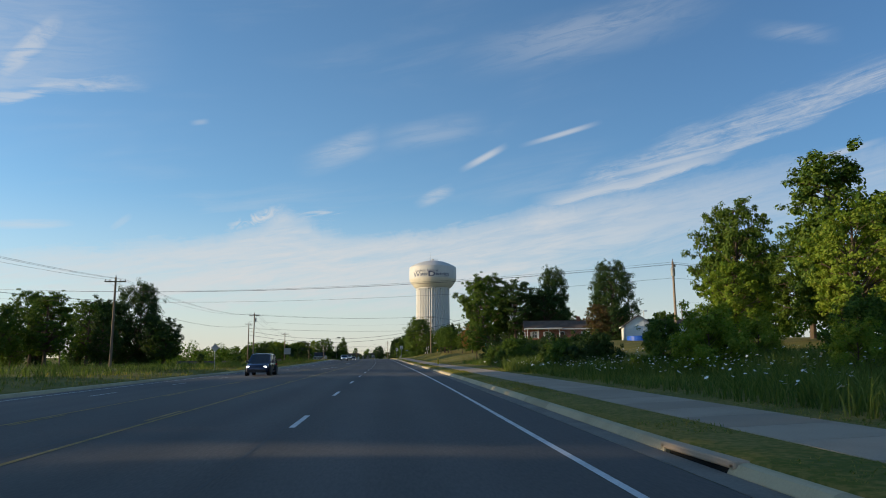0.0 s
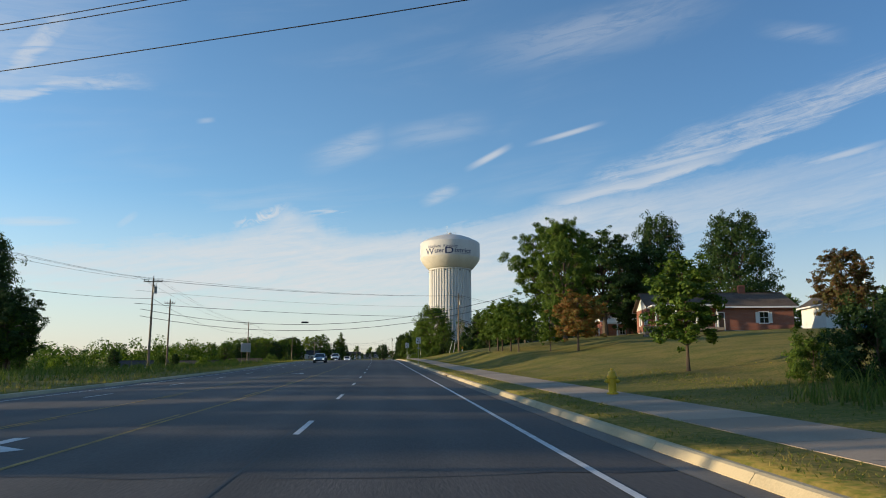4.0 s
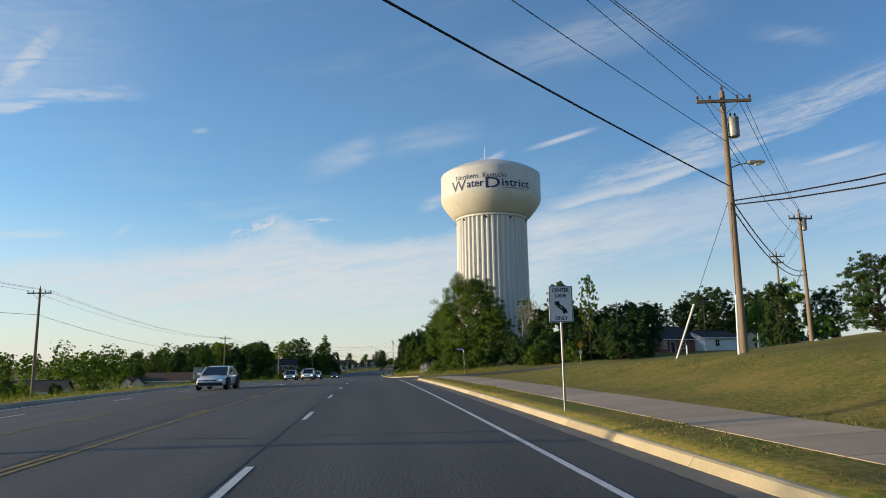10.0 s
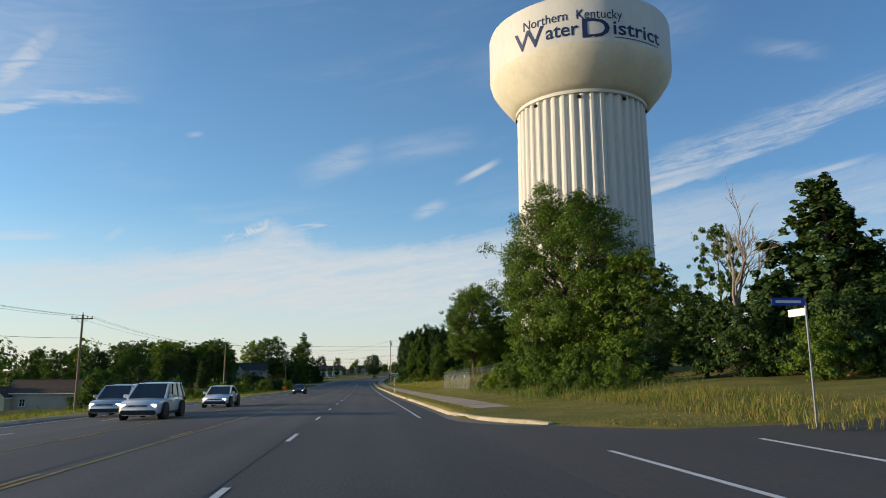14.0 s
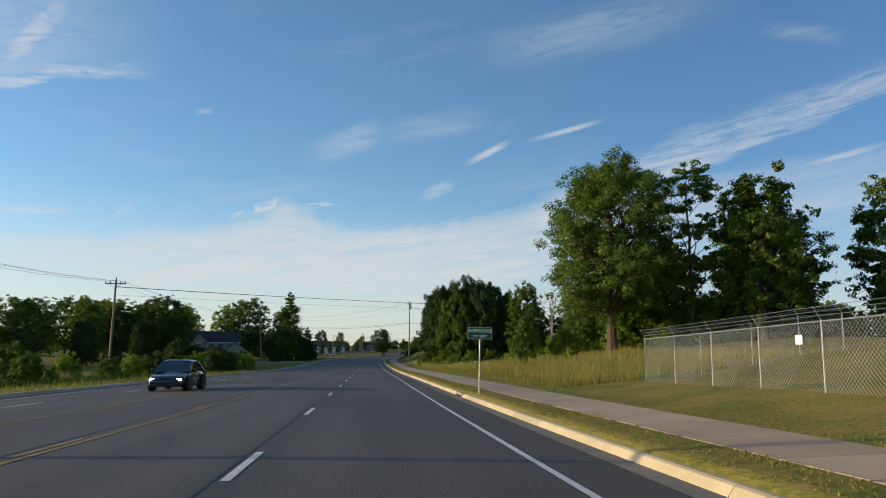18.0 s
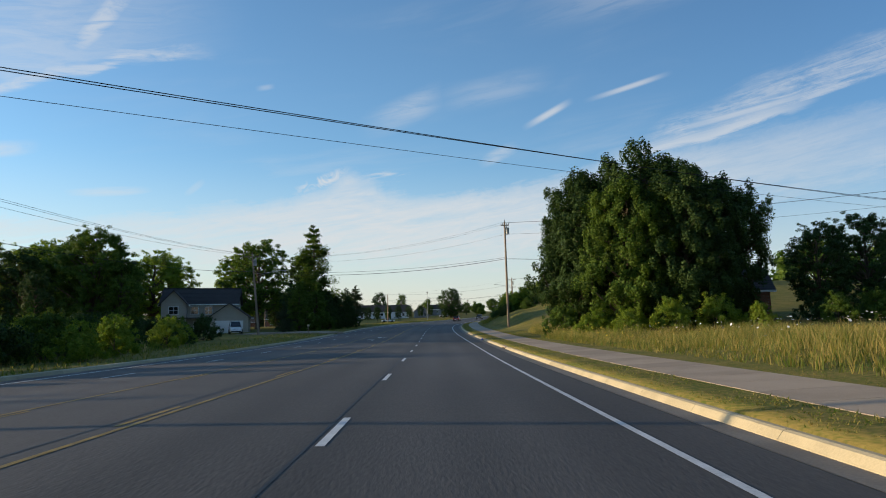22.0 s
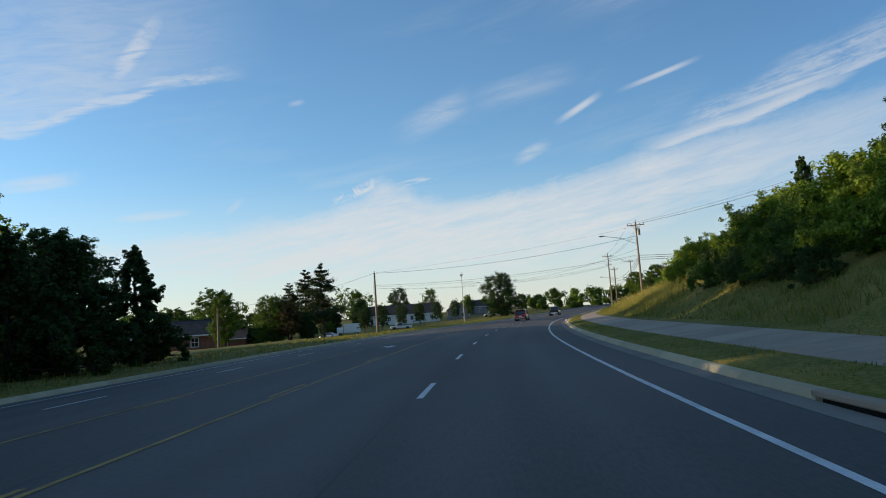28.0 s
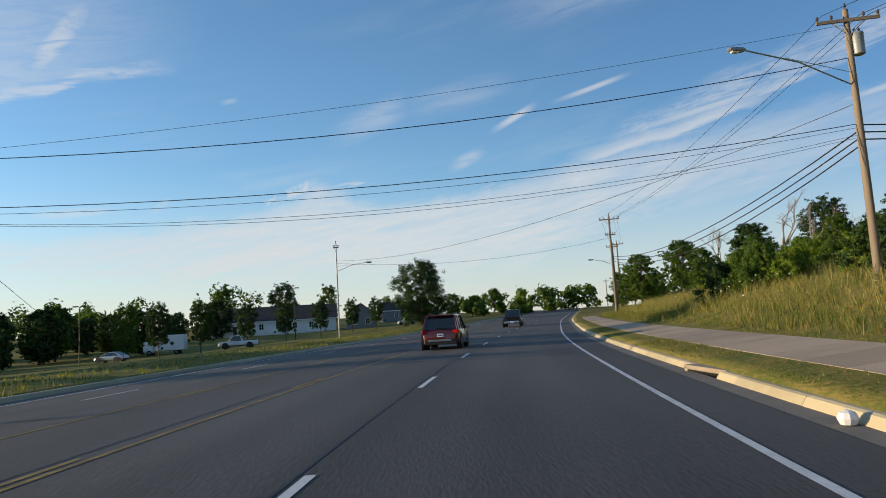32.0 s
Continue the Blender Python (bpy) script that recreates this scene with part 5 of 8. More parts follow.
for x_, y_, top_, k_, lf_ in ((-55.5, 512, 15.2, "big_oak", None), (-61, 517, 14.6, "oak", None), (-50.5, 510, 11.0, "elm", None), (-66, 512, 12, "oak", "leaf_dark"), (-74.7, 513, 14.8, "ash", "leaf_bright"), (-83, 549, 16, "oak", None), (-71, 474, 11.5, "oak", None), (-71, 506, 13.8, "elm", None), (-80, 472, 10.5, "elm", "leaf_dark"),
                              (-78, 492, 12, "oak", "leaf_dark"), (-90, 484, 12, "oak", None), (-64, 486, 8.0, "elm", "leaf_dark"), (-60, 478, 6.5, "oak", "leaf_dark"), (-68, 458, 8.5, "elm", None), (-84, 455, 9.5, "oak", None), (-92, 462, 10.5, "elm", None), (-57, 500, 8, "elm", "leaf_dark")):
    p_ = L_(x_, y_)
    tree(k_, p_, top_ - p_.z, lf_, label="green tree in a belt of woodland beside the road", wide=0.95)
for k in range(14):
    tree("shrub" if k % 2 else "bush", L_(-24 - rr.uniform(2, 9), 372 + k * 6.5), rr.uniform(1.6, 3.0), label="green bush on the verge beyond the road", name="bush", group="bushes on the far verge")
for k in range(26):
    y_ = 434 + k * 2.4 + rr.uniform(-1, 1)
    w_ = -19.5 - rr.uniform(0, 9) - (4 if y_ > 480 else 0)
    tree(rr.choice(("shrub", "bush")), world_at(w_, y_), rr.uniform(1.5, 3.2), rr.choice(("leaf_dark", "leaf", "leaf_dark", "leaf_bright")), label="green bush on the verge beyond the road", name="bush", group="bushes on the far verge")
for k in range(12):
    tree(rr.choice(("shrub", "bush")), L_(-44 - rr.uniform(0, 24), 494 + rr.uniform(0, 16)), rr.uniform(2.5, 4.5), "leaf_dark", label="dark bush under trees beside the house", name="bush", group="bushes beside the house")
# round the two-storey house
tree("pine", L_(-28.3, 540), 20, "leaf", label="tall wispy tree with upswept branches beside the house", wide=0.85)
tree("elm", L_(-30.5, 543), 15, "leaf_dark", label="dark green tree beside a taller one")
tree("oak", L_(-43, 556), 19, label="broad green tree behind the house")
# sunlight on these crowns is put into the brighter leaf colour
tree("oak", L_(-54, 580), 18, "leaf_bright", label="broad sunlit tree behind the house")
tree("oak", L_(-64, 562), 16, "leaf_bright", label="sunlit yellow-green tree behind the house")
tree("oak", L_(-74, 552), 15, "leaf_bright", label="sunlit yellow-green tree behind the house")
# more of the same; their height also shades the bank across the road
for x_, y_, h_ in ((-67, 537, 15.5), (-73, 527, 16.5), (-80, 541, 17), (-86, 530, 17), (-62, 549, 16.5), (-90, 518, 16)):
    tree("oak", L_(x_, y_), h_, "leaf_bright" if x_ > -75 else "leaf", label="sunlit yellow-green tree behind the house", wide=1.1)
for x_, y_, h_ in ((-26.0, 532, 8.0), (-28.5, 529, 8.5), (-25, 538, 7), (-24.5, 544, 6.5), (-23.5, 551, 6), (-24, 558, 6.5), (-27, 552, 7)):
    tree("gum", L_(x_, y_), h_, "leaf_dark" if y_ > 535 else "leaf", label="dense evergreen shrub tree beside the road", group="evergreens beside the house", wide=1.35)
tree("spruce", L_(-28.8, 519), 4.6, label="small blue-green spruce on the front lawn", name="spruce_tree")
# leaf_dark puts the shade on these trees into their colour
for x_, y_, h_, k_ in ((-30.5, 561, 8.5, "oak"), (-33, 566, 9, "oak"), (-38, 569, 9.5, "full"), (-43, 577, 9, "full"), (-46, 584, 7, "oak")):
    tree(k_, L_(x_, y_), h_, "leaf_dark", label="tree beside the road, leaves darkened as if shaded")
for x_, y_, h_ in ((-32.9, 638, 12.9), (-36.6, 641, 12.4), (-37.8, 635, 9.8)):
    tree("pine", L_(x_, y_), h_, label="pine with tiered open branches beside the road", group="row of pines", name="pine_tree")
for x_, y_, h_, k_, lf in ((-36.7, 630, 6.2, "maple", "leaf_brown"), (-39.8, 631, 7.8, "full", "leaf"), (-58, 654, 12, "oak", "leaf"), (-34.5, 633, 4.5, "full", "leaf_dark"), (-44, 622, 8, "elm", None), (-60, 640, 8, "far_a", None), (-70, 660, 9, "far_b", None), (-80, 640, 8, "far_a", None), (-58, 690, 8, "far_b", None), (-66, 720, 10, "far_a", None), (-50, 712, 9, "elm", None),
                           (-92, 690, 10, "far_a", None), (-100, 660, 10, "far_b", None), (-40, 792, 13, "oak", "leaf_dark"), (-28, 800, 12, "elm", None), (-56, 790, 13, "elm", None)):
    tree(k_, L_(x_, y_), h_, lf, label="green tree beyond the road")
for k in range(26):
    y_ = rr.uniform(672, 770)
    x_ = -34 - rr.uniform(4, 55) - (770 - y_) * 0.12
    tree("far_b", L_(x_, y_), rr.uniform(5, 9.5), wide=1.4, label="dark green tree beyond the long building", group="trees beyond the far bend")
for k in range(22):
    tree(rr.choice(("shrub", "bush", "elm")), world_at(rr.uniform(17.5, 34), rr.uniform(642, 700)), rr.uniform(2.0, 4.6), label="green bush at the top of a meadow bank", name="bush", category="bush", group="scrub on the bank")
for x_, y_ in ((-31, 690), (-27.5, 701), (-24, 713), (-20, 726), (-15.5, 740), (-34, 683), (-11, 748)):
    tree("young", L_(x_, y_), 6.8, "leaf_dark", label="young oval street tree on a sloping lawn", group="street trees by the long house", wide=0.9)
tree("full", L_(-0.7, 744), 14.2, label="dense dark rounded tree standing alone by the road", wide=1.06)
for x_, y_, h_ in ((8, 790, 7), (14, 800, 6), (60, 780, 8), (52, 765, 7), (70, 800, 9), (48, 752, 8), (80, 790, 9), (26, 850, 9), (90, 830, 11), (110, 860, 11)):
    tree("far_a", L_(x_, y_), h_, label="green tree far along the road")


def far_woods(name, spans, label, seed, count):
    """A distant belt of trees, joined."""
    rs = np.random.RandomState(seed)
    V, F, base = [], [], 0
    for (x0, y0, x1, y1, n, h0, h1) in spans:
        puffs = []
        for i in range(n):
            t = (i + rs.uniform(-0.6, 0.6)) / n
            x, y_ = x0 + (x1 - x0) * t + rs.normal(0, 6), y0 + (y1 - y0) * t + rs.normal(0, 6)
            z = float(land(x - float(road_x(min(max(y_, -400), 1300))), y_))
            h = rs.uniform(h0, h1)
            for k in range(5):
                puffs.append((x + rs.normal(0, h * 0.2), y_ + rs.normal(0, h * 0.2), z + h * rs.uniform(0.15, 0.9), h * rs.uniform(0.16, 0.28)))
        v, f = puff_leaves(puffs, count * n, 1.25, rs)
        V.append(v), F.append(f + base)
        base += len(v)
    ob = part(name, fast_mesh(name, np.concatenate(V), np.concatenate(F), M["leaf"]), None)
    return tagged(ob, label, "woods", kind="stuff")


far_woods("far_woods", [(-85, 430, -170, 260, 30, 11, 16), (-170, 260, -260, 60, 34, 13, 18), (-80, 480, -200, 420, 24, 11, 16), (-90, 620, -220, 560, 22, 8, 12), (-80, 740, -240, 700, 26, 8, 13), (-60, 860, -250, 820, 24, 9, 14),
                        (-20, 900, 30, 905, 10, 6, 9)], "hazy green belt of trees beyond the fields", 61, 260)
far_woods("far_woods", [(120, 300, 140, 120, 22, 9, 14), (130, 120, 140, -60, 20, 9, 14), (90, 330, 130, 460, 20, 9, 14), (60, 440, 120, 520, 16, 8, 12), (70, 520, 90, 640, 20, 6, 10), (70, 660, 140, 800, 20, 8, 12), (130, 900, 300, 980, 26, 9, 14), (20, 815, 90, 850, 18, 6, 9), (6, 800, 40, 815, 8, 4, 6)],
          "green belt of trees behind the houses", 62, 260)
far_woods("far_woods", [(-150, -120, 150, -150, 40, 9, 14), (-190, 40, -170, -120, 22, 9, 14)], "green belt of trees behind the start of the road", 63, 160)

# ---------------------------------------------------------------- utility poles and wires
def wire(name, pts_list, r, label, parent=None, group="overhead wires"):
    """Hanging cables, each from a to b with a sag in metres."""
    for a, b, sag in pts_list:
        a, b = Vector(a), Vector(b)
        n = 14
        pts = [a.lerp(b, i / n) - Vector((0, 0, 4 * sag * (i / n) * (1 - i / n))) for i in range(n + 1)]
        ob = part(name, MB().tube(pts, r, 5, False), M["cable"], parent)
        if not parent:
            tagged(ob, label, "wire", group)


def utility_pole(x, y, h, arm=1.2, arm_z=0.5, arm_dir=0.0, transformer=None, base=None, lean=(0, 0), lamp=None, second_arm=None, label="weathered wooden utility pole with a crossarm", thick=1.0, wood="pole_wood"):
    """arm: half length; arm_dir: degrees of the arm from x; lamp: (height, reach, direction in degrees)."""
    b = base if base is not None else on_land(x, y)
    ob = thing("utility_pole", Matrix.Translation(b), label, "utility pole", "utility poles along the road")
    top = Vector((lean[0], lean[1], h))
    part("pole", MB().tube([(0, 0, -0.4), top * 0.5, top], [0.17 * thick, 0.145 * thick, 0.11 * thick], 10), M[wood], ob, smooth=True)
    R = Matrix.Rotation(radians(arm_dir), 3, "Z")
    for z0, half in ((arm_z, arm), *((second_arm,) if second_arm else ())):
        if not half:
            continue
        c = top * ((h - z0) / h)
        part("crossarm", MB().box(c + R @ Vector((0, -0.14, 0)), (2 * half, 0.10, 0.13), R, 0.012), M["pole_wood"], ob)
        for s in (-1, 1):
            part("brace", MB().tube([c + R @ Vector((s * half * 0.55, -0.16, -0.05)), c + R @ Vector((0, -0.15, -0.65))], 0.02, 4), M["galv"], ob)
            for q in (0.95, 0.5):
                p = c + R @ Vector((s * half * q, -0.14, 0.06))
                part("insulator", MB().revolve([(0.03, 0), (0.03, 0.06), (0.065, 0.08), (0.05, 0.13), (0.06, 0.15), (0.03, 0.22)], 8, p), M["insulator"], ob)
    part("top_insulator", MB().revolve([(0.03, 0), (0.03, 0.1), (0.065, 0.12), (0.05, 0.2), (0.03, 0.28)], 8, top), M["insulator"], ob)
    if transformer:
        p = top * ((h - transformer[0]) / h) + R @ Vector((transformer[1], -0.02, 0))
        t = part("transformer", MB().revolve([(0.20, -0.45), (0.235, -0.42), (0.235, 0.38), (0.25, 0.40), (0.22, 0.47), (0.05, 0.5)], 14, p), M["grey_metal"], ob, "grey transformer can", smooth=True)
        for s in (-0.1, 0.1):
            part("bushing", MB().revolve([(0.03, 0.45), (0.05, 0.5), (0.03, 0.55), (0.05, 0.6), (0.02, 0.68)], 8, p + Vector((s, 0, 0))), M["insulator"], t)
    if lamp:
        z, reach, adir = lamp
        d = Matrix.Rotation(radians(adir), 3, "Z") @ Vector((1, 0, 0))
        a = top * (z / h)
        tip = a + d * reach + Vector((0, 0, reach * 0.28))
        part("lamp_arm", MB().tube([a, a.lerp(tip, 0.5) + Vector((0, 0, reach * 0.05)), tip], 0.03, 6), M["galv"], ob)
        part("lamp_strut", MB().tube([a + Vector((0, 0, 0.55)), a.lerp(tip, 0.62) + Vector((0, 0, reach * 0.05))], 0.014, 5), M["galv"], ob)
        side = d.cross(Vector((0, 0, 1)))
        m = Matrix((d, side, Vector((0, 0, 1)))).transposed()
        part("lamp_head", MB().box(tip + d * 0.3, (0.75, 0.28, 0.14), m, 0.06), M["grey_metal"], ob, "cobra-head lamp")
        part("lamp_glass", MB().box(tip + d * 0.38 - Vector((0, 0, 0.09)), (0.36, 0.2, 0.08), m, 0.035), M["head_lamp"], ob)
    ob["h"] = h
    return b, top


def tip_of(bt, arm_z=0.5, off=0.0, adir=0.0):
    b, top = bt
    return b + top * ((top.length - arm_z) / top.length) + Matrix.Rotation(radians(adir), 3, "Z") @ Vector((off, 0, 0)) + Vector((0, 0, 0.28))


# row on the left of the road
def left_pole(x, y, ztop, **k):
    b = on_land(x, y)
    return utility_pole(x, y, ztop - b.z, base=b, **k)


LP = [left_pole(-30.5, -5, 10.5, lean=(0.1, 0)), left_pole(-31, 84, 11.2), left_pole(-29.9, 168.7, 12.5, transformer=(1.6, 0.3)), left_pole(-35.0, 261, 11.4), left_pole(-34.5, 345, 10.0), left_pole(-33.5, 420, 10.2),
      left_pole(-31.2, 513.5, 11.2, transformer=(1.4, 0.32), lean=(-1.2, 0), lamp=(8.6, 4.2, 25))]
for a, b in zip(LP, LP[1:]):
    for off in (-1.05, 0.55, 1.05):
        wire("wire", [(tip_of(a, 0.5, off), tip_of(b, 0.5, off), 1.3)], 0.012, "thin overhead power wire along the road")
    wire("wire", [(tip_of(a, 3.0), tip_of(b, 3.0), 1.5)], 0.02, "thick overhead telephone cable along the road")
# first pole on the right with lines crossing the road
PB = utility_pole(33.4, 76.2, 12.4 - on_land(33.4, 76.2).z, transformer=(1.3, -0.35), arm_dir=60)
LPB = left_pole(-60.5, 138.7, 11.9, arm=0.6)
LPXp = utility_pole(-82.6, 120.4, 15.2 - on_land(-82.6, 120.4).z, arm_dir=60)
LPX = tip_of(LPXp, 0.5)
PBf = utility_pole(86, 100, 10.5, arm_dir=60)
for off, dzv in ((-1.0, 0.5), (0.6, 0.5), (1.0, 0.5), (0, 2.2)):
    wire("wire", [(tip_of(PB, dzv, off, 60), LPX + Vector((off * 0.6, 0, -dzv * 0.8)), 2.4), (tip_of(PB, dzv, off, 60), tip_of(PBf, dzv, off, 60), 0.9)], 0.013, "overhead power wire crossing the road")
PD = utility_pole(74.2, 165.5, 9.0, arm=0.8)
wire("wire", [(tip_of(PBf, 1.2), tip_of(PD, 0.5), 1.0)], 0.012, "overhead power wire to the houses")
# crossing before the tower
PF = utility_pole(15.5, 214.5, 14.8 - on_land(15.5, 214.5).z, transformer=(1.7, 0.38), arm_dir=-8, lamp=(8.0, 0.9, -10))
PG = utility_pole(33.9, 238.3, 14.6 - on_land(33.9, 238.3).z, transformer=(1.0, 0.3), arm=1.0)
PI = utility_pole(49.7, 268.3, 16.2 - on_land(49.7, 268.3).z, arm=1.0, second_arm=(1.3, 0.8))
PI2 = utility_pole(58, 282, 9.5, arm=0.8)
PI3 = utility_pole(72.6, 337, 11.5, arm=1.2, second_arm=(1.0, 0.9))
PI4 = utility_pole(50, 330, 11, arm=0.9, transformer=(1.3, 0.3))
for off, dzv in ((-1.0, 0.5), (0.7, 0.5), (1.0, 0.5), (0, 2.6)):
    wire("wire", [(tip_of(PF, dzv, off), Vector((-30.5, 164 + off * 2, 12.4 - dzv * 0.75)), 0.75), (tip_of(PF, dzv, off), tip_of(PG, dzv, off * 0.4), 0.5), (tip_of(PG, dzv, off * 0.4), tip_of(PI, dzv, off), 0.5)], 0.013, "overhead power wire crossing the road")
wire("wire", [(tip_of(PF, 4.65), Vector((-30.5, 164, 8.8)), 0.55), (tip_of(PF, 5.2), tip_of(PG, 5.0), 1.0), (tip_of(PF, 5.6), tip_of(PG, 5.3), 1.1), (tip_of(PG, 4.4), tip_of(PI2, 2), 1.2)], 0.028, "thick black telephone cable on the poles")
# two thick cables that swing back to the church side of the road
PX = utility_pole(23.2, 167.5, 12.4 - on_land(23.2, 167.5).z, arm=0.0, label="weathered wooden utility pole without a crossarm")
for dzv, s_ in ((0.6, 3.6), (1.5, 3.5)):
    wire("wire", [(tip_of(PF, 5.2 + dzv * 0.2), tip_of(PX, dzv), 2.4), (tip_of(PX, dzv), Vector((-31.3, 168.5, 9.0 - dzv)), s_)], 0.03, "thick black telephone cable crossing the road")
k_ = 0.607
sp_ = tip_of(PX, 0.6).lerp(Vector((-31.3, 168.5, 9.0)), k_) - Vector((0, 0, 4 * 3.6 * k_ * (1 - k_) + 0.08))
spl = part("splice_case", MB().box(sp_, (0.95, 0.2, 0.22), b=0.06), M["cable"])
tagged(spl, "black splice case hanging on a cable", "splice case")
LPM = left_pole(-36.7, 199, 12.0, arm=0.9)
wire("wire", [(tip_of(PI, 0.5), tip_of(PI2, 0.5), 0.8), (tip_of(PI2, 0.5), tip_of(PI3, 0.5), 1.0), (tip_of(PI2, 1.5), tip_of(PI4, 1.5), 1.0)], 0.013, "overhead power wire to the houses")
for dx_, dy_ in ((-1.6, 3.2), (-1.2, -1.8)):
    g0 = on_land(15.5 + dx_, 214.5 + dy_)
    wire("guy_wire", [(tip_of(PF, 5.0), g0, 0.0)], 0.012, "taut guy wire of a utility pole", group="guy wires of a pole")
    gp = part("guy_guard", MB().tube([g0 + Vector((0, 0, -0.1)), g0.lerp(tip_of(PF, 5.0), 0.34)], 0.045, 8), M["sign_white"])
    tagged(gp, "pale plastic guard on a guy wire", "guy guard", "guy guards")
# beyond the city sign
PK = utility_pole(5.4, 504, 14.3 - on_land(5.4, 504).z, transformer=(1.3, 0.35), arm=0.55, lean=(-0.3, 0), label="leaning wooden utility pole with transformer and cables")
for off, dzv in ((-0.5, 0.4), (0.5, 0.4), (0, 2.0)):
    wire("wire", [(tip_of(PK, dzv, off), tip_of(LP[6], 0.6 + dzv * 0.3, off), 1.6)], 0.009, "overhead power wire crossing the road")
    wire("wire", [(tip_of(PK, dzv, off), Vector((62, 470, 15.5 - dzv)), 1.0)], 0.013, "single overhead power wire beyond the road")
wire("wire", [(tip_of(PK, 5.4), tip_of(LP[6], 3.2), 1.1), (tip_of(PK, 5.4), Vector((62, 470, 6.5)), 0.5)], 0.03, "thick black telephone cable crossing the road")
wire("wire", [(tip_of(PK, 5.2), tip_of(LP[6], 3.0), 0.9)], 0.018, "telephone cable crossing the road")
PR = [utility_pole(47, 424, 10, arm=0.9), utility_pole(62, 470, 13, arm=1.0), utility_pole(39, 568, 7.5, arm=0.9), utility_pole(41, 474.5, 11.6 - on_land(41, 474.5).z, arm=0.9), utility_pole(47, 619, 5.5, arm=0.5)]
wire("wire", [(tip_of(PR[0], 0.5), tip_of(PR[1], 0.5), 1.0), (tip_of(PR[0], 2), tip_of(PR[1], 2), 1.0), (tip_of(PR[3], 0.5), tip_of(PR[0], 0.5), 0.6)], 0.013, "overhead power wire behind the meadow")
for off, dzv, r_ in ((-0.8, 0.5, 0.02), (0.8, 0.5, 0.02), (0, 2.3, 0.012)):
    wire("wire", [(Vector((-33.5, 420 + off * 0.4, 9.6 - 0.55 * dzv)), tip_of(PR[3], dzv * 0.4, off * 0.5), 0.45)], r_, "overhead power wire crossing the road")
# at the end of the drive
PP = utility_pole(17.0, 621, 13.2 - on_land(17, 621).z, transformer=(1.5, 0.32), lamp=(10.0 - on_land(17, 621).z, 4.9, 190), arm_dir=-12)
PQ = utility_pole(22.6, 677.8, 13.5 - on_land(22.6, 677.8).z, second_arm=(2.4, 0.6), arm_dir=-12)
PQ2 = utility_pole(25.6, 688, 9.5, arm=0.8, arm_dir=-12, lamp=(6.5, 3.0, 190))
PQ3 = utility_pole(37.3, 726, 15.3 - on_land(37.3, 726).z, arm_dir=-12)
PN = utility_pole(-20.8, 619.7, 8.6 - on_land(-20.8, 619.7).z, arm=0.0, label="plain brown utility pole without a crossarm")
PO = utility_pole(-10.3, 673.5, 11.4 - on_land(-10.3, 673.5).z, arm=0.3, lamp=(7.6, 3.4, 15), label="slim grey metal pole with a street lamp", thick=0.55, wood="grey_metal")
PS = utility_pole(-39.9, 609.4, 4.8 - on_land(-39.9, 609.4).z, arm=0.0, label="slim utility pole beside a bungalow")
PT = utility_pole(-56, 612, 7.5, arm=0.0, label="slim utility pole beside a bungalow")
for dzv, dzn, s, r in ((0.9, 0.3, 0.5, 0.008), (2.3, 0.35, 0.9, 0.018), (5.05, 2.1, 0.8, 0.016), (5.2, 2.3, 0.9, 0.009), (5.5, 2.5, 1.3, 0.008), (5.6, 2.5, 1.4, 0.008)):
    wire("wire", [(tip_of(PP, dzv), tip_of(PN, dzn), s)], r, "overhead power wire crossing the road")
wire("wire", [(tip_of(PN, 0.3), tip_of(PS, 0.4), 0.8), (tip_of(PP, 4.2), tip_of(PO, 2.3), 1.6), (tip_of(PQ, 3), tip_of(PO, 2.6), 1.2), (tip_of(PN, 0.4), on_land(-28, 655, 0), 0.2)], 0.014, "overhead wire at the far end of the road")
for dzv, s in ((5.3, 1.5), (5.6, 1.7), (5.9, 1.9)):
    wire("wire", [(tip_of(PP, dzv), tip_of(PQ, dzv), s), (tip_of(PP, dzv - 0.2), Vector((47, 619, 11.6 - dzv * 0.3)), 0.9)], 0.03, "thick black telephone cable between the poles")
for off in (-1.0, 0.6, 1.0):
    wire("wire", [(tip_of(PP, 0.5, off), tip_of(PQ, 0.5, off), 0.8), (tip_of(PQ, 0.5, off), tip_of(PQ3, 0.5, off), 0.6), (tip_of(PP, 0.5, off), tip_of(PR[2], 0.5, off), 0.9)], 0.012, "overhead power wire along the road")
for x_, y_, h_ in ((5, 868, 9), (60, 820, 9), (75, 860, 9), (12, 905, 8)):
    utility_pole(x_, y_, h_, arm=0.8)
for x_, y_, h_ in ((-23.5, 719, 9.2), (-52, 640 + 60, 8.5)):
    p_ = on_land(x_, y_)
    ob = thing("light_pole", Matrix.Translation(p_), "tall thin parking-lot light pole with twin flat heads", "lamp", "parking-lot lights")
    part("pole", MB().tube([(0, 0, -0.2), (0, 0, h_)], [0.09, 0.06], 8), M["bronze"], ob)
    for s in (-1, 1):
        part("lamp_head", MB().box((s * 0.55, 0, h_ + 0.05), (0.75, 0.4, 0.18), b=0.03), M["bronze"], ob)

# ---------------------------------------------------------------- water tower
TX, TY = 26.0, 344.4
tz = float(land(TX - float(road_x(TY)), TY)) - 0.3
tower = thing("water_tower", Matrix.Translation((TX, TY, tz)), "white water tower on a wide fluted steel column with blue lettering", "water tower")


def zt(z):
    return z - tz


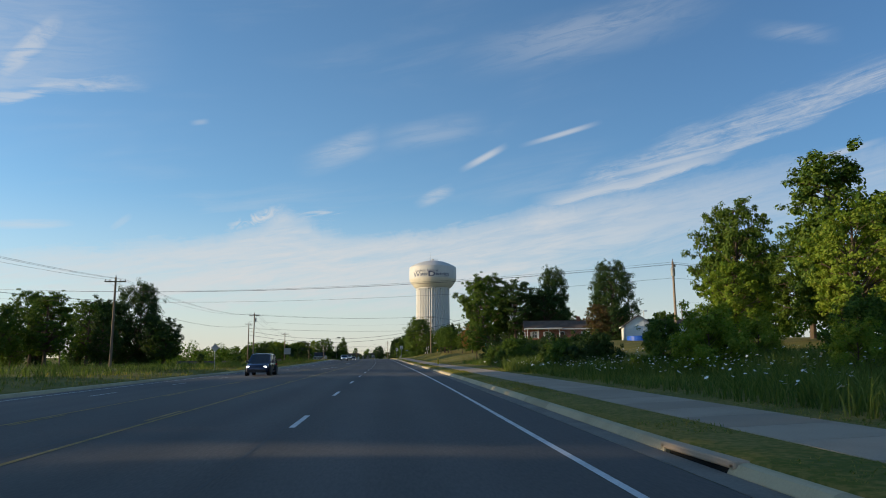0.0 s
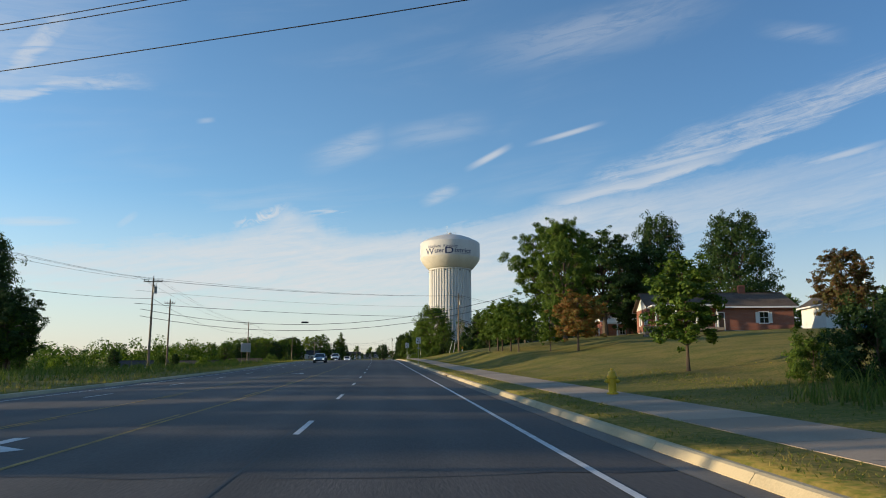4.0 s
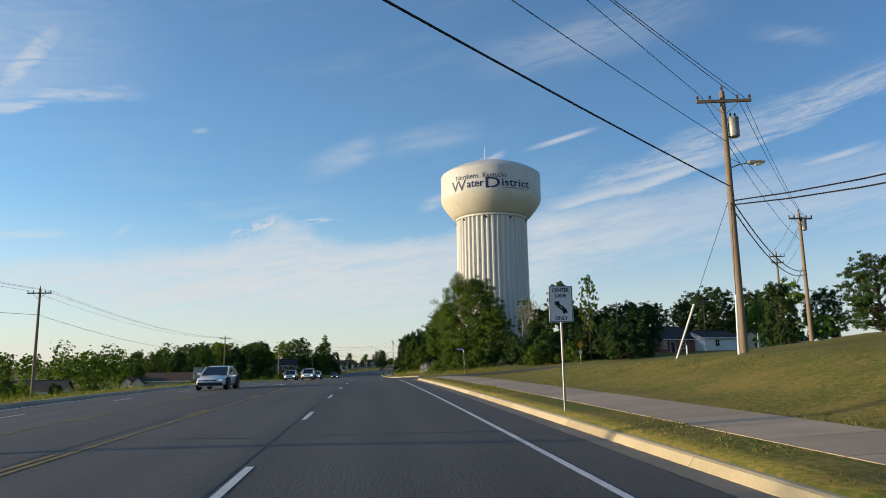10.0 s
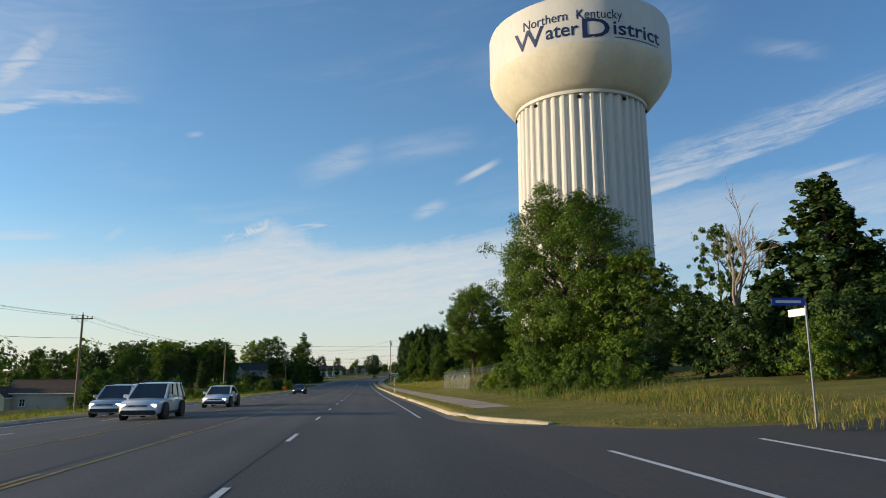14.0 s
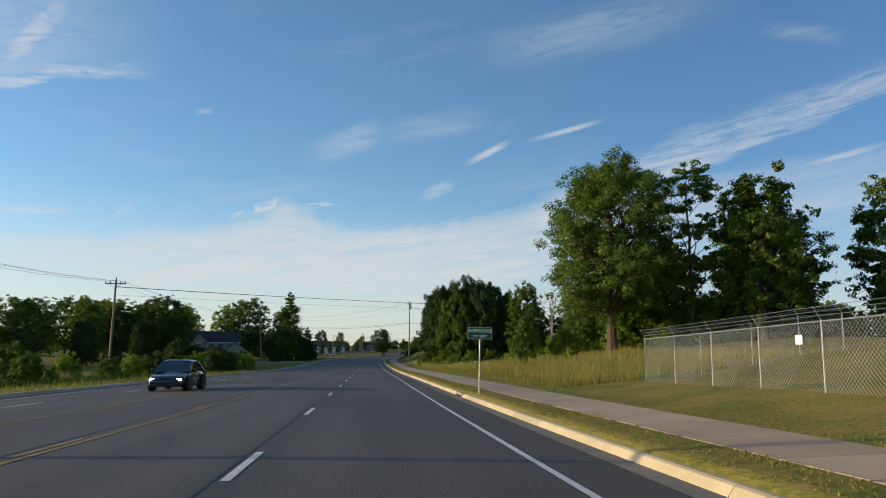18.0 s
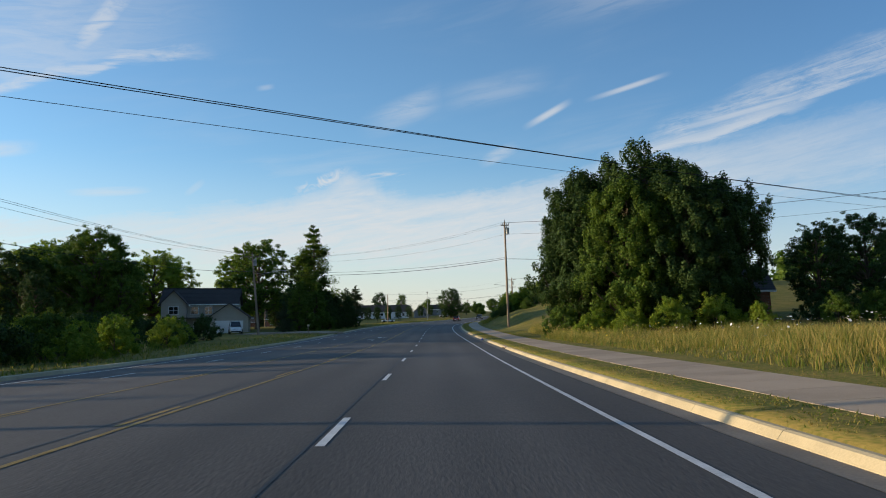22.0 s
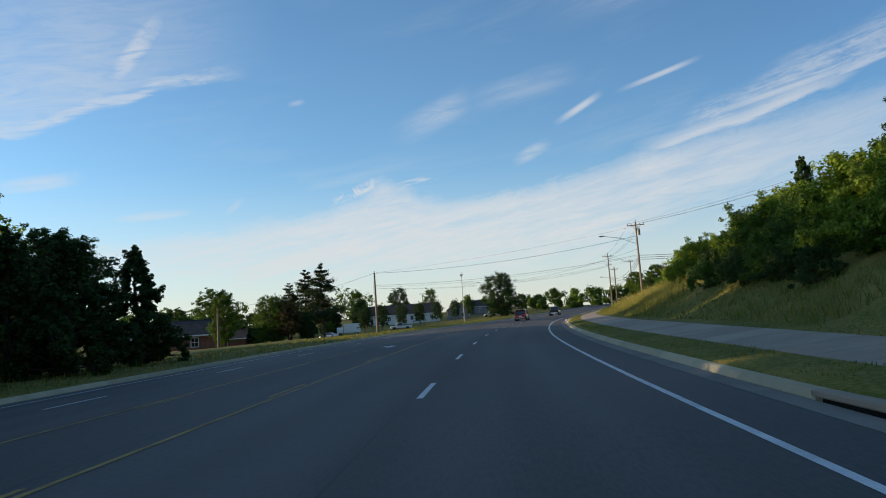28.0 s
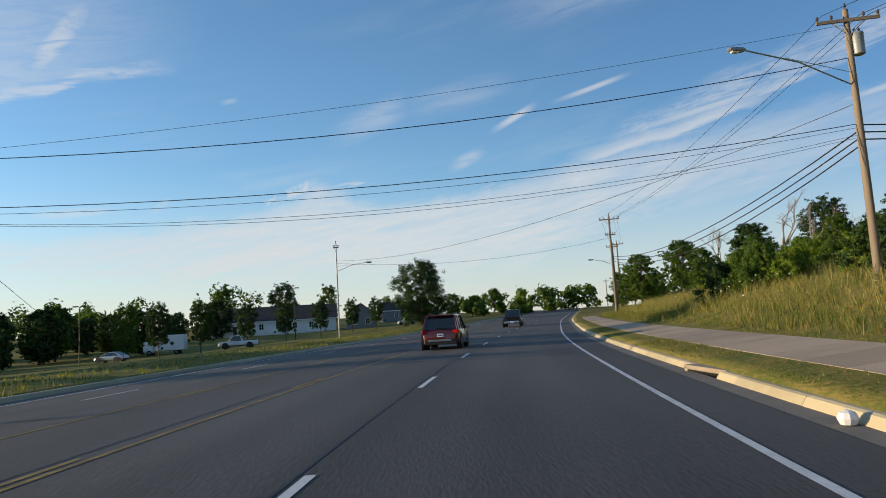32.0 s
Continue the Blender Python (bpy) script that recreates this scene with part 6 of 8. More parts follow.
FL, PER = 44, 8
mbt = MB()
rings = [(-3.0, 8.42), (1.0, 8.40), (zt(20), 8.32), (zt(36.4), 8.25)]
nn = FL * PER
vs, fs = [], []
prof = (0.0, 0.0, 0.0, -0.10, -0.30, -0.38, -0.30, -0.10)
for z, r in rings:
    for k in range(nn):
        a = 2 * math.pi * k / nn
        rr_ = r + prof[k % PER]
        vs.append((rr_ * math.cos(a), rr_ * math.sin(a), z))
for i in range(len(rings) - 1):
    for k in range(nn):
        fs.append((i * nn + k, i * nn + (k + 1) % nn, (i + 1) * nn + (k + 1) % nn, (i + 1) * nn + k))
mbt.add(vs, fs)
part("column", mbt, M["tower_white"], tower, "white fluted steel column", smooth=False)
part("collar", MB().revolve([(8.1, zt(36.0)), (8.42, zt(36.1)), (8.42, zt(36.7)), (8.1, zt(36.8))], 96), M["tower_white"], tower, smooth=True)
part("tank_cone", MB().revolve([(8.25, zt(36.4)), (9.2, zt(37.0)), (10.6, zt(38.7)), (11.45, zt(40.0)), (11.72, zt(40.9))], 96), M["tower_cone"], tower, "tan-shaded underside of the tank", smooth=True)
part("tank_wall", MB().revolve([(11.72, zt(40.9)), (11.75, zt(41.3)), (11.75, zt(46.5)), (11.62, zt(46.9))], 128), M["tower_white"], tower, smooth=True)
part("tank_roof", MB().revolve([(11.62, zt(46.9)), (10.6, zt(47.6)), (8.6, zt(48.6)), (5.5, zt(49.7)), (2.0, zt(50.4)), (0.3, zt(50.5))], 96), M["tower_white"], tower, smooth=True)
part("roof_vent", MB().revolve([(0.5, zt(50.3)), (0.5, zt(50.8)), (0.75, zt(50.9)), (0.6, zt(51.2)), (0.1, zt(51.3))], 16), M["tower_white"], tower, smooth=True)
part("antenna", MB().tube([(-1.2, 0, zt(50.3)), (-1.2, 0, zt(54.6))], 0.05, 6), M["galv"], tower, "thin whip antenna")
for a0 in range(0, 360, 30):
    a = radians(a0)
    p = Vector((2.4 * math.cos(a), 2.4 * math.sin(a), zt(50.2)))
    part("rail_post", MB().tube([p, p + Vector((0, 0, 1.0))], 0.035, 5), M["tower_white"], tower)
ringp = [Vector((2.4 * math.cos(a), 2.4 * math.sin(a), zt(51.2))) for a in np.linspace(0, 2 * math.pi, 25)]
part("hand_rail", MB().tube(ringp, 0.03, 5), M["tower_white"], tower)
for a0 in range(0, 360, 40):
    a = radians(a0 + 12)
    # no hole is cut: a black box stands in for its dark inside
    part("vent_hole", MB().box((8.32 * math.cos(a), 8.32 * math.sin(a), zt(35.6)), (0.3, 0.4, 0.35), Matrix.Rotation(a, 3, "Z"), 0.03), M["void"], tower)


def text_mesh(s, size, mat, extrude=0.0, bold=0.0):
    """Letters as a flat mesh, centred; x to the right, z up."""
    cu_ = bpy.data.curves.new("letters", "FONT")
    cu_.body, cu_.size, cu_.align_x, cu_.align_y, cu_.extrude, cu_.offset = s, size, "CENTER", "CENTER", extrude, bold
    cu_.resolution_u = 3
    ob = bpy.data.objects.new("letters", cu_)
    scene.collection.objects.link(ob)
    bpy.context.view_layer.update()
    ev = ob.evaluated_get(bpy.context.evaluated_depsgraph_get())
    me = bpy.data.meshes.new_from_object(ev)
    bpy.data.objects.remove(ob)
    bpy.data.curves.remove(cu_)
    co = np.zeros(len(me.vertices) * 3)
    me.vertices.foreach_get("co", co)
    co = co.reshape(-1, 3)
    co = np.stack([co[:, 0], -co[:, 2], co[:, 1]], 1)
    me.materials.clear()
    me.materials.append(mat)
    return me, co


def set_co(me, co):
    me.vertices.foreach_set("co", np.ascontiguousarray(co, dtype=np.float32).ravel())
    me.update()
    return me


# lettering wrapped round the tank; it faces the road behind the camera
FACE = radians(-90 - 14)


def wrap_text(s, size, a0, a1, z, bold=0.0):
    """Letters fitted between two angles (degrees) round the tank, standing on height z."""
    me, co = text_mesh(s, size, M["navy"], 0.01, bold)
    t = (co[:, 0] - co[:, 0].min()) / (co[:, 0].max() - co[:, 0].min())
    a = FACE + np.radians(a0 + (a1 - a0) * t)
    out = np.stack([(11.79 - co[:, 1]) * np.cos(a), (11.79 - co[:, 1]) * np.sin(a), zt(z) + co[:, 2] - co[:, 2].min()], 1)
    part("lettering", set_co(me, out), None, tower, "dark blue painted letters")


wrap_text("Northern", 1.7, -36, -8.6, 43.75)
wrap_text("Kentucky", 1.7, -3.4, 23, 43.35)
wrap_text("W", 3.5, -43, -22.5, 41.25, 0.03)
wrap_text("ater", 2.45, -21.5, -2.5, 41.75, 0.03)
wrap_text("D", 3.4, -0.5, 15.2, 41.35, 0.03)
wrap_text("istrict", 2.45, 17.2, 51.5, 41.75, 0.03)
mbu = MB()
for i in range(12):
    a0, a1 = FACE + (3.6 + i * 0.55) / 11.8, FACE + (4.15 + i * 0.55) / 11.8
    mbu.add([(11.80 * math.cos(a), 11.80 * math.sin(a), zt(z)) for a, z in ((a0, 41.38), (a1, 41.38), (a1, 41.48), (a0, 41.48))], [(0, 1, 2, 3)])
part("underline", mbu, M["navy"], tower)

# ---------------------------------------------------------------- signs
def sign_post(p, h, name, label, yaw=0.0):
    ob = thing(name, Matrix.Translation(p) @ pose(0, 0, 0, 0, 0, yaw), label, "road sign")
    part("post", MB().box((0, 0.03, h / 2 - 0.15), (0.06, 0.04, h + 0.3), b=0.012), M["galv"], ob, "grey steel post")
    return ob


def board(ob, w, h, z, mat, name="board"):
    return part(name, MB().box((0, 0, z), (w, 0.012, h), b=0.005), M[mat], ob)


def letters(ob, s, size, x, z, mat, squeeze=1.0, y=-0.0085, bold=0.004):
    me, co = text_mesh(s, size, M[mat], 0.001, bold)
    part("letters", set_co(me, co * [squeeze, 1, 1] + [x, y, z]), None, ob)


def rim_line(ob, w, h, z, mat, t=0.015, inset=0.025):
    for dx_, dz_, sx, sz in ((0, h / 2 - inset, w - 2 * inset, t), (0, -h / 2 + inset, w - 2 * inset, t), (w / 2 - inset, 0, t, h - 2 * inset), (-w / 2 + inset, 0, t, h - 2 * inset)):
        part("rim", MB().box((dx_, -0.0075, z + dz_), (sx, 0.003, sz)), M[mat], ob)


city = sign_post(on_land(2.55, 364.0), 2.7, "city_limit_sign", "green city limit sign with white letters on a thin steel post")
board(city, 1.08, 0.52, 2.58, "sign_green")
rim_line(city, 1.08, 0.52, 2.58, "sign_white", 0.012, 0.016)
letters(city, "INDEPENDENCE", 0.19, 0, 2.68, "sign_white", 0.74)
letters(city, "CITY LIMIT", 0.145, 0, 2.45, "sign_white", 0.84)
spd = sign_post(on_land(4.95, 163.6), 3.0, "speed_limit_sign", "white speed limit sign with black numerals on a steel post")
board(spd, 0.62, 0.77, 2.95, "sign_white")
rim_line(spd, 0.62, 0.77, 2.95, "sign_black", 0.014, 0.022)
letters(spd, "SPEED", 0.15, 0, 3.22, "sign_black", 0.95)
letters(spd, "LIMIT", 0.15, 0, 3.07, "sign_black", 0.95)
letters(spd, "45", 0.46, 0, 2.80, "sign_black", 0.95, bold=0.012)
clo = sign_post(on_land(4.8, 203.4), 2.75, "center_lane_sign", "white center lane turn sign with black arrows on a steel post")
board(clo, 0.62, 0.92, 2.65, "sign_white")
rim_line(clo, 0.62, 0.92, 2.65, "sign_black", 0.014, 0.022)
letters(clo, "CENTER", 0.13, 0, 3.0, "sign_black", 0.9)
letters(clo, "LANE", 0.13, 0, 2.86, "sign_black", 0.9)
letters(clo, "ONLY", 0.13, 0, 2.29, "sign_black", 0.9)
for f in (1, -1):
    shp = [(0.02, -0.16), (0.02, -0.02), (-0.10, 0.07), (-0.15, 0.02), (-0.19, 0.14), (-0.06, 0.15), (-0.09, 0.11), (0.075, 0.0), (0.075, -0.16)]
    part("arrow", MB().add([(x * f + 0.02 * f, -0.0085, 2.57 + z * f) for x, z in shp], [(0, 1, 7, 8), (1, 2, 6, 7), (3, 4, 5), (2, 3, 5, 6)]), M["sign_black"], clo)
stn = sign_post(on_land(11.0, 268.2 + 9.5), 3.2, "street_sign", "blue street name sign with white bars on a rusty steel post")
part("blade", MB().box((-0.5, 0, 3.2), (0.95, 0.012, 0.2), b=0.004), M["sign_blue"], stn, "blue name blade")
part("blade", MB().box((0.02, 0.45, 2.95), (0.012, 0.85, 0.2), b=0.004), M["sign_white"], stn, "name blade seen edge on")
part("name_bar", MB().box((-0.5, -0.008, 3.2), (0.72, 0.003, 0.07)), M["sign_white"], stn)
wrn = sign_post(on_land(21.1, 258.3), 2.6, "warning_sign", "orange-yellow diamond warning sign beside the side street", 34)
part("diamond", MB().box((0, 0, 2.5), (0.6, 0.012, 0.6), Matrix.Rotation(radians(45), 3, "Y"), 0.004), M["sign_yellow"], wrn)
part("plate", MB().box((0, 0, 1.75), (0.42, 0.012, 0.42), b=0.004), M["sign_white"], wrn)
stp = sign_post(on_land(45, 266), 2.3, "stop_sign", "back of an octagonal stop sign on a post", 70)
part("octagon", MB().prism([(0.38 * math.cos(radians(22.5 + 45 * i)), 2.2 + 0.38 * math.sin(radians(22.5 + 45 * i))) for i in range(8)], Matrix.Translation((0, -0.01, 0)), 0.01), M["galv"], stp)
for x_, y_, w_, h_, z_, nm in ((-31, 238, 2.2, 2.0, 4.2, "billboard"), (-20.5, 268, 0.95, 1.3, 1.3, "billboard")):
    b_ = thing("notice_board", Matrix.Translation(on_land(x_, y_)), "grey back of a notice board on posts", "notice board")
    part("panel", MB().box((0, 0, z_), (w_, 0.08, h_), b=0.02), M["grey_metal"], b_)
    for s in (-1, 1):
        part("post", MB().box((s * w_ * 0.4, 0.08, z_ / 2 - 0.2), (0.1, 0.1, z_ + 0.4 + h_ * 0.5), b=0.01), M["pole_wood"], b_)
dia = sign_post(on_land(-19.5, 85), 2.4, "warning_sign", "grey back of a diamond warning sign on a post")
part("diamond", MB().box((0, 0, 2.4), (0.7, 0.012, 0.7), Matrix.Rotation(radians(45), 3, "Y"), 0.004), M["galv"], dia)
for x_, y_ in ((-17.3, 338), (-17.2, 395)):
    o_ = thing("work_sign", Matrix.Translation(on_land(x_, y_)), "small orange work sign on the verge", "road sign", "orange work signs")
    part("panel", MB().box((0, 0, 0.75), (0.75, 0.02, 0.55), b=0.006), M["orange"], o_)
    part("leg", MB().box((0, 0.03, 0.2), (0.06, 0.04, 0.7)), M["galv"], o_)
chs = thing("church_sign", Matrix.Translation(on_land(34.4, 218)) @ pose(0, 0, 0, 0, 0, -8), "dark green brick-based church sign with white letters on a lawn", "sign")
part("base", MB().box((0, 0, 0.1), (3.4, 0.5, 0.6), b=0.04), M["mortar"], chs)
part("panel", MB().box((0, 0, 0.92), (3.1, 0.3, 1.04), b=0.04), M["sign_green"], chs)
part("border", MB().box((0, -0.02, 1.47), (3.25, 0.36, 0.08), b=0.02), M["sign_white"], chs)
letters(chs, "FIRST", 0.55, 0, 1.16, "sign_white", 1.0, -0.155)
letters(chs, "BAPTIST CHURCH", 0.38, 0, 0.70, "sign_white", 0.8, -0.155)
yd = thing("yard_sign", Matrix.Translation(on_land(31.5, 78)), "small white yard sign with bars of writing", "sign")
part("panel", MB().box((0, 0, 1.3), (0.6, 0.02, 0.75), b=0.006), M["sign_white"], yd)
for z_ in (1.2, 1.32, 1.45):
    part("text_bar", MB().box((0, -0.013, z_), (0.42, 0.004, 0.05)), M["bar_ink"], yd)
for s in (-1, 1):
    part("leg", MB().tube([(s * 0.22, 0, -0.1), (s * 0.22, 0, 1.0)], 0.012, 5), M["galv"], yd)
sgp = thing("sign_post", Matrix.Translation(on_land(61.2, 157.2)), "tall thin steel sign post near the garage", "post")
part("post", MB().tube([(0, 0, -0.2), (0, 0, 6.8)], 0.08, 8), M["galv"], sgp)
part("cap", MB().box((0.4, 0, 6.7), (0.9, 0.06, 0.25), b=0.02), M["sign_white"], sgp)
# marker posts and hydrant
hy = thing("fire_hydrant", Matrix.Translation(on_land(8.0, 96.8)), "yellow cast-iron fire hydrant on the verge", "fire hydrant")
part("barrel", MB().revolve([(0.19, -0.1), (0.19, 0.05), (0.13, 0.07), (0.125, 0.5), (0.17, 0.52), (0.17, 0.57), (0.14, 0.6), (0.11, 0.72), (0.04, 0.76), (0.04, 0.82)], 16), M["hydrant_yellow"], hy, smooth=True)
for s in (-1, 1):
    part("hose_cap", MB().revolve([(0.07, 0.1), (0.075, 0.2), (0.03, 0.22), (0.03, 0.25)], 10, (0, 0, 0.42), "x") if s > 0 else MB().revolve([(0.07, -0.1), (0.075, -0.2), (0.03, -0.22), (0.03, -0.25)], 10, (0, 0, 0.42), "x"), M["hydrant_yellow"], hy)
for x_, y_ in ((19.5, 99), (20.5, 99.5)):
    mk = part("marker_post", MB().revolve([(0.09, -0.1), (0.09, 1.05), (0.05, 1.15)], 10), M["sign_red"], at=Matrix.Translation(on_land(x_, y_)))
    tagged(mk, "short reddish marker post at a driveway", "marker post", "driveway marker posts")
for x_, y_, mt in ((33, 259, "sign_white"),):
    mk = part("marker_post", MB().revolve([(0.08, -0.1), (0.08, 1.3), (0.05, 1.36)], 10), M[mt], at=Matrix.Translation(on_land(x_, y_)))
    tagged(mk, "slim pipeline marker post by the side street", "marker post")

# ---------------------------------------------------------------- chain-link fence by the tower
fence = thing("chain_link_fence", Matrix(), "galvanised chain-link fence with barbed wire on outriggers", "fence")
corner_pts = [(16.6, 346.4), (9.9, 336), (9.9, 364), (22, 368)]
for (x0, y0), (x1, y1) in zip(corner_pts, corner_pts[1:]):
    ln = math.hypot(x1 - x0, y1 - y0)
    n = max(2, round(ln / 3.0))
    P_ = [on_land(x0 + (x1 - x0) * i / n, y0 + (y1 - y0) * i / n) for i in range(n + 1)]
    for i, p in enumerate(P_):
        part("post", MB().tube([p + Vector((0, 0, -0.1)), p + Vector((0, 0, 1.95))], 0.032 if i in (0, n) else 0.024, 8), M["grey_metal"], fence)
        part("outrigger", MB().tube([p + Vector((0, 0, 1.93)), p + Vector((-0.22, 0, 2.28))], 0.012, 5), M["grey_metal"], fence)
    part("top_rail", MB().tube([p + Vector((0, 0, 1.9)) for p in P_], 0.018, 6), M["grey_metal"], fence)
    for k in range(3):
        part("barbed_wire", MB().tube([p + Vector((-0.07 - 0.07 * k, 0, 2.04 + 0.11 * k)) for p in P_], 0.008, 4), M["galv"], fence)
    mb = MB()
    u = (Vector((x1, y1, 0)) - Vector((x0, y0, 0))).normalized()
    for p, q in zip(P_, P_[1:]):
        d, H_ = (q - p), 1.86
        Lh = math.hypot(d.x, d.y)
        nd = int((Lh + H_) / 0.14)
        for k in range(nd):
            for sgn in (1, -1):
                s0 = k * 0.14 - (H_ if sgn > 0 else 0)
                a, b, za, zb = s0, s0 + H_, 0.04, 0.04 + H_
                if sgn < 0:
                    za, zb = zb, za
                lo, hi = max(a, 0), min(b, Lh)
                if hi - lo < 0.03:
                    continue
                f0, f1 = (lo - a) / H_, (hi - a) / H_
                A = p + d * (lo / Lh) + Vector((0, 0, za + (zb - za) * f0))
                B = p + d * (hi / Lh) + Vector((0, 0, za + (zb - za) * f1))
                e = Vector((0, 0, 0.006))
                mb.add([A - e, B - e, B + e, A + e], [(0, 1, 2, 3)])
    ob = part("wire_mesh", mb, M["mesh_wire"], fence)
for y_ in (340.5, 352.5):
    p = on_land(9.84, y_, 1.45)
    part("notice", MB().box(p, (0.02, 0.32, 0.26), b=0.004), M["sign_white"], fence, "small white notice")

# ---------------------------------------------------------------- houses
def window(ob, m, w, h, name="window", shutters=None):
    """m: the centre of the opening on the wall, local x along the wall, y outward."""
    win = part(name, MB().box(m @ Vector((0, 0.02, 0)), (w, 0.04, h), m.to_3x3()), M["win_glass"], ob)
    R = m.to_3x3()
    part("frame", MB().box(m @ Vector((0, 0.03, h / 2 + 0.05)), (w + 0.2, 0.10, 0.10), R).box(m @ Vector((0, 0.05, -h / 2 - 0.05)), (w + 0.24, 0.14, 0.10), R)
         .box(m @ Vector((-w / 2 - 0.05, 0.03, 0)), (0.10, 0.10, h), R).box(m @ Vector((w / 2 + 0.05, 0.03, 0)), (0.10, 0.10, h), R)
         .box(m @ Vector((0, 0.04, 0)), (0.05, 0.05, h), R).box(m @ Vector((0, 0.04, 0)), (w, 0.05, 0.05), R), M["trim"], win)
    if shutters:
        for s in (-1, 1):
            part("shutter", MB().box(m @ Vector((s * (w / 2 + 0.3), 0.03, 0)), (0.36, 0.05, h), R, 0.01), M[shutters], win)
    return win


def siding_wall(ob, m, w, h, mat, lap=0.2):
    """A wall of overlapping boards; m at the foot of its middle, local y outward."""
    n = int(h / lap)
    edge = [(0.0, h), (0.0, 0.0)]
    for i in range(n + 1):
        hh = min(lap, h - i * lap)
        if hh > 0.02:
            edge += [(0.03, i * lap), (0.008, i * lap + hh)]
    k = len(edge)
    mb = MB().add([m @ Vector((x, yv, zz)) for x in (-w / 2, w / 2) for yv, zz in edge], [tuple(range(k)), tuple(range(2 * k - 1, k - 1, -1))] + [(i, i + k, (i + 1) % k + k, (i + 1) % k) for i in range(k)])
    return part("wall", mb, M[mat], ob)


def brick_wall(ob, m, w, h, mat="brick"):
    """A brick wall with raised courses over mortar."""
    part("wall", MB().box(m @ Vector((0, -0.1, h / 2)), (w, 0.18, h), m.to_3x3()), M["mortar"], ob)
    mb = MB()
    rows, bl = int(h / 0.15), 0.42
    R = m.to_3x3()
    for r in range(rows):
        x = -w / 2 + (0.5 * bl if r % 2 else 0)
        if r % 2:
            mb.box(m @ Vector((-w / 2 + bl * 0.24, -0.005, r * 0.15 + 0.075)), (bl * 0.48, 0.03, 0.135), R)
        while x < w / 2 - 0.05:
            L = min(bl, w / 2 - x)
            mb.box(m @ Vector((x + L / 2, -0.005, r * 0.15 + 0.075)), (L - 0.015, 0.03, 0.135), R)
            x += bl
    ob2 = part("brick_face", mb, M[mat], ob, "red-brown brick courses")
    ob2["kind"] = "stuff"


def gable_roof(ob, m, w, d, z, rise, over=0.5, mat="shingle", thick=0.16):
    """Ridge along local x; w along x, d along y; two pitched slabs with shingle courses."""
    for s in (1, -1):
        n = 12
        line = [(1.0, 0.0), (0.0, 0.0)]
        for i in range(n):
            line += [(i / n, thick), ((i + 1) / n, thick - 0.03)]
        k = len(line)
        vs = [m @ Vector((x, s * (d / 2 + over) * (1 - t), z + rise * t - (over / (d / 2)) * rise * (1 - t) + u)) for x in (-w / 2 - over, w / 2 + over) for t, u in line]
        part("roof", MB().add(vs, [tuple(range(k)), tuple(range(2 * k - 1, k - 1, -1))] + [(i, i + k, (i + 1) % k + k, (i + 1) % k) for i in range(k)]), M[mat], ob)
    part("ridge", MB().box(m @ Vector((0, 0, z + rise + thick)), (w + 2 * over, 0.3, 0.06), m.to_3x3(), 0.02), M[mat], ob)
    for s in (-1, 1):
        part("fascia", MB().box(m @ Vector((0, s * (d / 2 + over + 0.02), z - over / (d / 2) * rise + 0.06)), (w + 2 * over, 0.05, 0.2), m.to_3x3()), M["trim"], ob)


def gable_end(ob, m, d, z, rise, x, mat):
    a = [m @ Vector((x, -d / 2, z)), m @ Vector((x, d / 2, z)), m @ Vector((x, 0, z + rise))]
    b = [m @ Vector((x - 0.15 * (1 if x > 0 else -1), -d / 2, z)), m @ Vector((x - 0.15 * (1 if x > 0 else -1), d / 2, z)), m @ Vector((x - 0.15 * (1 if x > 0 else -1), 0, z + rise))]
    part("gable", MB().add(a + b, [(0, 1, 2), (5, 4, 3), (0, 3, 4, 1), (1, 4, 5, 2), (2, 5, 3, 0)]), M[mat], ob)


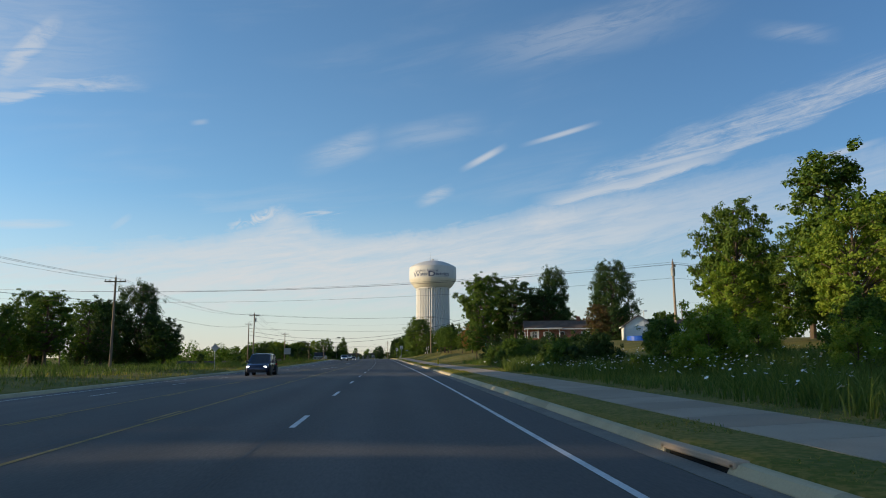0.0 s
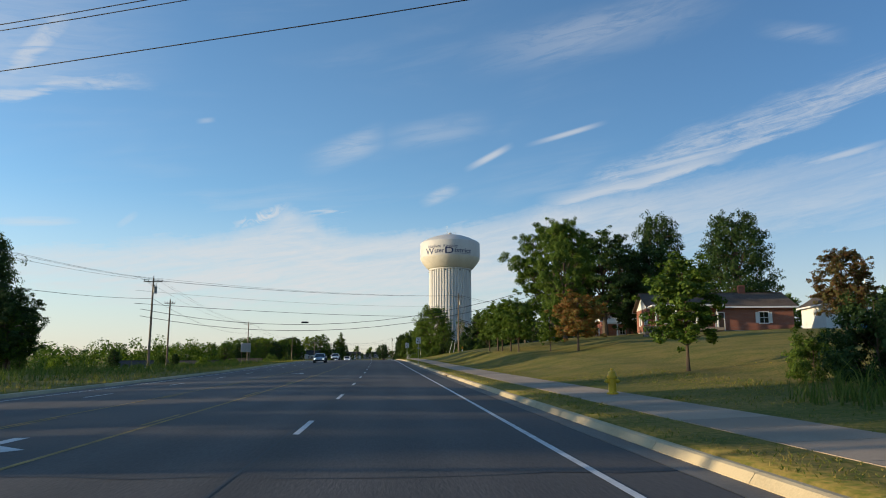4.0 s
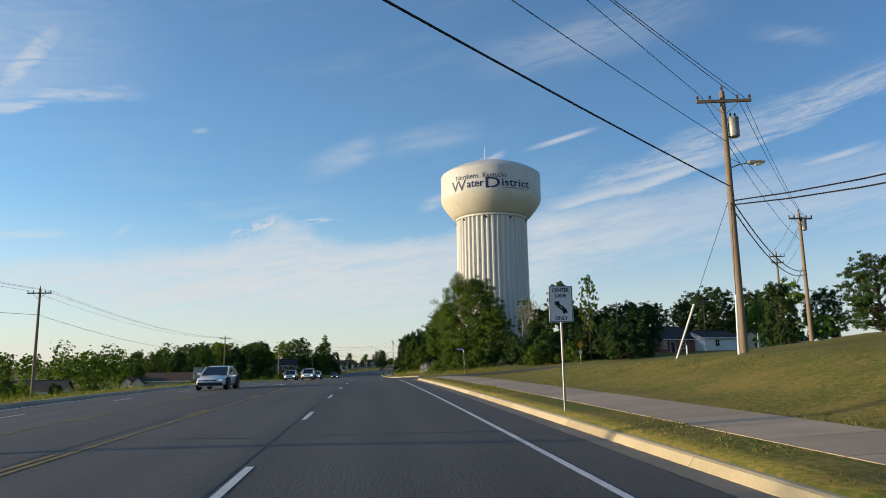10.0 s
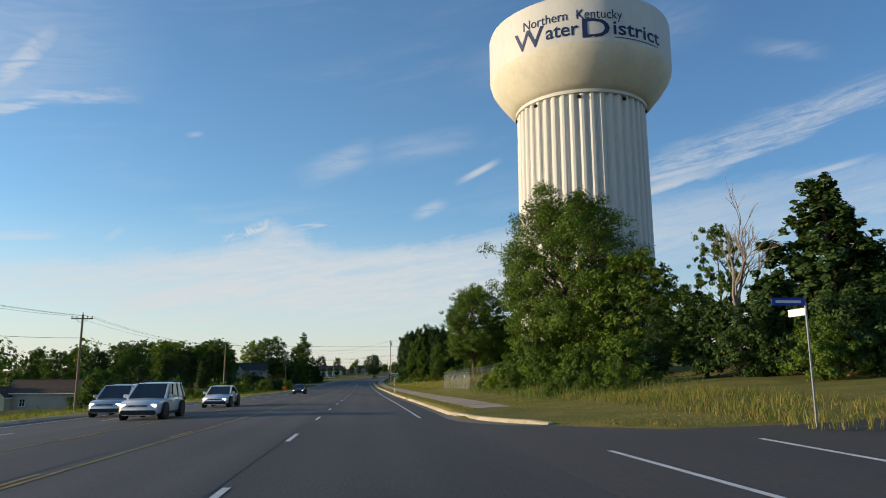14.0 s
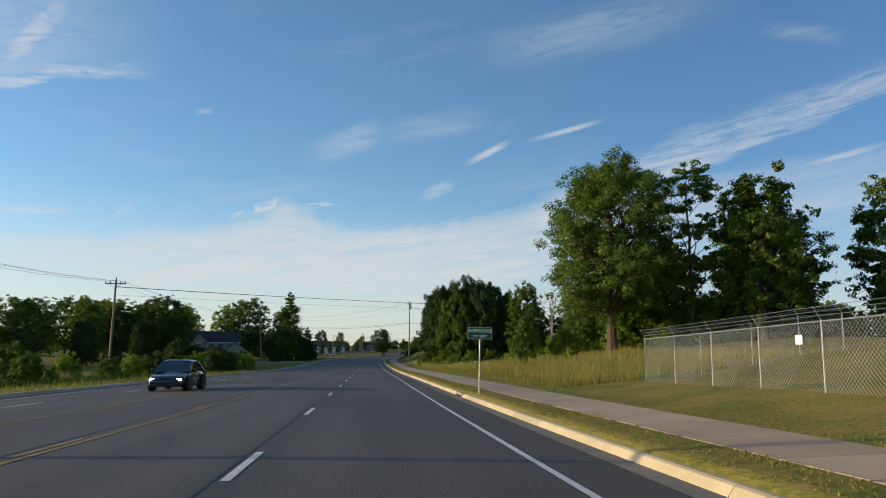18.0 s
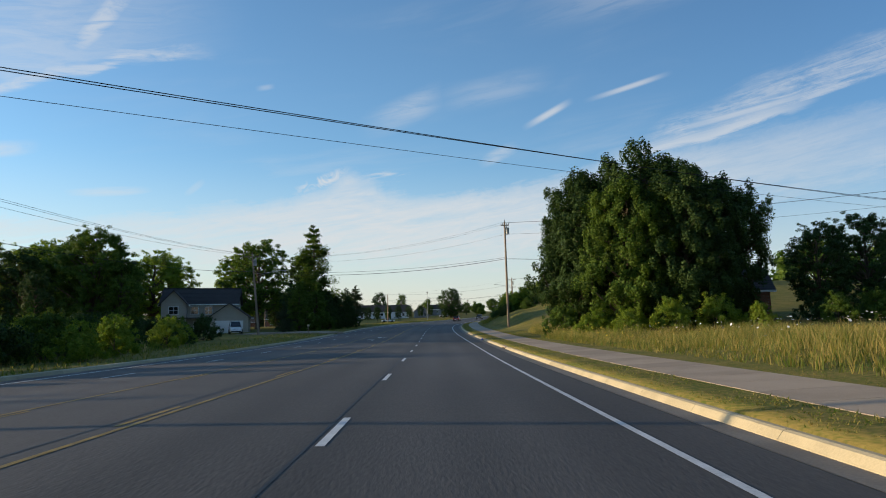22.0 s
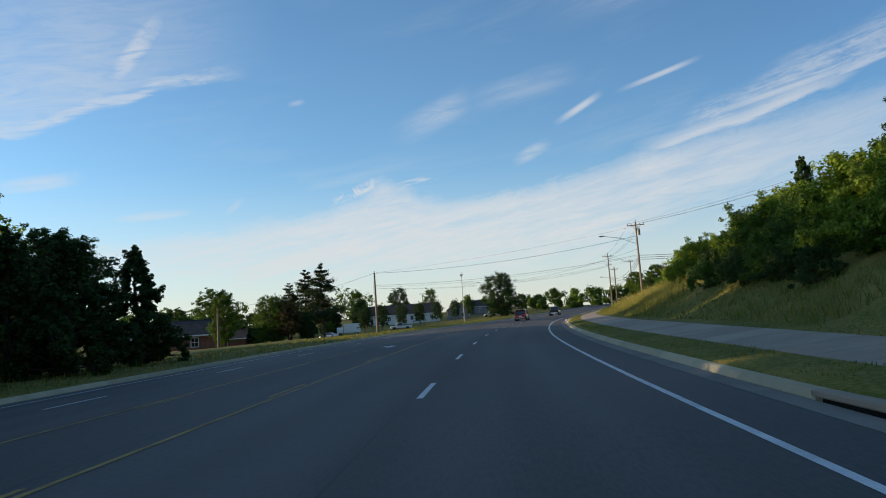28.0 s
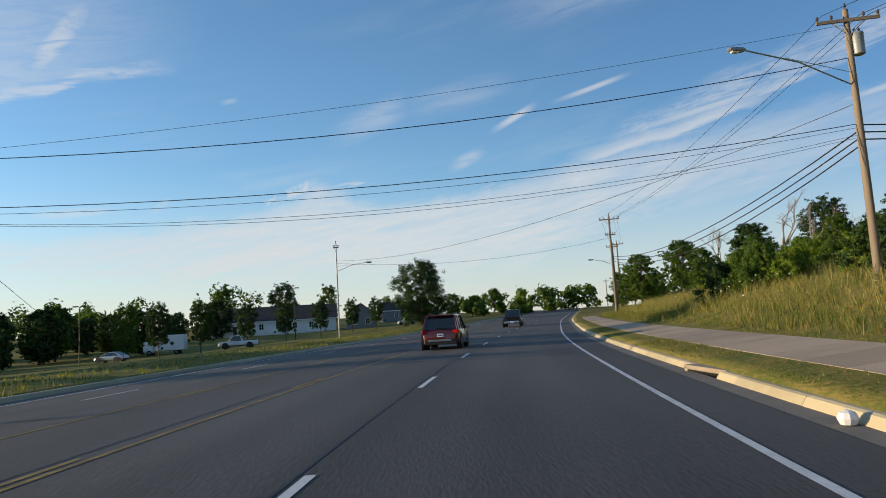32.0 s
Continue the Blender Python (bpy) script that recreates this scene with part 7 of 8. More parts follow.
def house(p, yaw, w, d, h, rise, wall="siding", roof="shingle", label="", wins=(), doors=(), garage=(), chimney=None, base=0.0, shutters=None, category="house", name="house", wsize=(1.0, 1.3), gable_mat=None, storey=1.55):
    """Local -y is the front. wins: (side, offset, height of centre)."""
    ob = thing(name, Matrix.Translation(p) @ pose(0, 0, 0, 0, 0, yaw), label, category)
    sides = {"f": (pose(0, -d / 2, 0, 0, 0, 180), w), "b": (pose(0, d / 2, 0), w), "l": (pose(-w / 2, 0, 0, 0, 0, 90), d), "r": (pose(w / 2, 0, 0, 0, 0, -90), d)}
    part("core", MB().box((0, 0, h / 2 - 0.5), (w - 0.2, d - 0.2, h + 1.0)), M["mortar" if wall == "brick" else wall], ob)
    for k, (m, wd) in sides.items():
        if wall == "brick":
            brick_wall(ob, m, wd, h)
        else:
            siding_wall(ob, m, wd, h, wall)
    gable_roof(ob, Matrix(), w, d, h, rise, mat=roof)
    for x in (-w / 2, w / 2):
        gable_end(ob, Matrix(), d, h, rise, x, gable_mat or ("white_siding" if wall == "brick" else wall))
    for s, o, z in wins:
        window(ob, sides[s][0] @ Matrix.Translation((o, 0.03, z)), *wsize, shutters=shutters)
    for s, o in doors:
        m = sides[s][0] @ Matrix.Translation((o, 0.05, 1.05))
        dr = part("door", MB().box(m @ Vector((0, 0, 0)), (0.95, 0.06, 2.1), m.to_3x3(), 0.01), M["door_dark"], ob)
        part("door_frame", MB().box(m @ Vector((-0.53, 0.02, 0)), (0.1, 0.1, 2.2), m.to_3x3()).box(m @ Vector((0.53, 0.02, 0)), (0.1, 0.1, 2.2), m.to_3x3()).box(m @ Vector((0, 0.02, 1.1)), (1.16, 0.1, 0.1), m.to_3x3()), M["trim"], dr)
    for s, o, gw_ in garage:
        m = sides[s][0] @ Matrix.Translation((o, 0.04, 1.1))
        g_ = part("garage_door", MB().box(m @ Vector((0, 0, 0)), (gw_, 0.05, 2.2), m.to_3x3()), M["white_siding"], ob)
        for i in range(4):
            for j in range(4):
                part("panel", MB().box(m @ Vector(((j - 1.5) * gw_ / 4, 0.035, (i - 1.5) * 0.54)), (gw_ / 4 - 0.12, 0.03, 0.42), m.to_3x3(), 0.012), M["white_siding"], g_)
    if chimney:
        part("chimney", MB().box((chimney[0], chimney[1], h + rise * 0.8), (0.8, 0.6, rise + 1.0), b=0.02), M["brick"], ob)
    return ob


# brick ranch house with a porch and a white garage wing
ranch = house(on_land(42.5, 161), -10, 17, 9, 2.9, 1.9, "brick", "shingle_brown", "low red-brick ranch house with a white porch and brown roof", wins=(("f", 6.5, 1.5), ("f", 3.6, 1.5), ("f", -5, 1.5), ("l", 1.5, 1.5), ("l", -2, 1.5)), doors=(("f", 0.2),), chimney=(4, 0), shutters="trim")
for o in (-8.2, -5.8, -3.4, -1.0):
    part("porch_post", MB().box((o, -6.4, 1.35), (0.18, 0.18, 2.8), b=0.02), M["trim"], ranch)
part("porch_roof", MB().box((-4.6, -5.6, 2.85), (8.4, 3.0, 0.2), b=0.03), M["white_siding"], ranch)
part("porch_floor", MB().box((-4.6, -5.6, 0.05), (8.4, 2.6, 0.35), b=0.03), M["concrete"], ranch)
terrace = thing("terrace_wall", Matrix.Translation(on_land(32.5, 150.5)) @ pose(0, 0, 0, 0, 0, -10), "low dark dry-stone retaining wall below the brick house", "retaining wall")
part("wall_core", MB().box((0, 0.25, 0.35), (5.6, 0.4, 1.3), b=0.03), M["rock"], terrace)
rt = random.Random(12)
for row_ in range(4):
    x_ = -2.8
    while x_ < 2.7:
        w_ = rt.uniform(0.35, 0.75)
        part("stone", MB().box((x_ + w_ / 2, 0.02 + rt.uniform(-0.03, 0.03), -0.1 + row_ * 0.27), (w_ - 0.03, 0.2, 0.25), b=0.04), M["rock"], terrace)
        x_ += w_
wing = house(on_land(62, 164), 76, 9, 6.5, 3.4, 2.2, "white_siding", "shingle", "white weatherboard garage with dark roof behind the brick house", garage=(("l", 0.0, 3.0),), name="garage", category="garage")
barn = house(on_land(71.5, 166), -6, 14, 8, 3.0, 1.7, "white_siding", "shingle", "long white outbuilding with a grey roof", garage=(("f", 0, 3.6), ("f", -4.6, 3.6)), name="outbuilding", category="outbuilding")
pool = part("pool_tarp", MB().revolve([(2.6, -0.1), (2.65, 0.9), (2.5, 1.0), (0.3, 0.95)], 24), M["blue_plastic"], at=Matrix.Translation(on_land(56, 147)))
tagged(pool, "round above-ground pool with bright blue cover", "pool")
# church lawn side: brick building glimpsed behind the shade trees
chb = house(on_land(57, 219), -8, 22, 12, 4.2, 3.0, "brick", "shingle_brown", "red-brick building with white porch columns behind shade trees", wins=(("f", 7, 2.0), ("f", 3, 2.0), ("l", 2, 2), ("l", -2, 2)), doors=(("f", -2),))
for o in (-10.4, -8.3, -6.2, -4.1):
    part("porch_column", MB().revolve([(0.25, -0.3), (0.25, 0), (0.18, 0.1), (0.16, 3.3), (0.24, 3.4)], 12, (o, -7.6, 0)), M["trim"], chb)
part("porch_roof", MB().box((-7.2, -6.8, 3.7), (7.6, 2.6, 0.5), b=0.04).prism([(-11.0, 3.9), (-3.4, 3.9), (-7.2, 6.0)], Matrix.Translation((0, -8.1, 0)), 3.0), M["trim"], chb)
# houses beyond the side street
house(on_land(57, 325), 15, 11, 8, 2.8, 2.4, "brick", "shingle", "small dark-roofed brick house with a white wing", wins=(("f", 2, 1.5), ("f", -2.5, 1.5)), doors=(("f", 0),))
house(on_land(67, 324), 15, 8, 7, 2.6, 1.4, "white_siding", "shingle", "white wing of a small house beyond the side street", wins=(("f", 1, 1.5),))
house(on_land(96, 350), 12, 13, 8, 2.7, 1.9, "cream", "shingle_brown", "tan bungalow with a low brown roof beyond the side street", wins=(("f", 3, 1.5), ("f", -3, 1.5)), doors=(("f", 0),))
# left, below the road
HB = Vector((-63.5, 407, -4.1))
HR = Matrix.Rotation(radians(-4), 3, "Z")
house(HB, -4, 14.5, 9, 3.8, 2.3, "siding", "shingle_brown", "house with beige siding and cream gabled bays below the road", wins=(("f", 3.5, 1.9), ("r", 0, 1.8)))
for o, q in ((-11.5, -2.5), (-7.5, -4.5)):
    house(HB + HR @ Vector((o, q, 0)), 86, 4.2, 3.6, 3.2, 1.6, "cream", "shingle_brown", "cream gabled bay of the beige house", wins=(("l", 0, 1.6),), name="gabled_bay", category="house")
house(on_land(-84, 330), 30, 16, 9, 3.0, 2.2, "white_siding", "shingle", "low white house below the road", wins=(("f", 3, 1.6), ("f", -3, 1.6), ("r", 0, 1.6)))
house(on_land(-62, 316), 10, 13, 8, 2.6, 1.8, "siding", "shingle_brown", "bungalow with tan roof below the road", wins=(("f", 3, 1.5), ("f", -3, 1.5)))
house(on_land(-96, 146), 10, 14, 8, 2.8, 1.9, "white_siding", "shingle", "low white house far across a field", wins=(("f", 3, 1.5), ("f", -3, 1.5)))
# two-storey house with garage wing
two = house(on_land(-49, 540), 12, 13, 9, 5.4, 2.8, "siding", "shingle", "two-storey beige house with dark roof and garage wing", wins=(("f", 4.6, 1.5), ("f", 4.6, 4.1), ("f", 0.8, 4.1), ("f", -1.6, 4.1), ("r", -1.5, 4.1), ("r", 2, 1.6)), doors=(("f", 0.4),), wsize=(1.2, 1.3))
part("porch_roof", MB().box((-0.6, -5.4, 2.75), (6.0, 2.0, 0.18), b=0.03), M["shingle"], two)
for o in (-3.2, 2.2):
    part("porch_post", MB().box((o, -6.2, 1.3), (0.16, 0.16, 2.7), b=0.02), M["trim"], two)
gab = house(on_land(-49, 540) + Matrix.Rotation(radians(12), 3, "Z") @ Vector((5.6, -5.6, 0)), 102, 5.5, 6.6, 2.9, 2.3, "siding", "shingle", "front-gabled garage wing of the two-storey house", garage=(("l", 0, 4.8),), name="garage", category="garage")
gab2 = house(on_land(-49, 540) + Matrix.Rotation(radians(12), 3, "Z") @ Vector((-4.2, -4.8, 0)), 102, 2.5, 4.2, 5.4, 2.2, "siding", "shingle", "gabled front bay of the two-storey house", wins=(("l", 0, 1.5), ("l", 0, 4.1)), name="gabled_bay", category="house", wsize=(1.5, 1.3))
mb = MB()
for i in range(8):
    t0, t1 = i / 8, (i + 1) / 8
    q = [(-20.5 - 16 * t0, 509 + 10 * t0), (-20.5 - 16 * t1, 509 + 10 * t1), (-19 - 16 * t1, 516.5 + 10 * t1), (-19 - 16 * t0, 516.5 + 10 * t0)]
    mb.add([on_land(a, b, 0.14) for a, b in q] + [on_land(a, b, -0.3) for a, b in q], [(3, 2, 1, 0), (0, 1, 5, 4), (2, 3, 7, 6), (1, 2, 6, 5), (3, 0, 4, 7)])
drive = part("driveway", mb, M["concrete"])
tagged(drive, "pale concrete driveway up to the garage", "driveway", kind="structure")
mbx = thing("mailbox", Matrix.Translation(on_land(-22.5, 507)), "yellowish mailbox on a wooden post by the drive", "mailbox")
part("post", MB().box((0, 0, 0.5), (0.1, 0.1, 1.3), b=0.01), M["pole_wood"], mbx)
part("box", MB().box((0, 0, 1.2), (0.25, 0.5, 0.25), b=0.05), M["cream"], mbx)
# behind the pointed trees
house(on_land(25, 484), -15, 11, 9, 3.0, 2.2, "brick", "shingle", "dark brick house half hidden behind tall trees", wins=(("f", 2, 1.6), ("f", -3, 1.6)))
# far end on the left
house(on_land(-54, 629), 14, 12, 9, 2.7, 2.2, "brick", "shingle", "low grey bungalow beyond the road", wins=(("r", 2, 1.5), ("f", 4, 1.5), ("f", -3, 1.5)))
house(on_land(-68, 672), 12, 18, 8, 2.6, 1.8, "brick", "shingle_brown", "long low bungalow in shade beyond the road", wins=(("f", 5, 1.4), ("f", 0, 1.4), ("f", -5, 1.4)))
lng = house(on_land(-38, 772), 8, 30, 12, 3.2, 3.4, "white_siding", "shingle", "long grey one-storey building with white gables on a rise", wins=tuple(("f", o, 1.7) for o in (-12, -9, -5, -1, 3, 7, 11)), doors=(("f", 9.2),), gable_mat="white_siding")
house(on_land(-16, 766), 98, 8, 7, 3.4, 2.4, "grey_siding", "shingle", "grey gabled front wing of the long building", wins=(("l", 1.5, 1.6), ("l", -1.5, 1.6)), name="front_wing")
house(on_land(-6, 800), 10, 14, 9, 3.2, 2.4, "grey_siding", "shingle", "grey house beside the long building", wins=(("f", 3, 1.6), ("f", -3, 1.6)))

# ---------------------------------------------------------------- vehicles
def wheel(ob, x, y, r, w, side):
    t = part("wheel", MB().revolve([(r * 0.62, -w / 2), (r * 0.95, -w / 2), (r, -w * 0.36), (r, w * 0.36), (r * 0.95, w / 2), (r * 0.62, w / 2)], 28, (x, y, r), "x"), M["rubber"], ob, "black tyre", smooth=True)
    o = side * w * 0.30
    part("rim", MB().revolve([(r * 0.64, o - 0.05), (r * 0.64, o + 0.03), (r * 0.56, o), (0.12, o + 0.02 * side), (0.05, o + 0.05 * side)], 20, (x, y, r), "x"), M["rim"], t, smooth=True)
    for k in range(5):
        a = 2 * math.pi * k / 5
        part("spoke", MB().box((x + o + side * 0.03, y + math.cos(a) * r * 0.34, r + math.sin(a) * r * 0.34), (0.04, 0.07, r * 0.46), Matrix.Rotation(a + math.pi / 2, 3, "X"), 0.012), M["rim"], t)


def loft(sections, cap=True):
    """Joins outlines of the same number of points, listed along the car."""
    mb = MB()
    n = len(sections[0])
    mb.add([p for s in sections for p in s], [])
    f = []
    for i in range(len(sections) - 1):
        for k in range(n - 1):
            f.append((i * n + k, i * n + k + 1, (i + 1) * n + k + 1, (i + 1) * n + k))
    if cap:
        f.append(tuple(range(n - 1, -1, -1)))
        f.append(tuple(range((len(sections) - 1) * n, len(sections) * n)))
    mb.f += f
    return mb


def car(p, yaw, kind="suv", paint="white_car", label="", lights=False, size=(4.5, 1.84, 1.68), category="car", name="car"):
    """A vehicle with its nose along local +y, standing on its wheels."""
    L, W, H = size
    ob = thing(name, Matrix.Translation(p) @ pose(0, 0, 0, 0, 0, yaw), label, category)
    h2 = W / 2
    r = 0.36 if kind != "pickup" else 0.39
    g = 0.24 if kind != "pickup" else 0.36
    belt = H * (0.58 if kind != "sedan" else 0.62)
    # hull: front to back stations (y share, hood or belt height, half width)
    hood = belt * (0.93 if kind != "sedan" else 0.86)
    st = [(-0.5, belt * 0.72, 0.80), (-0.485, belt * 0.93, 0.90), (-0.44, belt, 0.95), (-0.25, belt, 1.0), (0.10, belt, 1.0), (0.22, belt * 0.99, 1.0), (0.30, hood, 0.985), (0.42, hood * 0.95, 0.95), (0.475, hood * 0.85, 0.88), (0.5, hood * 0.66, 0.76)]
    if kind == "pickup":
        st = [(-0.5, belt * 0.94, 0.93), (-0.49, belt, 0.96), (-0.3, belt, 0.98), (0.05, belt, 1.0), (0.18, belt, 1.0), (0.28, belt * 0.97, 1.0), (0.44, belt * 0.94, 0.97), (0.485, belt * 0.86, 0.93), (0.5, belt * 0.6, 0.88)]
    secs = []
    for ys_, z, k in st:
        y_ = ys_ * L
        w_ = h2 * k
        secs.append([(-w_ * 0.80, y_, g), (-w_ * 0.97, y_, g + 0.08), (-w_, y_, z * 0.55), (-w_ * 0.985, y_, z * 0.80), (-w_ * 0.93, y_, z - 0.03), (-w_ * 0.86, y_, z), (0, y_, z + 0.025),
                     (w_ * 0.86, y_, z), (w_ * 0.93, y_, z - 0.03), (w_ * 0.985, y_, z * 0.80), (w_, y_, z * 0.55), (w_ * 0.97, y_, g + 0.08), (w_ * 0.80, y_, g)])
    body = part("body", loft(secs), M[paint], ob, smooth=True)
    # cabin: glass core, roof and pillars
    if kind == "suv":
        cab = [(-0.475, -0.40, 1), (0.24, 0.06, 1)]
    elif kind == "van":
        cab = [(-0.485, -0.46, 1), (0.34, 0.16, 1)]
    elif kind == "sedan":
        cab = [(-0.40, -0.20, 1), (0.24, 0.05, 1)]
    else:
        cab = [(-0.10, -0.06, 1), (0.25, 0.12, 1)]
    (yb0, yb1, _), (yf0, yf1, _) = cab
    roofz, tw = H, 0.76
    def ring(yb, yf, z, k, inset=0.0):
        return [(-h2 * k, yb * L, z), (h2 * k, yb * L, z), (h2 * k, yf * L, z), (-h2 * k, yf * L, z)]
    a, b = ring(yb0, yf0, belt - 0.02, 0.90), ring(yb1, yf1, roofz - 0.07, tw)
    part("glasshouse", MB().add(a + b, [(0, 1, 5, 4), (1, 2, 6, 5), (2, 3, 7, 6), (3, 0, 4, 7), (4, 5, 6, 7)]), M["car_glass"], ob, "dark glass")
    rsec = []
    for t in (0, 0.06, 0.3, 0.7, 0.94, 1):
        y_ = (yb1 + (yf1 - yb1) * t) * L
        dz_ = -0.05 if t in (0, 1) else (0.0 if 0.1 < t < 0.9 else -0.015)
        rsec.append([(-h2 * tw - 0.01, y_, roofz - 0.09), (-h2 * tw * 0.95, y_, roofz - 0.03 + dz_), (-h2 * tw * 0.6, y_, roofz + dz_), (h2 * tw * 0.6, y_, roofz + dz_), (h2 * tw * 0.95, y_, roofz - 0.03 + dz_), (h2 * tw + 0.01, y_, roofz - 0.09)])
    part("roof", loft(rsec), M[paint], ob, smooth=True)
    npl = 4 if kind in ("suv", "van") else 3
    for s in (-1, 1):
        for i in range(npl):
            t = i / (npl - 1)
            p0 = Vector((s * h2 * 0.905, (yb0 + (yf0 - yb0) * t) * L, belt - 0.03))
            p1 = Vector((s * h2 * (tw + 0.005), (yb1 + (yf1 - yb1) * t) * L, roofz - 0.08))
            part("pillar", MB().tube([p0, p1], [0.06, 0.045] if i in (0, npl - 1) else 0.03, 6), M[paint if i in (0, npl - 1) else "black_plastic"], ob)
        # wheels with arches, mirror, lamps, handles
        for yy_ in (-0.295, 0.315):
            part("wheel_arch", MB().revolve([(r * 1.19, -0.12), (r * 1.19, 0.005), (r * 1.08, 0.012), (r * 1.0, -0.02)], 24, (s * (h2 - 0.012) if s > 0 else -h2 + 0.02, yy_ * L, r), "x"), M["black_plastic"], ob)
            wheel(ob, s * (h2 - 0.11), yy_ * L, r, 0.225, s)
        my = (yf0 - 0.06) * L
        mir = part("mirror", MB().box((s * (h2 + 0.08), my, belt + 0.08), (0.2, 0.1, 0.16), b=0.03), M[paint], ob)
        part("mirror_glass", MB().box((s * (h2 + 0.08), my - 0.055, belt + 0.08), (0.16, 0.01, 0.12), b=0.01), M["chrome"], mir)
        part("headlight", MB().box((s * h2 * 0.68, 0.478 * L, hood * 0.74), (0.30, 0.14, 0.12), Matrix.Rotation(s * 0.35, 3, "Z"), 0.04), M["lit_lamp" if lights else "head_lamp"], ob)
        part("taillight", MB().box((s * h2 * 0.80, -0.485 * L, belt * (0.86 if kind != "pickup" else 0.80)), (0.34 if kind != "pickup" else 0.16, 0.12, 0.16 if kind != "pickup" else 0.36), Matrix.Rotation(-s * 0.25, 3, "Z"), 0.035), M["tail_red"], ob, "red tail light")
        for yy_ in ((-0.12, 0.08) if kind != "pickup" else (0.0,)):
            part("door_handle", MB().box((s * (h2 * 0.985), yy_ * L, belt * 0.86), (0.04, 0.18, 0.035), b=0.01), M["chrome" if paint != "black_car" else "black_plastic"], ob)
        part("side_sill", MB().box((s * h2 * 0.955, 0.01 * L, g + 0.05), (0.08, L * 0.42, 0.12), b=0.02), M["black_plastic"], ob)
    part("front_bumper", MB().box((0, 0.487 * L, g + 0.13), (W * 0.82, 0.16, 0.2), b=0.05), M["black_plastic"], ob)
    part("grille", MB().box((0, 0.489 * L, hood * 0.66), (W * 0.46, 0.08, 0.18), b=0.03), M["chrome" if kind == "pickup" else "black_plastic"], ob)
    part("rear_bumper", MB().box((0, -0.492 * L, g + 0.14), (W * 0.86, 0.18, 0.24), b=0.05), M["chrome" if kind == "pickup" else "black_plastic"], ob)
    if kind == "suv":
        part("bumper_trim", MB().box((0, -0.512 * L, g + 0.20), (W * 0.62, 0.06, 0.09), b=0.02), M["rim"], ob, "silver trim")
    plt = part("number_plate", MB().box((0, -0.503 * L if kind != "pickup" else -0.525 * L, belt * (0.70 if kind != "pickup" else 0.44)), (0.31, 0.02, 0.16), b=0.006), M["plate"], ob)
    part("plate_bar", MB().box((0, -0.503 * L - 0.012 if kind != "pickup" else -0.525 * L - 0.012, belt * (0.70 if kind != "pickup" else 0.44)), (0.22, 0.004, 0.06)), M["bar_ink"], plt)
    if kind in ("suv", "van"):
        for s in (-1, 1):
            part("roof_rail", MB().tube([(s * h2 * 0.66, (yb1 + 0.04) * L, roofz + 0.0), (s * h2 * 0.66, (yb1 + 0.08) * L, roofz + 0.06), (s * h2 * 0.66, (yf1 - 0.08) * L, roofz + 0.06), (s * h2 * 0.66, (yf1 - 0.04) * L, roofz)], 0.02, 6), M["black_plastic"], ob)
        part("rear_spoiler", MB().box((0, (yb1 - 0.01) * L, roofz - 0.05), (W * 0.68, 0.26, 0.06), b=0.02), M[paint], ob)
        part("wiper", MB().box((0.05, (yb0 - 0.006) * L, belt + 0.08), (0.5, 0.03, 0.03), Matrix.Rotation(0.1, 3, "Y")), M["black_plastic"], ob)
    if kind == "pickup":
        part("bed_cover", MB().box((0, -0.30 * L, belt + 0.02), (W * 0.84, L * 0.36, 0.06), b=0.02), M["black_plastic"], ob)
        part("tailgate", MB().box((0, -0.503 * L, belt * 0.78), (W * 0.70, 0.05, belt * 0.42), b=0.03), M[paint], ob)
        part("tow_hitch", MB().box((0, -0.53 * L, g + 0.02), (0.1, 0.25, 0.1), b=0.02), M["black_plastic"], ob)
    return ob


def road_yaw(y):
    return -math.degrees(math.atan2(float(road_x(y + 2)) - float(road_x(y - 2)), 4.0))


def drive_car(w, y, back=False, **k):
    return car(on_road(w, y, 0.004), road_yaw(y) + (180 if back else 0), **k)


drive_car(-1.75, 630, kind="suv", paint="red_car", label="red compact SUV, paint darkened for shade, seen from behind on the road", size=(4.52, 1.84, 1.68), name="suv")
drive_car(-1.0, 674, kind="pickup", paint="black_car", label="dark full-size pickup truck seen from behind on the road", size=(5.7, 2.0, 1.92), name="pickup_truck", category="truck")
drive_car(-8.0, 56, True, kind="suv", paint="navy_car", label="dark blue SUV with headlights on coming along the road", lights=True, size=(4.4, 1.8, 1.68), name="suv")
drive_car(-8.0, 186, True, kind="sedan", paint="silver_car", label="silver car with headlights on coming along the road", lights=True, size=(4.7, 1.82, 1.47))
drive_car(-8.1, 232.7, True, kind="sedan", paint="white_car", label="pale sedan coming along the road", size=(4.8, 1.84, 1.47))
drive_car(-8.0, 295, True, kind="suv", paint="white_car", label="white SUV with headlights on coming along the road", lights=True, size=(4.7, 1.86, 1.66), name="suv")
drive_car(-11.2, 300, True, kind="suv", paint="silver_car", label="grey SUV with headlights on in the outer lane", lights=True, size=(4.5, 1.82, 1.64), name="suv")
drive_car(-8.2, 312, True, kind="sedan", paint="white_car", label="white sedan with headlights on coming along the road", lights=True, size=(4.7, 1.82, 1.48))
drive_car(-8.0, 371, True, kind="sedan", paint="black_car", label="dark car coming along the road", lights=True, size=(4.6, 1.8, 1.5))
car(on_land(-37.6, 522.8, 0.14), 200, kind="van", paint="white_car", label="white work van parked on the driveway", size=(5.2, 1.95, 2.0), name="van", category="van")
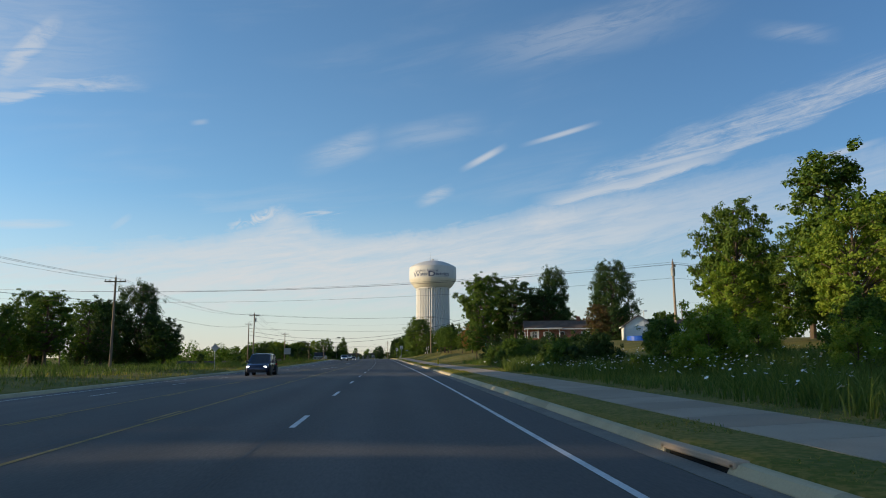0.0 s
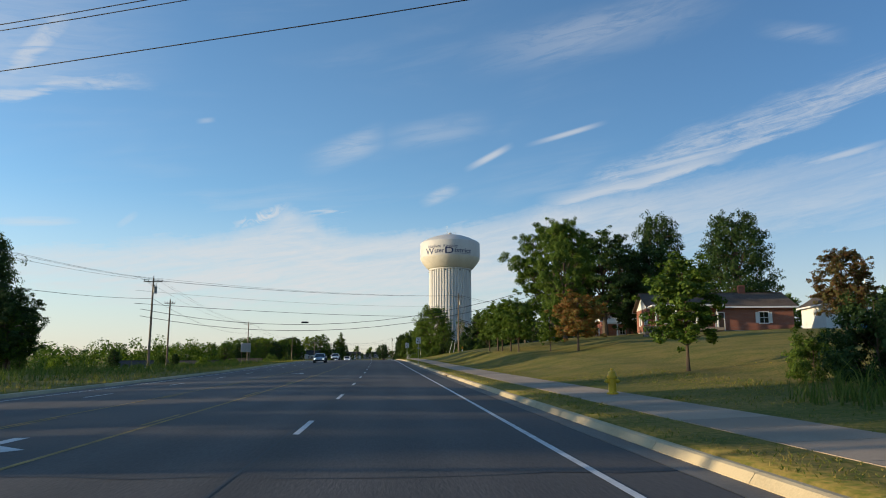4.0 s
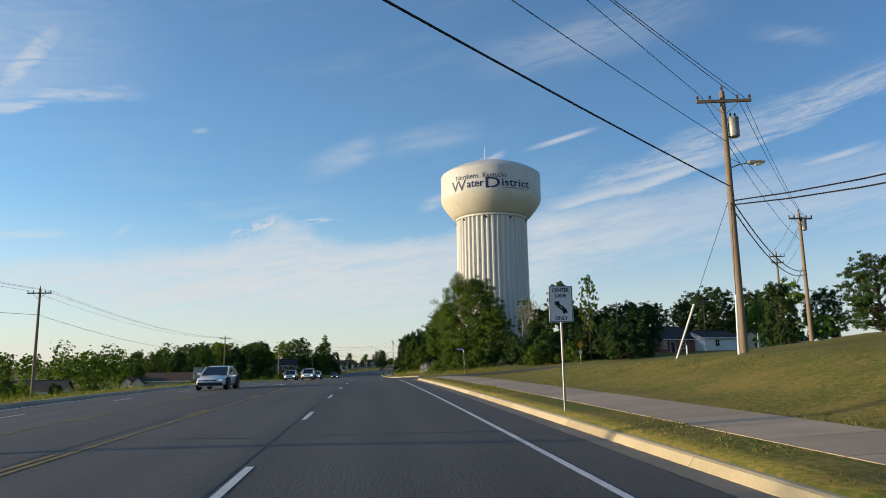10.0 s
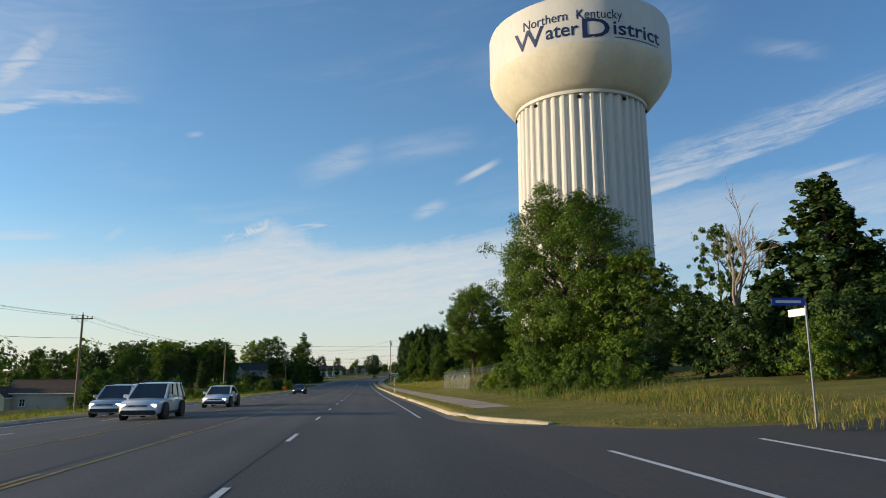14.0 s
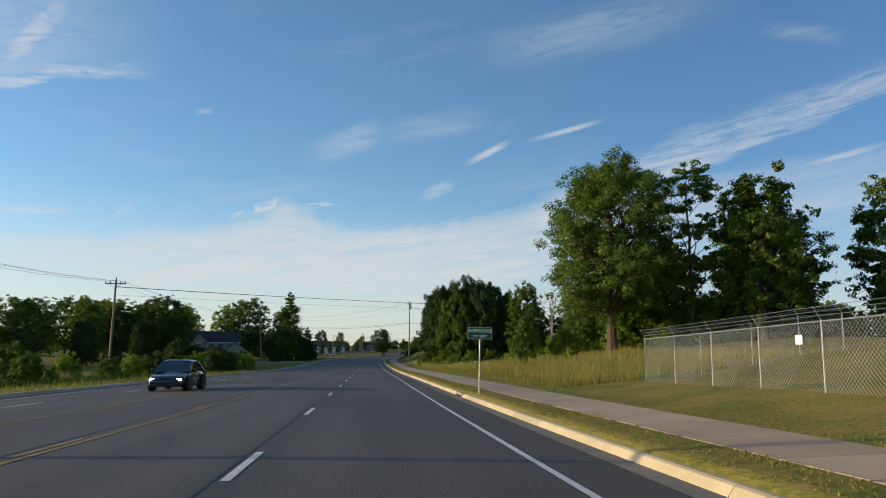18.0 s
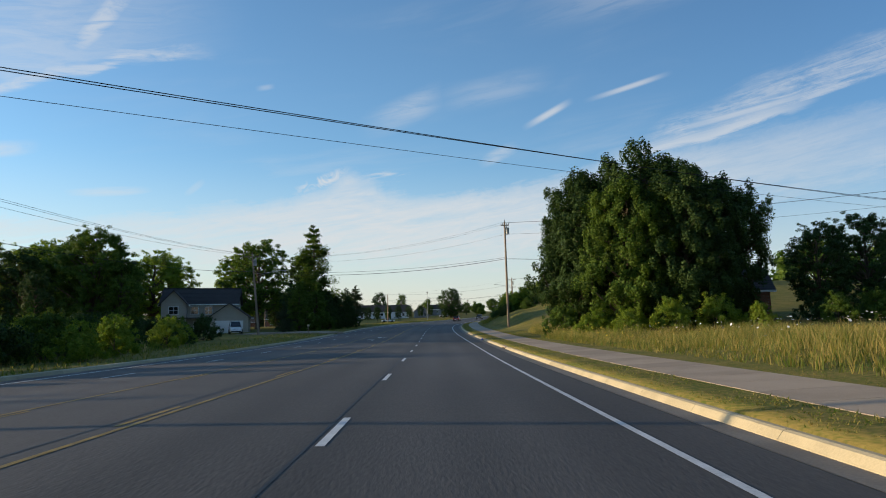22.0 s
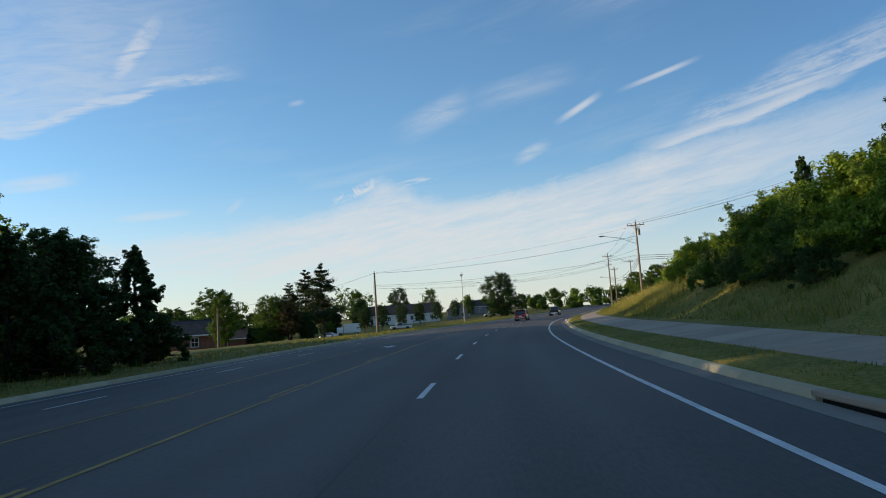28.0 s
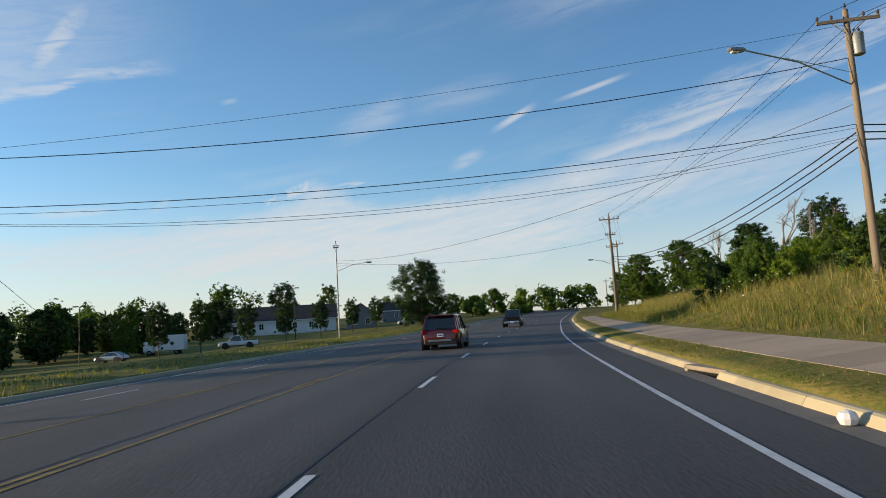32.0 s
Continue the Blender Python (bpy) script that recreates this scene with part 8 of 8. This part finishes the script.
car(on_land(-27, 694, 0.05), 100, kind="pickup", paint="white_car", label="white pickup truck parked beside the road", size=(5.4, 1.95, 1.8), name="pickup_truck", category="truck")
car(on_land(-4.5, 757, 0.05), 95, kind="suv", paint="white_car", label="white SUV parked under the rounded tree", name="suv")
car(on_land(-46, 697, 0.05), 80, kind="sedan", paint="silver_car", label="silver car parked by the long bungalow", size=(4.7, 1.82, 1.47))
car(on_land(62, 262, 0.05), 100, kind="pickup", paint="black_car", label="dark pickup truck parked by the side street", size=(5.6, 2.0, 1.9), name="pickup_truck", category="truck")
car(on_land(70, 290, 0.05), 110, kind="sedan", paint="white_car", label="white car parked by a house", size=(4.6, 1.8, 1.45))
mini = thing("box_truck", Matrix.Translation(on_land(-44, 712)) @ pose(0, 0, 0, 0, 0, 95), "white box truck parked beyond the trees", "truck")
part("cargo_box", MB().box((0, -1.2, 2.0), (2.3, 4.6, 2.5), b=0.04), M["white_car"], mini)
part("cab", MB().box((0, 2.2, 1.4), (2.0, 1.8, 1.9), b=0.25), M["white_car"], mini)
for sx in (-1, 1):
    for yy_ in (-2.2, 2.1):
        wheel(mini, sx * 0.95, yy_, 0.42, 0.25, sx)

# ---------------------------------------------------------------- small things
bag = part("litter_ball", MB().revolve([(0.02, 0), (0.09, 0.02), (0.12, 0.09), (0.09, 0.16), (0.02, 0.19)], 10), M["sign_white"], at=Matrix.Translation(on_road(W_CURB - 0.3, 602.7, 0.0)))
tagged(bag, "crumpled white paper litter in the gutter", "litter")
tub = part("litter_box", MB().box((0, 0, 0.12), (0.19, 0.16, 0.15), Matrix.Rotation(0.3, 3, "Z"), 0.04), M["blue_plastic"], at=Matrix.Translation(on_road(W_CURB - 0.3, 475.6, 0.0)))
tagged(tub, "bright blue plastic tub lying in the gutter", "litter")
# bare earth and stones on the side of the ditch
mb = MB()
ng, mg = 14, 12
vs = []
for i in range(ng + 1):
    for j in range(mg + 1):
        u_, v_ = i / ng, j / mg
        rag = 0.5 * noise.noise((u_ * 5, v_ * 5, 1.0))
        x_, y_ = 14.4 + 3.6 * u_ + rag + 2.2 * v_, 252.6 + 11.6 * v_ + rag
        edge_ = min(u_, 1 - u_, v_, 1 - v_)
        vs.append(open_ground(x_, y_, 0.035 if edge_ > 0 else -0.05))
mb.add(vs, [(i * (mg + 1) + j, (i + 1) * (mg + 1) + j, (i + 1) * (mg + 1) + j + 1, i * (mg + 1) + j + 1) for i in range(ng) for j in range(mg)])
bare = part("bare_earth", mb, M["dirt"])
tagged(bare, "patch of bare brown earth on the ditch bank", "earth", kind="structure")
for k in range(120):
    rq = random.Random(100 + k)
    if k < 95:
        t_ = rq.random()
        x_, y_, s_ = 15.6 + 3.2 * t_ + rq.gauss(0, 0.7), 254 + 10.2 * t_ + rq.gauss(0, 0.7), rq.uniform(0.06, 0.24)
    else:
        t_ = rq.random()
        x_, y_, s_ = 10.8 + 7.4 * t_ + rq.gauss(0, 0.4), 260.4 + 2.3 * t_ + rq.gauss(0, 0.4), rq.uniform(0.1, 0.34)
    prf = [(0.3 * s_, -0.3 * s_), (s_ * rq.uniform(0.8, 1), 0), (s_ * rq.uniform(0.6, 0.9), 0.4 * s_), (0.2 * s_, 0.6 * s_)]
    st_ = part("stone", MB().revolve(prf, 7), M["rock"], at=Matrix.Translation(open_ground(x_, y_, 0.02)) @ pose(0, 0, 0, rq.uniform(-25, 25), rq.uniform(-25, 25), rq.uniform(0, 360)))
    tagged(st_, "rough grey stone lining a ditch", "stone", "stones in the ditch")

# ---------------------------------------------------------------- grass and weeds, nearest last
def blades(name, label, spots, h0, h1, width, mat, seed, lean=0.35, tuft=3, category="grass", clumpy=0.0):
    """Bent two-piece blades on the ground at spots (w, y)."""
    rs = np.random.RandomState(seed)
    w, y_ = np.repeat(spots[:, 0], tuft), np.repeat(spots[:, 1], tuft)
    n = len(w)
    w, y_ = w + rs.normal(0, 0.05, n), y_ + rs.normal(0, 0.05, n)
    base = np.stack([place_x(w, y_), y_, land(w, y_) - ditch_at(place_x(w, y_), y_) - 0.04], 1)
    h = rs.uniform(h0, h1, n)[:, None]
    if clumpy:
        big = np.array([noise.noise((float(p), float(q), 5.0)) * 0.7 + noise.noise((float(p) * 0.25, float(q) * 0.2, 9.0)) for p, q in zip(spots[:, 0] * 0.6, spots[:, 1] * 0.45)])
        h = h * np.clip(0.85 + clumpy * np.repeat(big, tuft), 0.4, 1.5)[:, None]
    a = rs.uniform(0, 2 * math.pi, n)
    side = np.stack([np.cos(a), np.sin(a), 0 * a], 1) * (width * rs.uniform(0.6, 1.3, n))[:, None]
    b = rs.uniform(0, 2 * math.pi, n)
    bend = np.stack([np.cos(b), np.sin(b), 0 * b], 1) * (lean * rs.uniform(0.2, 1.2, n))[:, None] * h
    up = np.array([[0, 0, 1.0]])
    v = np.stack([base - side, base + side, base + up * h * 0.6 + bend * 0.35 + side * 0.7, base + up * h * 0.6 + bend * 0.35 - side * 0.7, base + up * h * 0.95 + bend + side * 0.12, base + up * h * 0.95 + bend - side * 0.12], 1).reshape(-1, 3)
    k = np.arange(n)[:, None] * 6
    f = np.concatenate([k + [0, 1, 2, 3], k + [3, 2, 4, 5]], 0)
    ob = part(name, fast_mesh(name, v, f, M[mat]), None)
    return tagged(ob, label, category, kind="stuff")


def scatter(n, w0, w1, y0, y1, seed, near=1.0):
    rs = np.random.RandomState(seed)
    return np.stack([w0 + (w1 - w0) * rs.random(n) ** near, rs.uniform(y0, y1, n)], 1)


def clear(s):
    """Keeps spots off the side street, pavement and drain slabs."""
    ok = ~in_street(road_x(s[:, 1]) + s[:, 0], s[:, 1], 0.2) & ~((s[:, 1] > 250) & (s[:, 1] < 260) & (s[:, 0] < 8.0)) & ~((s[:, 1] > 283) & (s[:, 1] < 294) & (s[:, 0] < 8.6))
    ok &= ~((s[:, 0] > W_PAV0 - 0.02) & (s[:, 0] < W_PAV1 + 0.02))
    ok &= ~((ditch_at(road_x(s[:, 1]) + s[:, 0], s[:, 1]) > 0.62))
    for q in INLETS:
        ok &= ~((np.abs(s[:, 1] - q) < 1.25) & (s[:, 0] < W_PAV0))
    return s[ok]


blades("verge_grass", "short patchy grass between kerb and pavement", clear(scatter(44000, W_CURB + 0.22, W_PAV0, 0, 640, 1)), 0.03, 0.10, 0.013, "blade", 1, 0.8, clumpy=0.8)
blades("lawn_grass", "short dry lawn grass beside the pavement", clear(scatter(60000, W_PAV1 + 0.03, 15, 0, 640, 2, 1.6)), 0.03, 0.11, 0.013, "blade", 2, 0.8, clumpy=0.8)
blades("far_verge_grass", "rough grass on the far verge of the road", scatter(16000, -22, W_LEFT - 0.4, 0, 700, 3, 0.7), 0.08, 0.3, 0.02, "blade", 3, 0.5)
blades("meadow_grass", "tall green and golden grass with seed heads in a meadow", clear(scatter(15000, 12.0, 25, 366, 456, 4)), 0.2, 0.75, 0.009, "straw", 14, 0.6, clumpy=1.0)
blades("tall_grass", "tall golden summer grass on the bank", np.concatenate([scatter(20000, 11.8, 27, 566, 690, 5), scatter(5000, 11.5, 17, 452, 486, 6)]), 0.3, 1.0, 0.011, "straw", 4, 0.55, clumpy=0.9)
blades("tall_weeds", "tall green roadside weeds and grass", np.concatenate([scatter(13000, 10.0, 26, 2, 52, 7, 0.9), scatter(6000, 11.5, 22, 52, 92, 77, 0.9), scatter(5000, -34, -17, 40, 200, 8), scatter(900, 12, 22, 300, 330, 18), scatter(6000, -36, -19, 200, 470, 28)]), 0.3, 0.9, 0.02, "weed", 7, 0.6, clumpy=0.9)
blades("rough_grass", "knee-high green grass behind the pavement", np.concatenate([clear(scatter(11000, 10.4, 20, 366, 470, 9, 1.3)), scatter(7000, 10, 13.5, 540, 690, 10), scatter(2500, 13, 20, 276, 316, 13)]), 0.15, 0.55, 0.015, "blade", 9, 0.55, clumpy=0.8)


def heads(name, label, spots, h0, h1, size, mat, seed):
    """Small flat flower heads on the weeds."""
    rs = np.random.RandomState(seed)
    n = len(spots)
    w, y_ = spots[:, 0], spots[:, 1]
    c = np.stack([road_x(y_) + w, y_, land(w, y_) + rs.uniform(h0, h1, n)], 1)
    s = (size * rs.uniform(0.6, 1.3, n))[:, None]
    tilt = rs.normal(0, 0.35, (n, 2))
    ring = []
    for k in range(6):
        a = math.pi * k / 3
        off = np.stack([np.full(n, math.cos(a)), np.full(n, math.sin(a)), tilt[:, 0] * math.cos(a) + tilt[:, 1] * math.sin(a)], 1)
        ring.append(c + off * s)
    v = np.stack(ring, 1).reshape(-1, 3)
    k = np.arange(n)[:, None] * 6
    f = np.concatenate([k + [0, 1, 2, 3], k + [0, 3, 4, 5]], 0)
    ob = part(name, fast_mesh(name, v, f, M[mat]), None)
    return tagged(ob, label, "flowers", kind="stuff")


heads("white_wildflowers", "flat white wildflower heads among the weeds", np.concatenate([scatter(700, 9.8, 20, 6, 60, 14), scatter(260, 12, 22, 400, 450, 15), scatter(160, 12, 22, 590, 660, 16)]), 0.55, 1.05, 0.045, "flower", 14)
heads("yellow_wildflowers", "small yellow wildflower heads among bushes", np.concatenate([scatter(260, 14, 22, 60, 100, 17), scatter(120, 9, 14, 440, 470, 19)]), 0.5, 1.1, 0.04, "yellow_flower", 17)
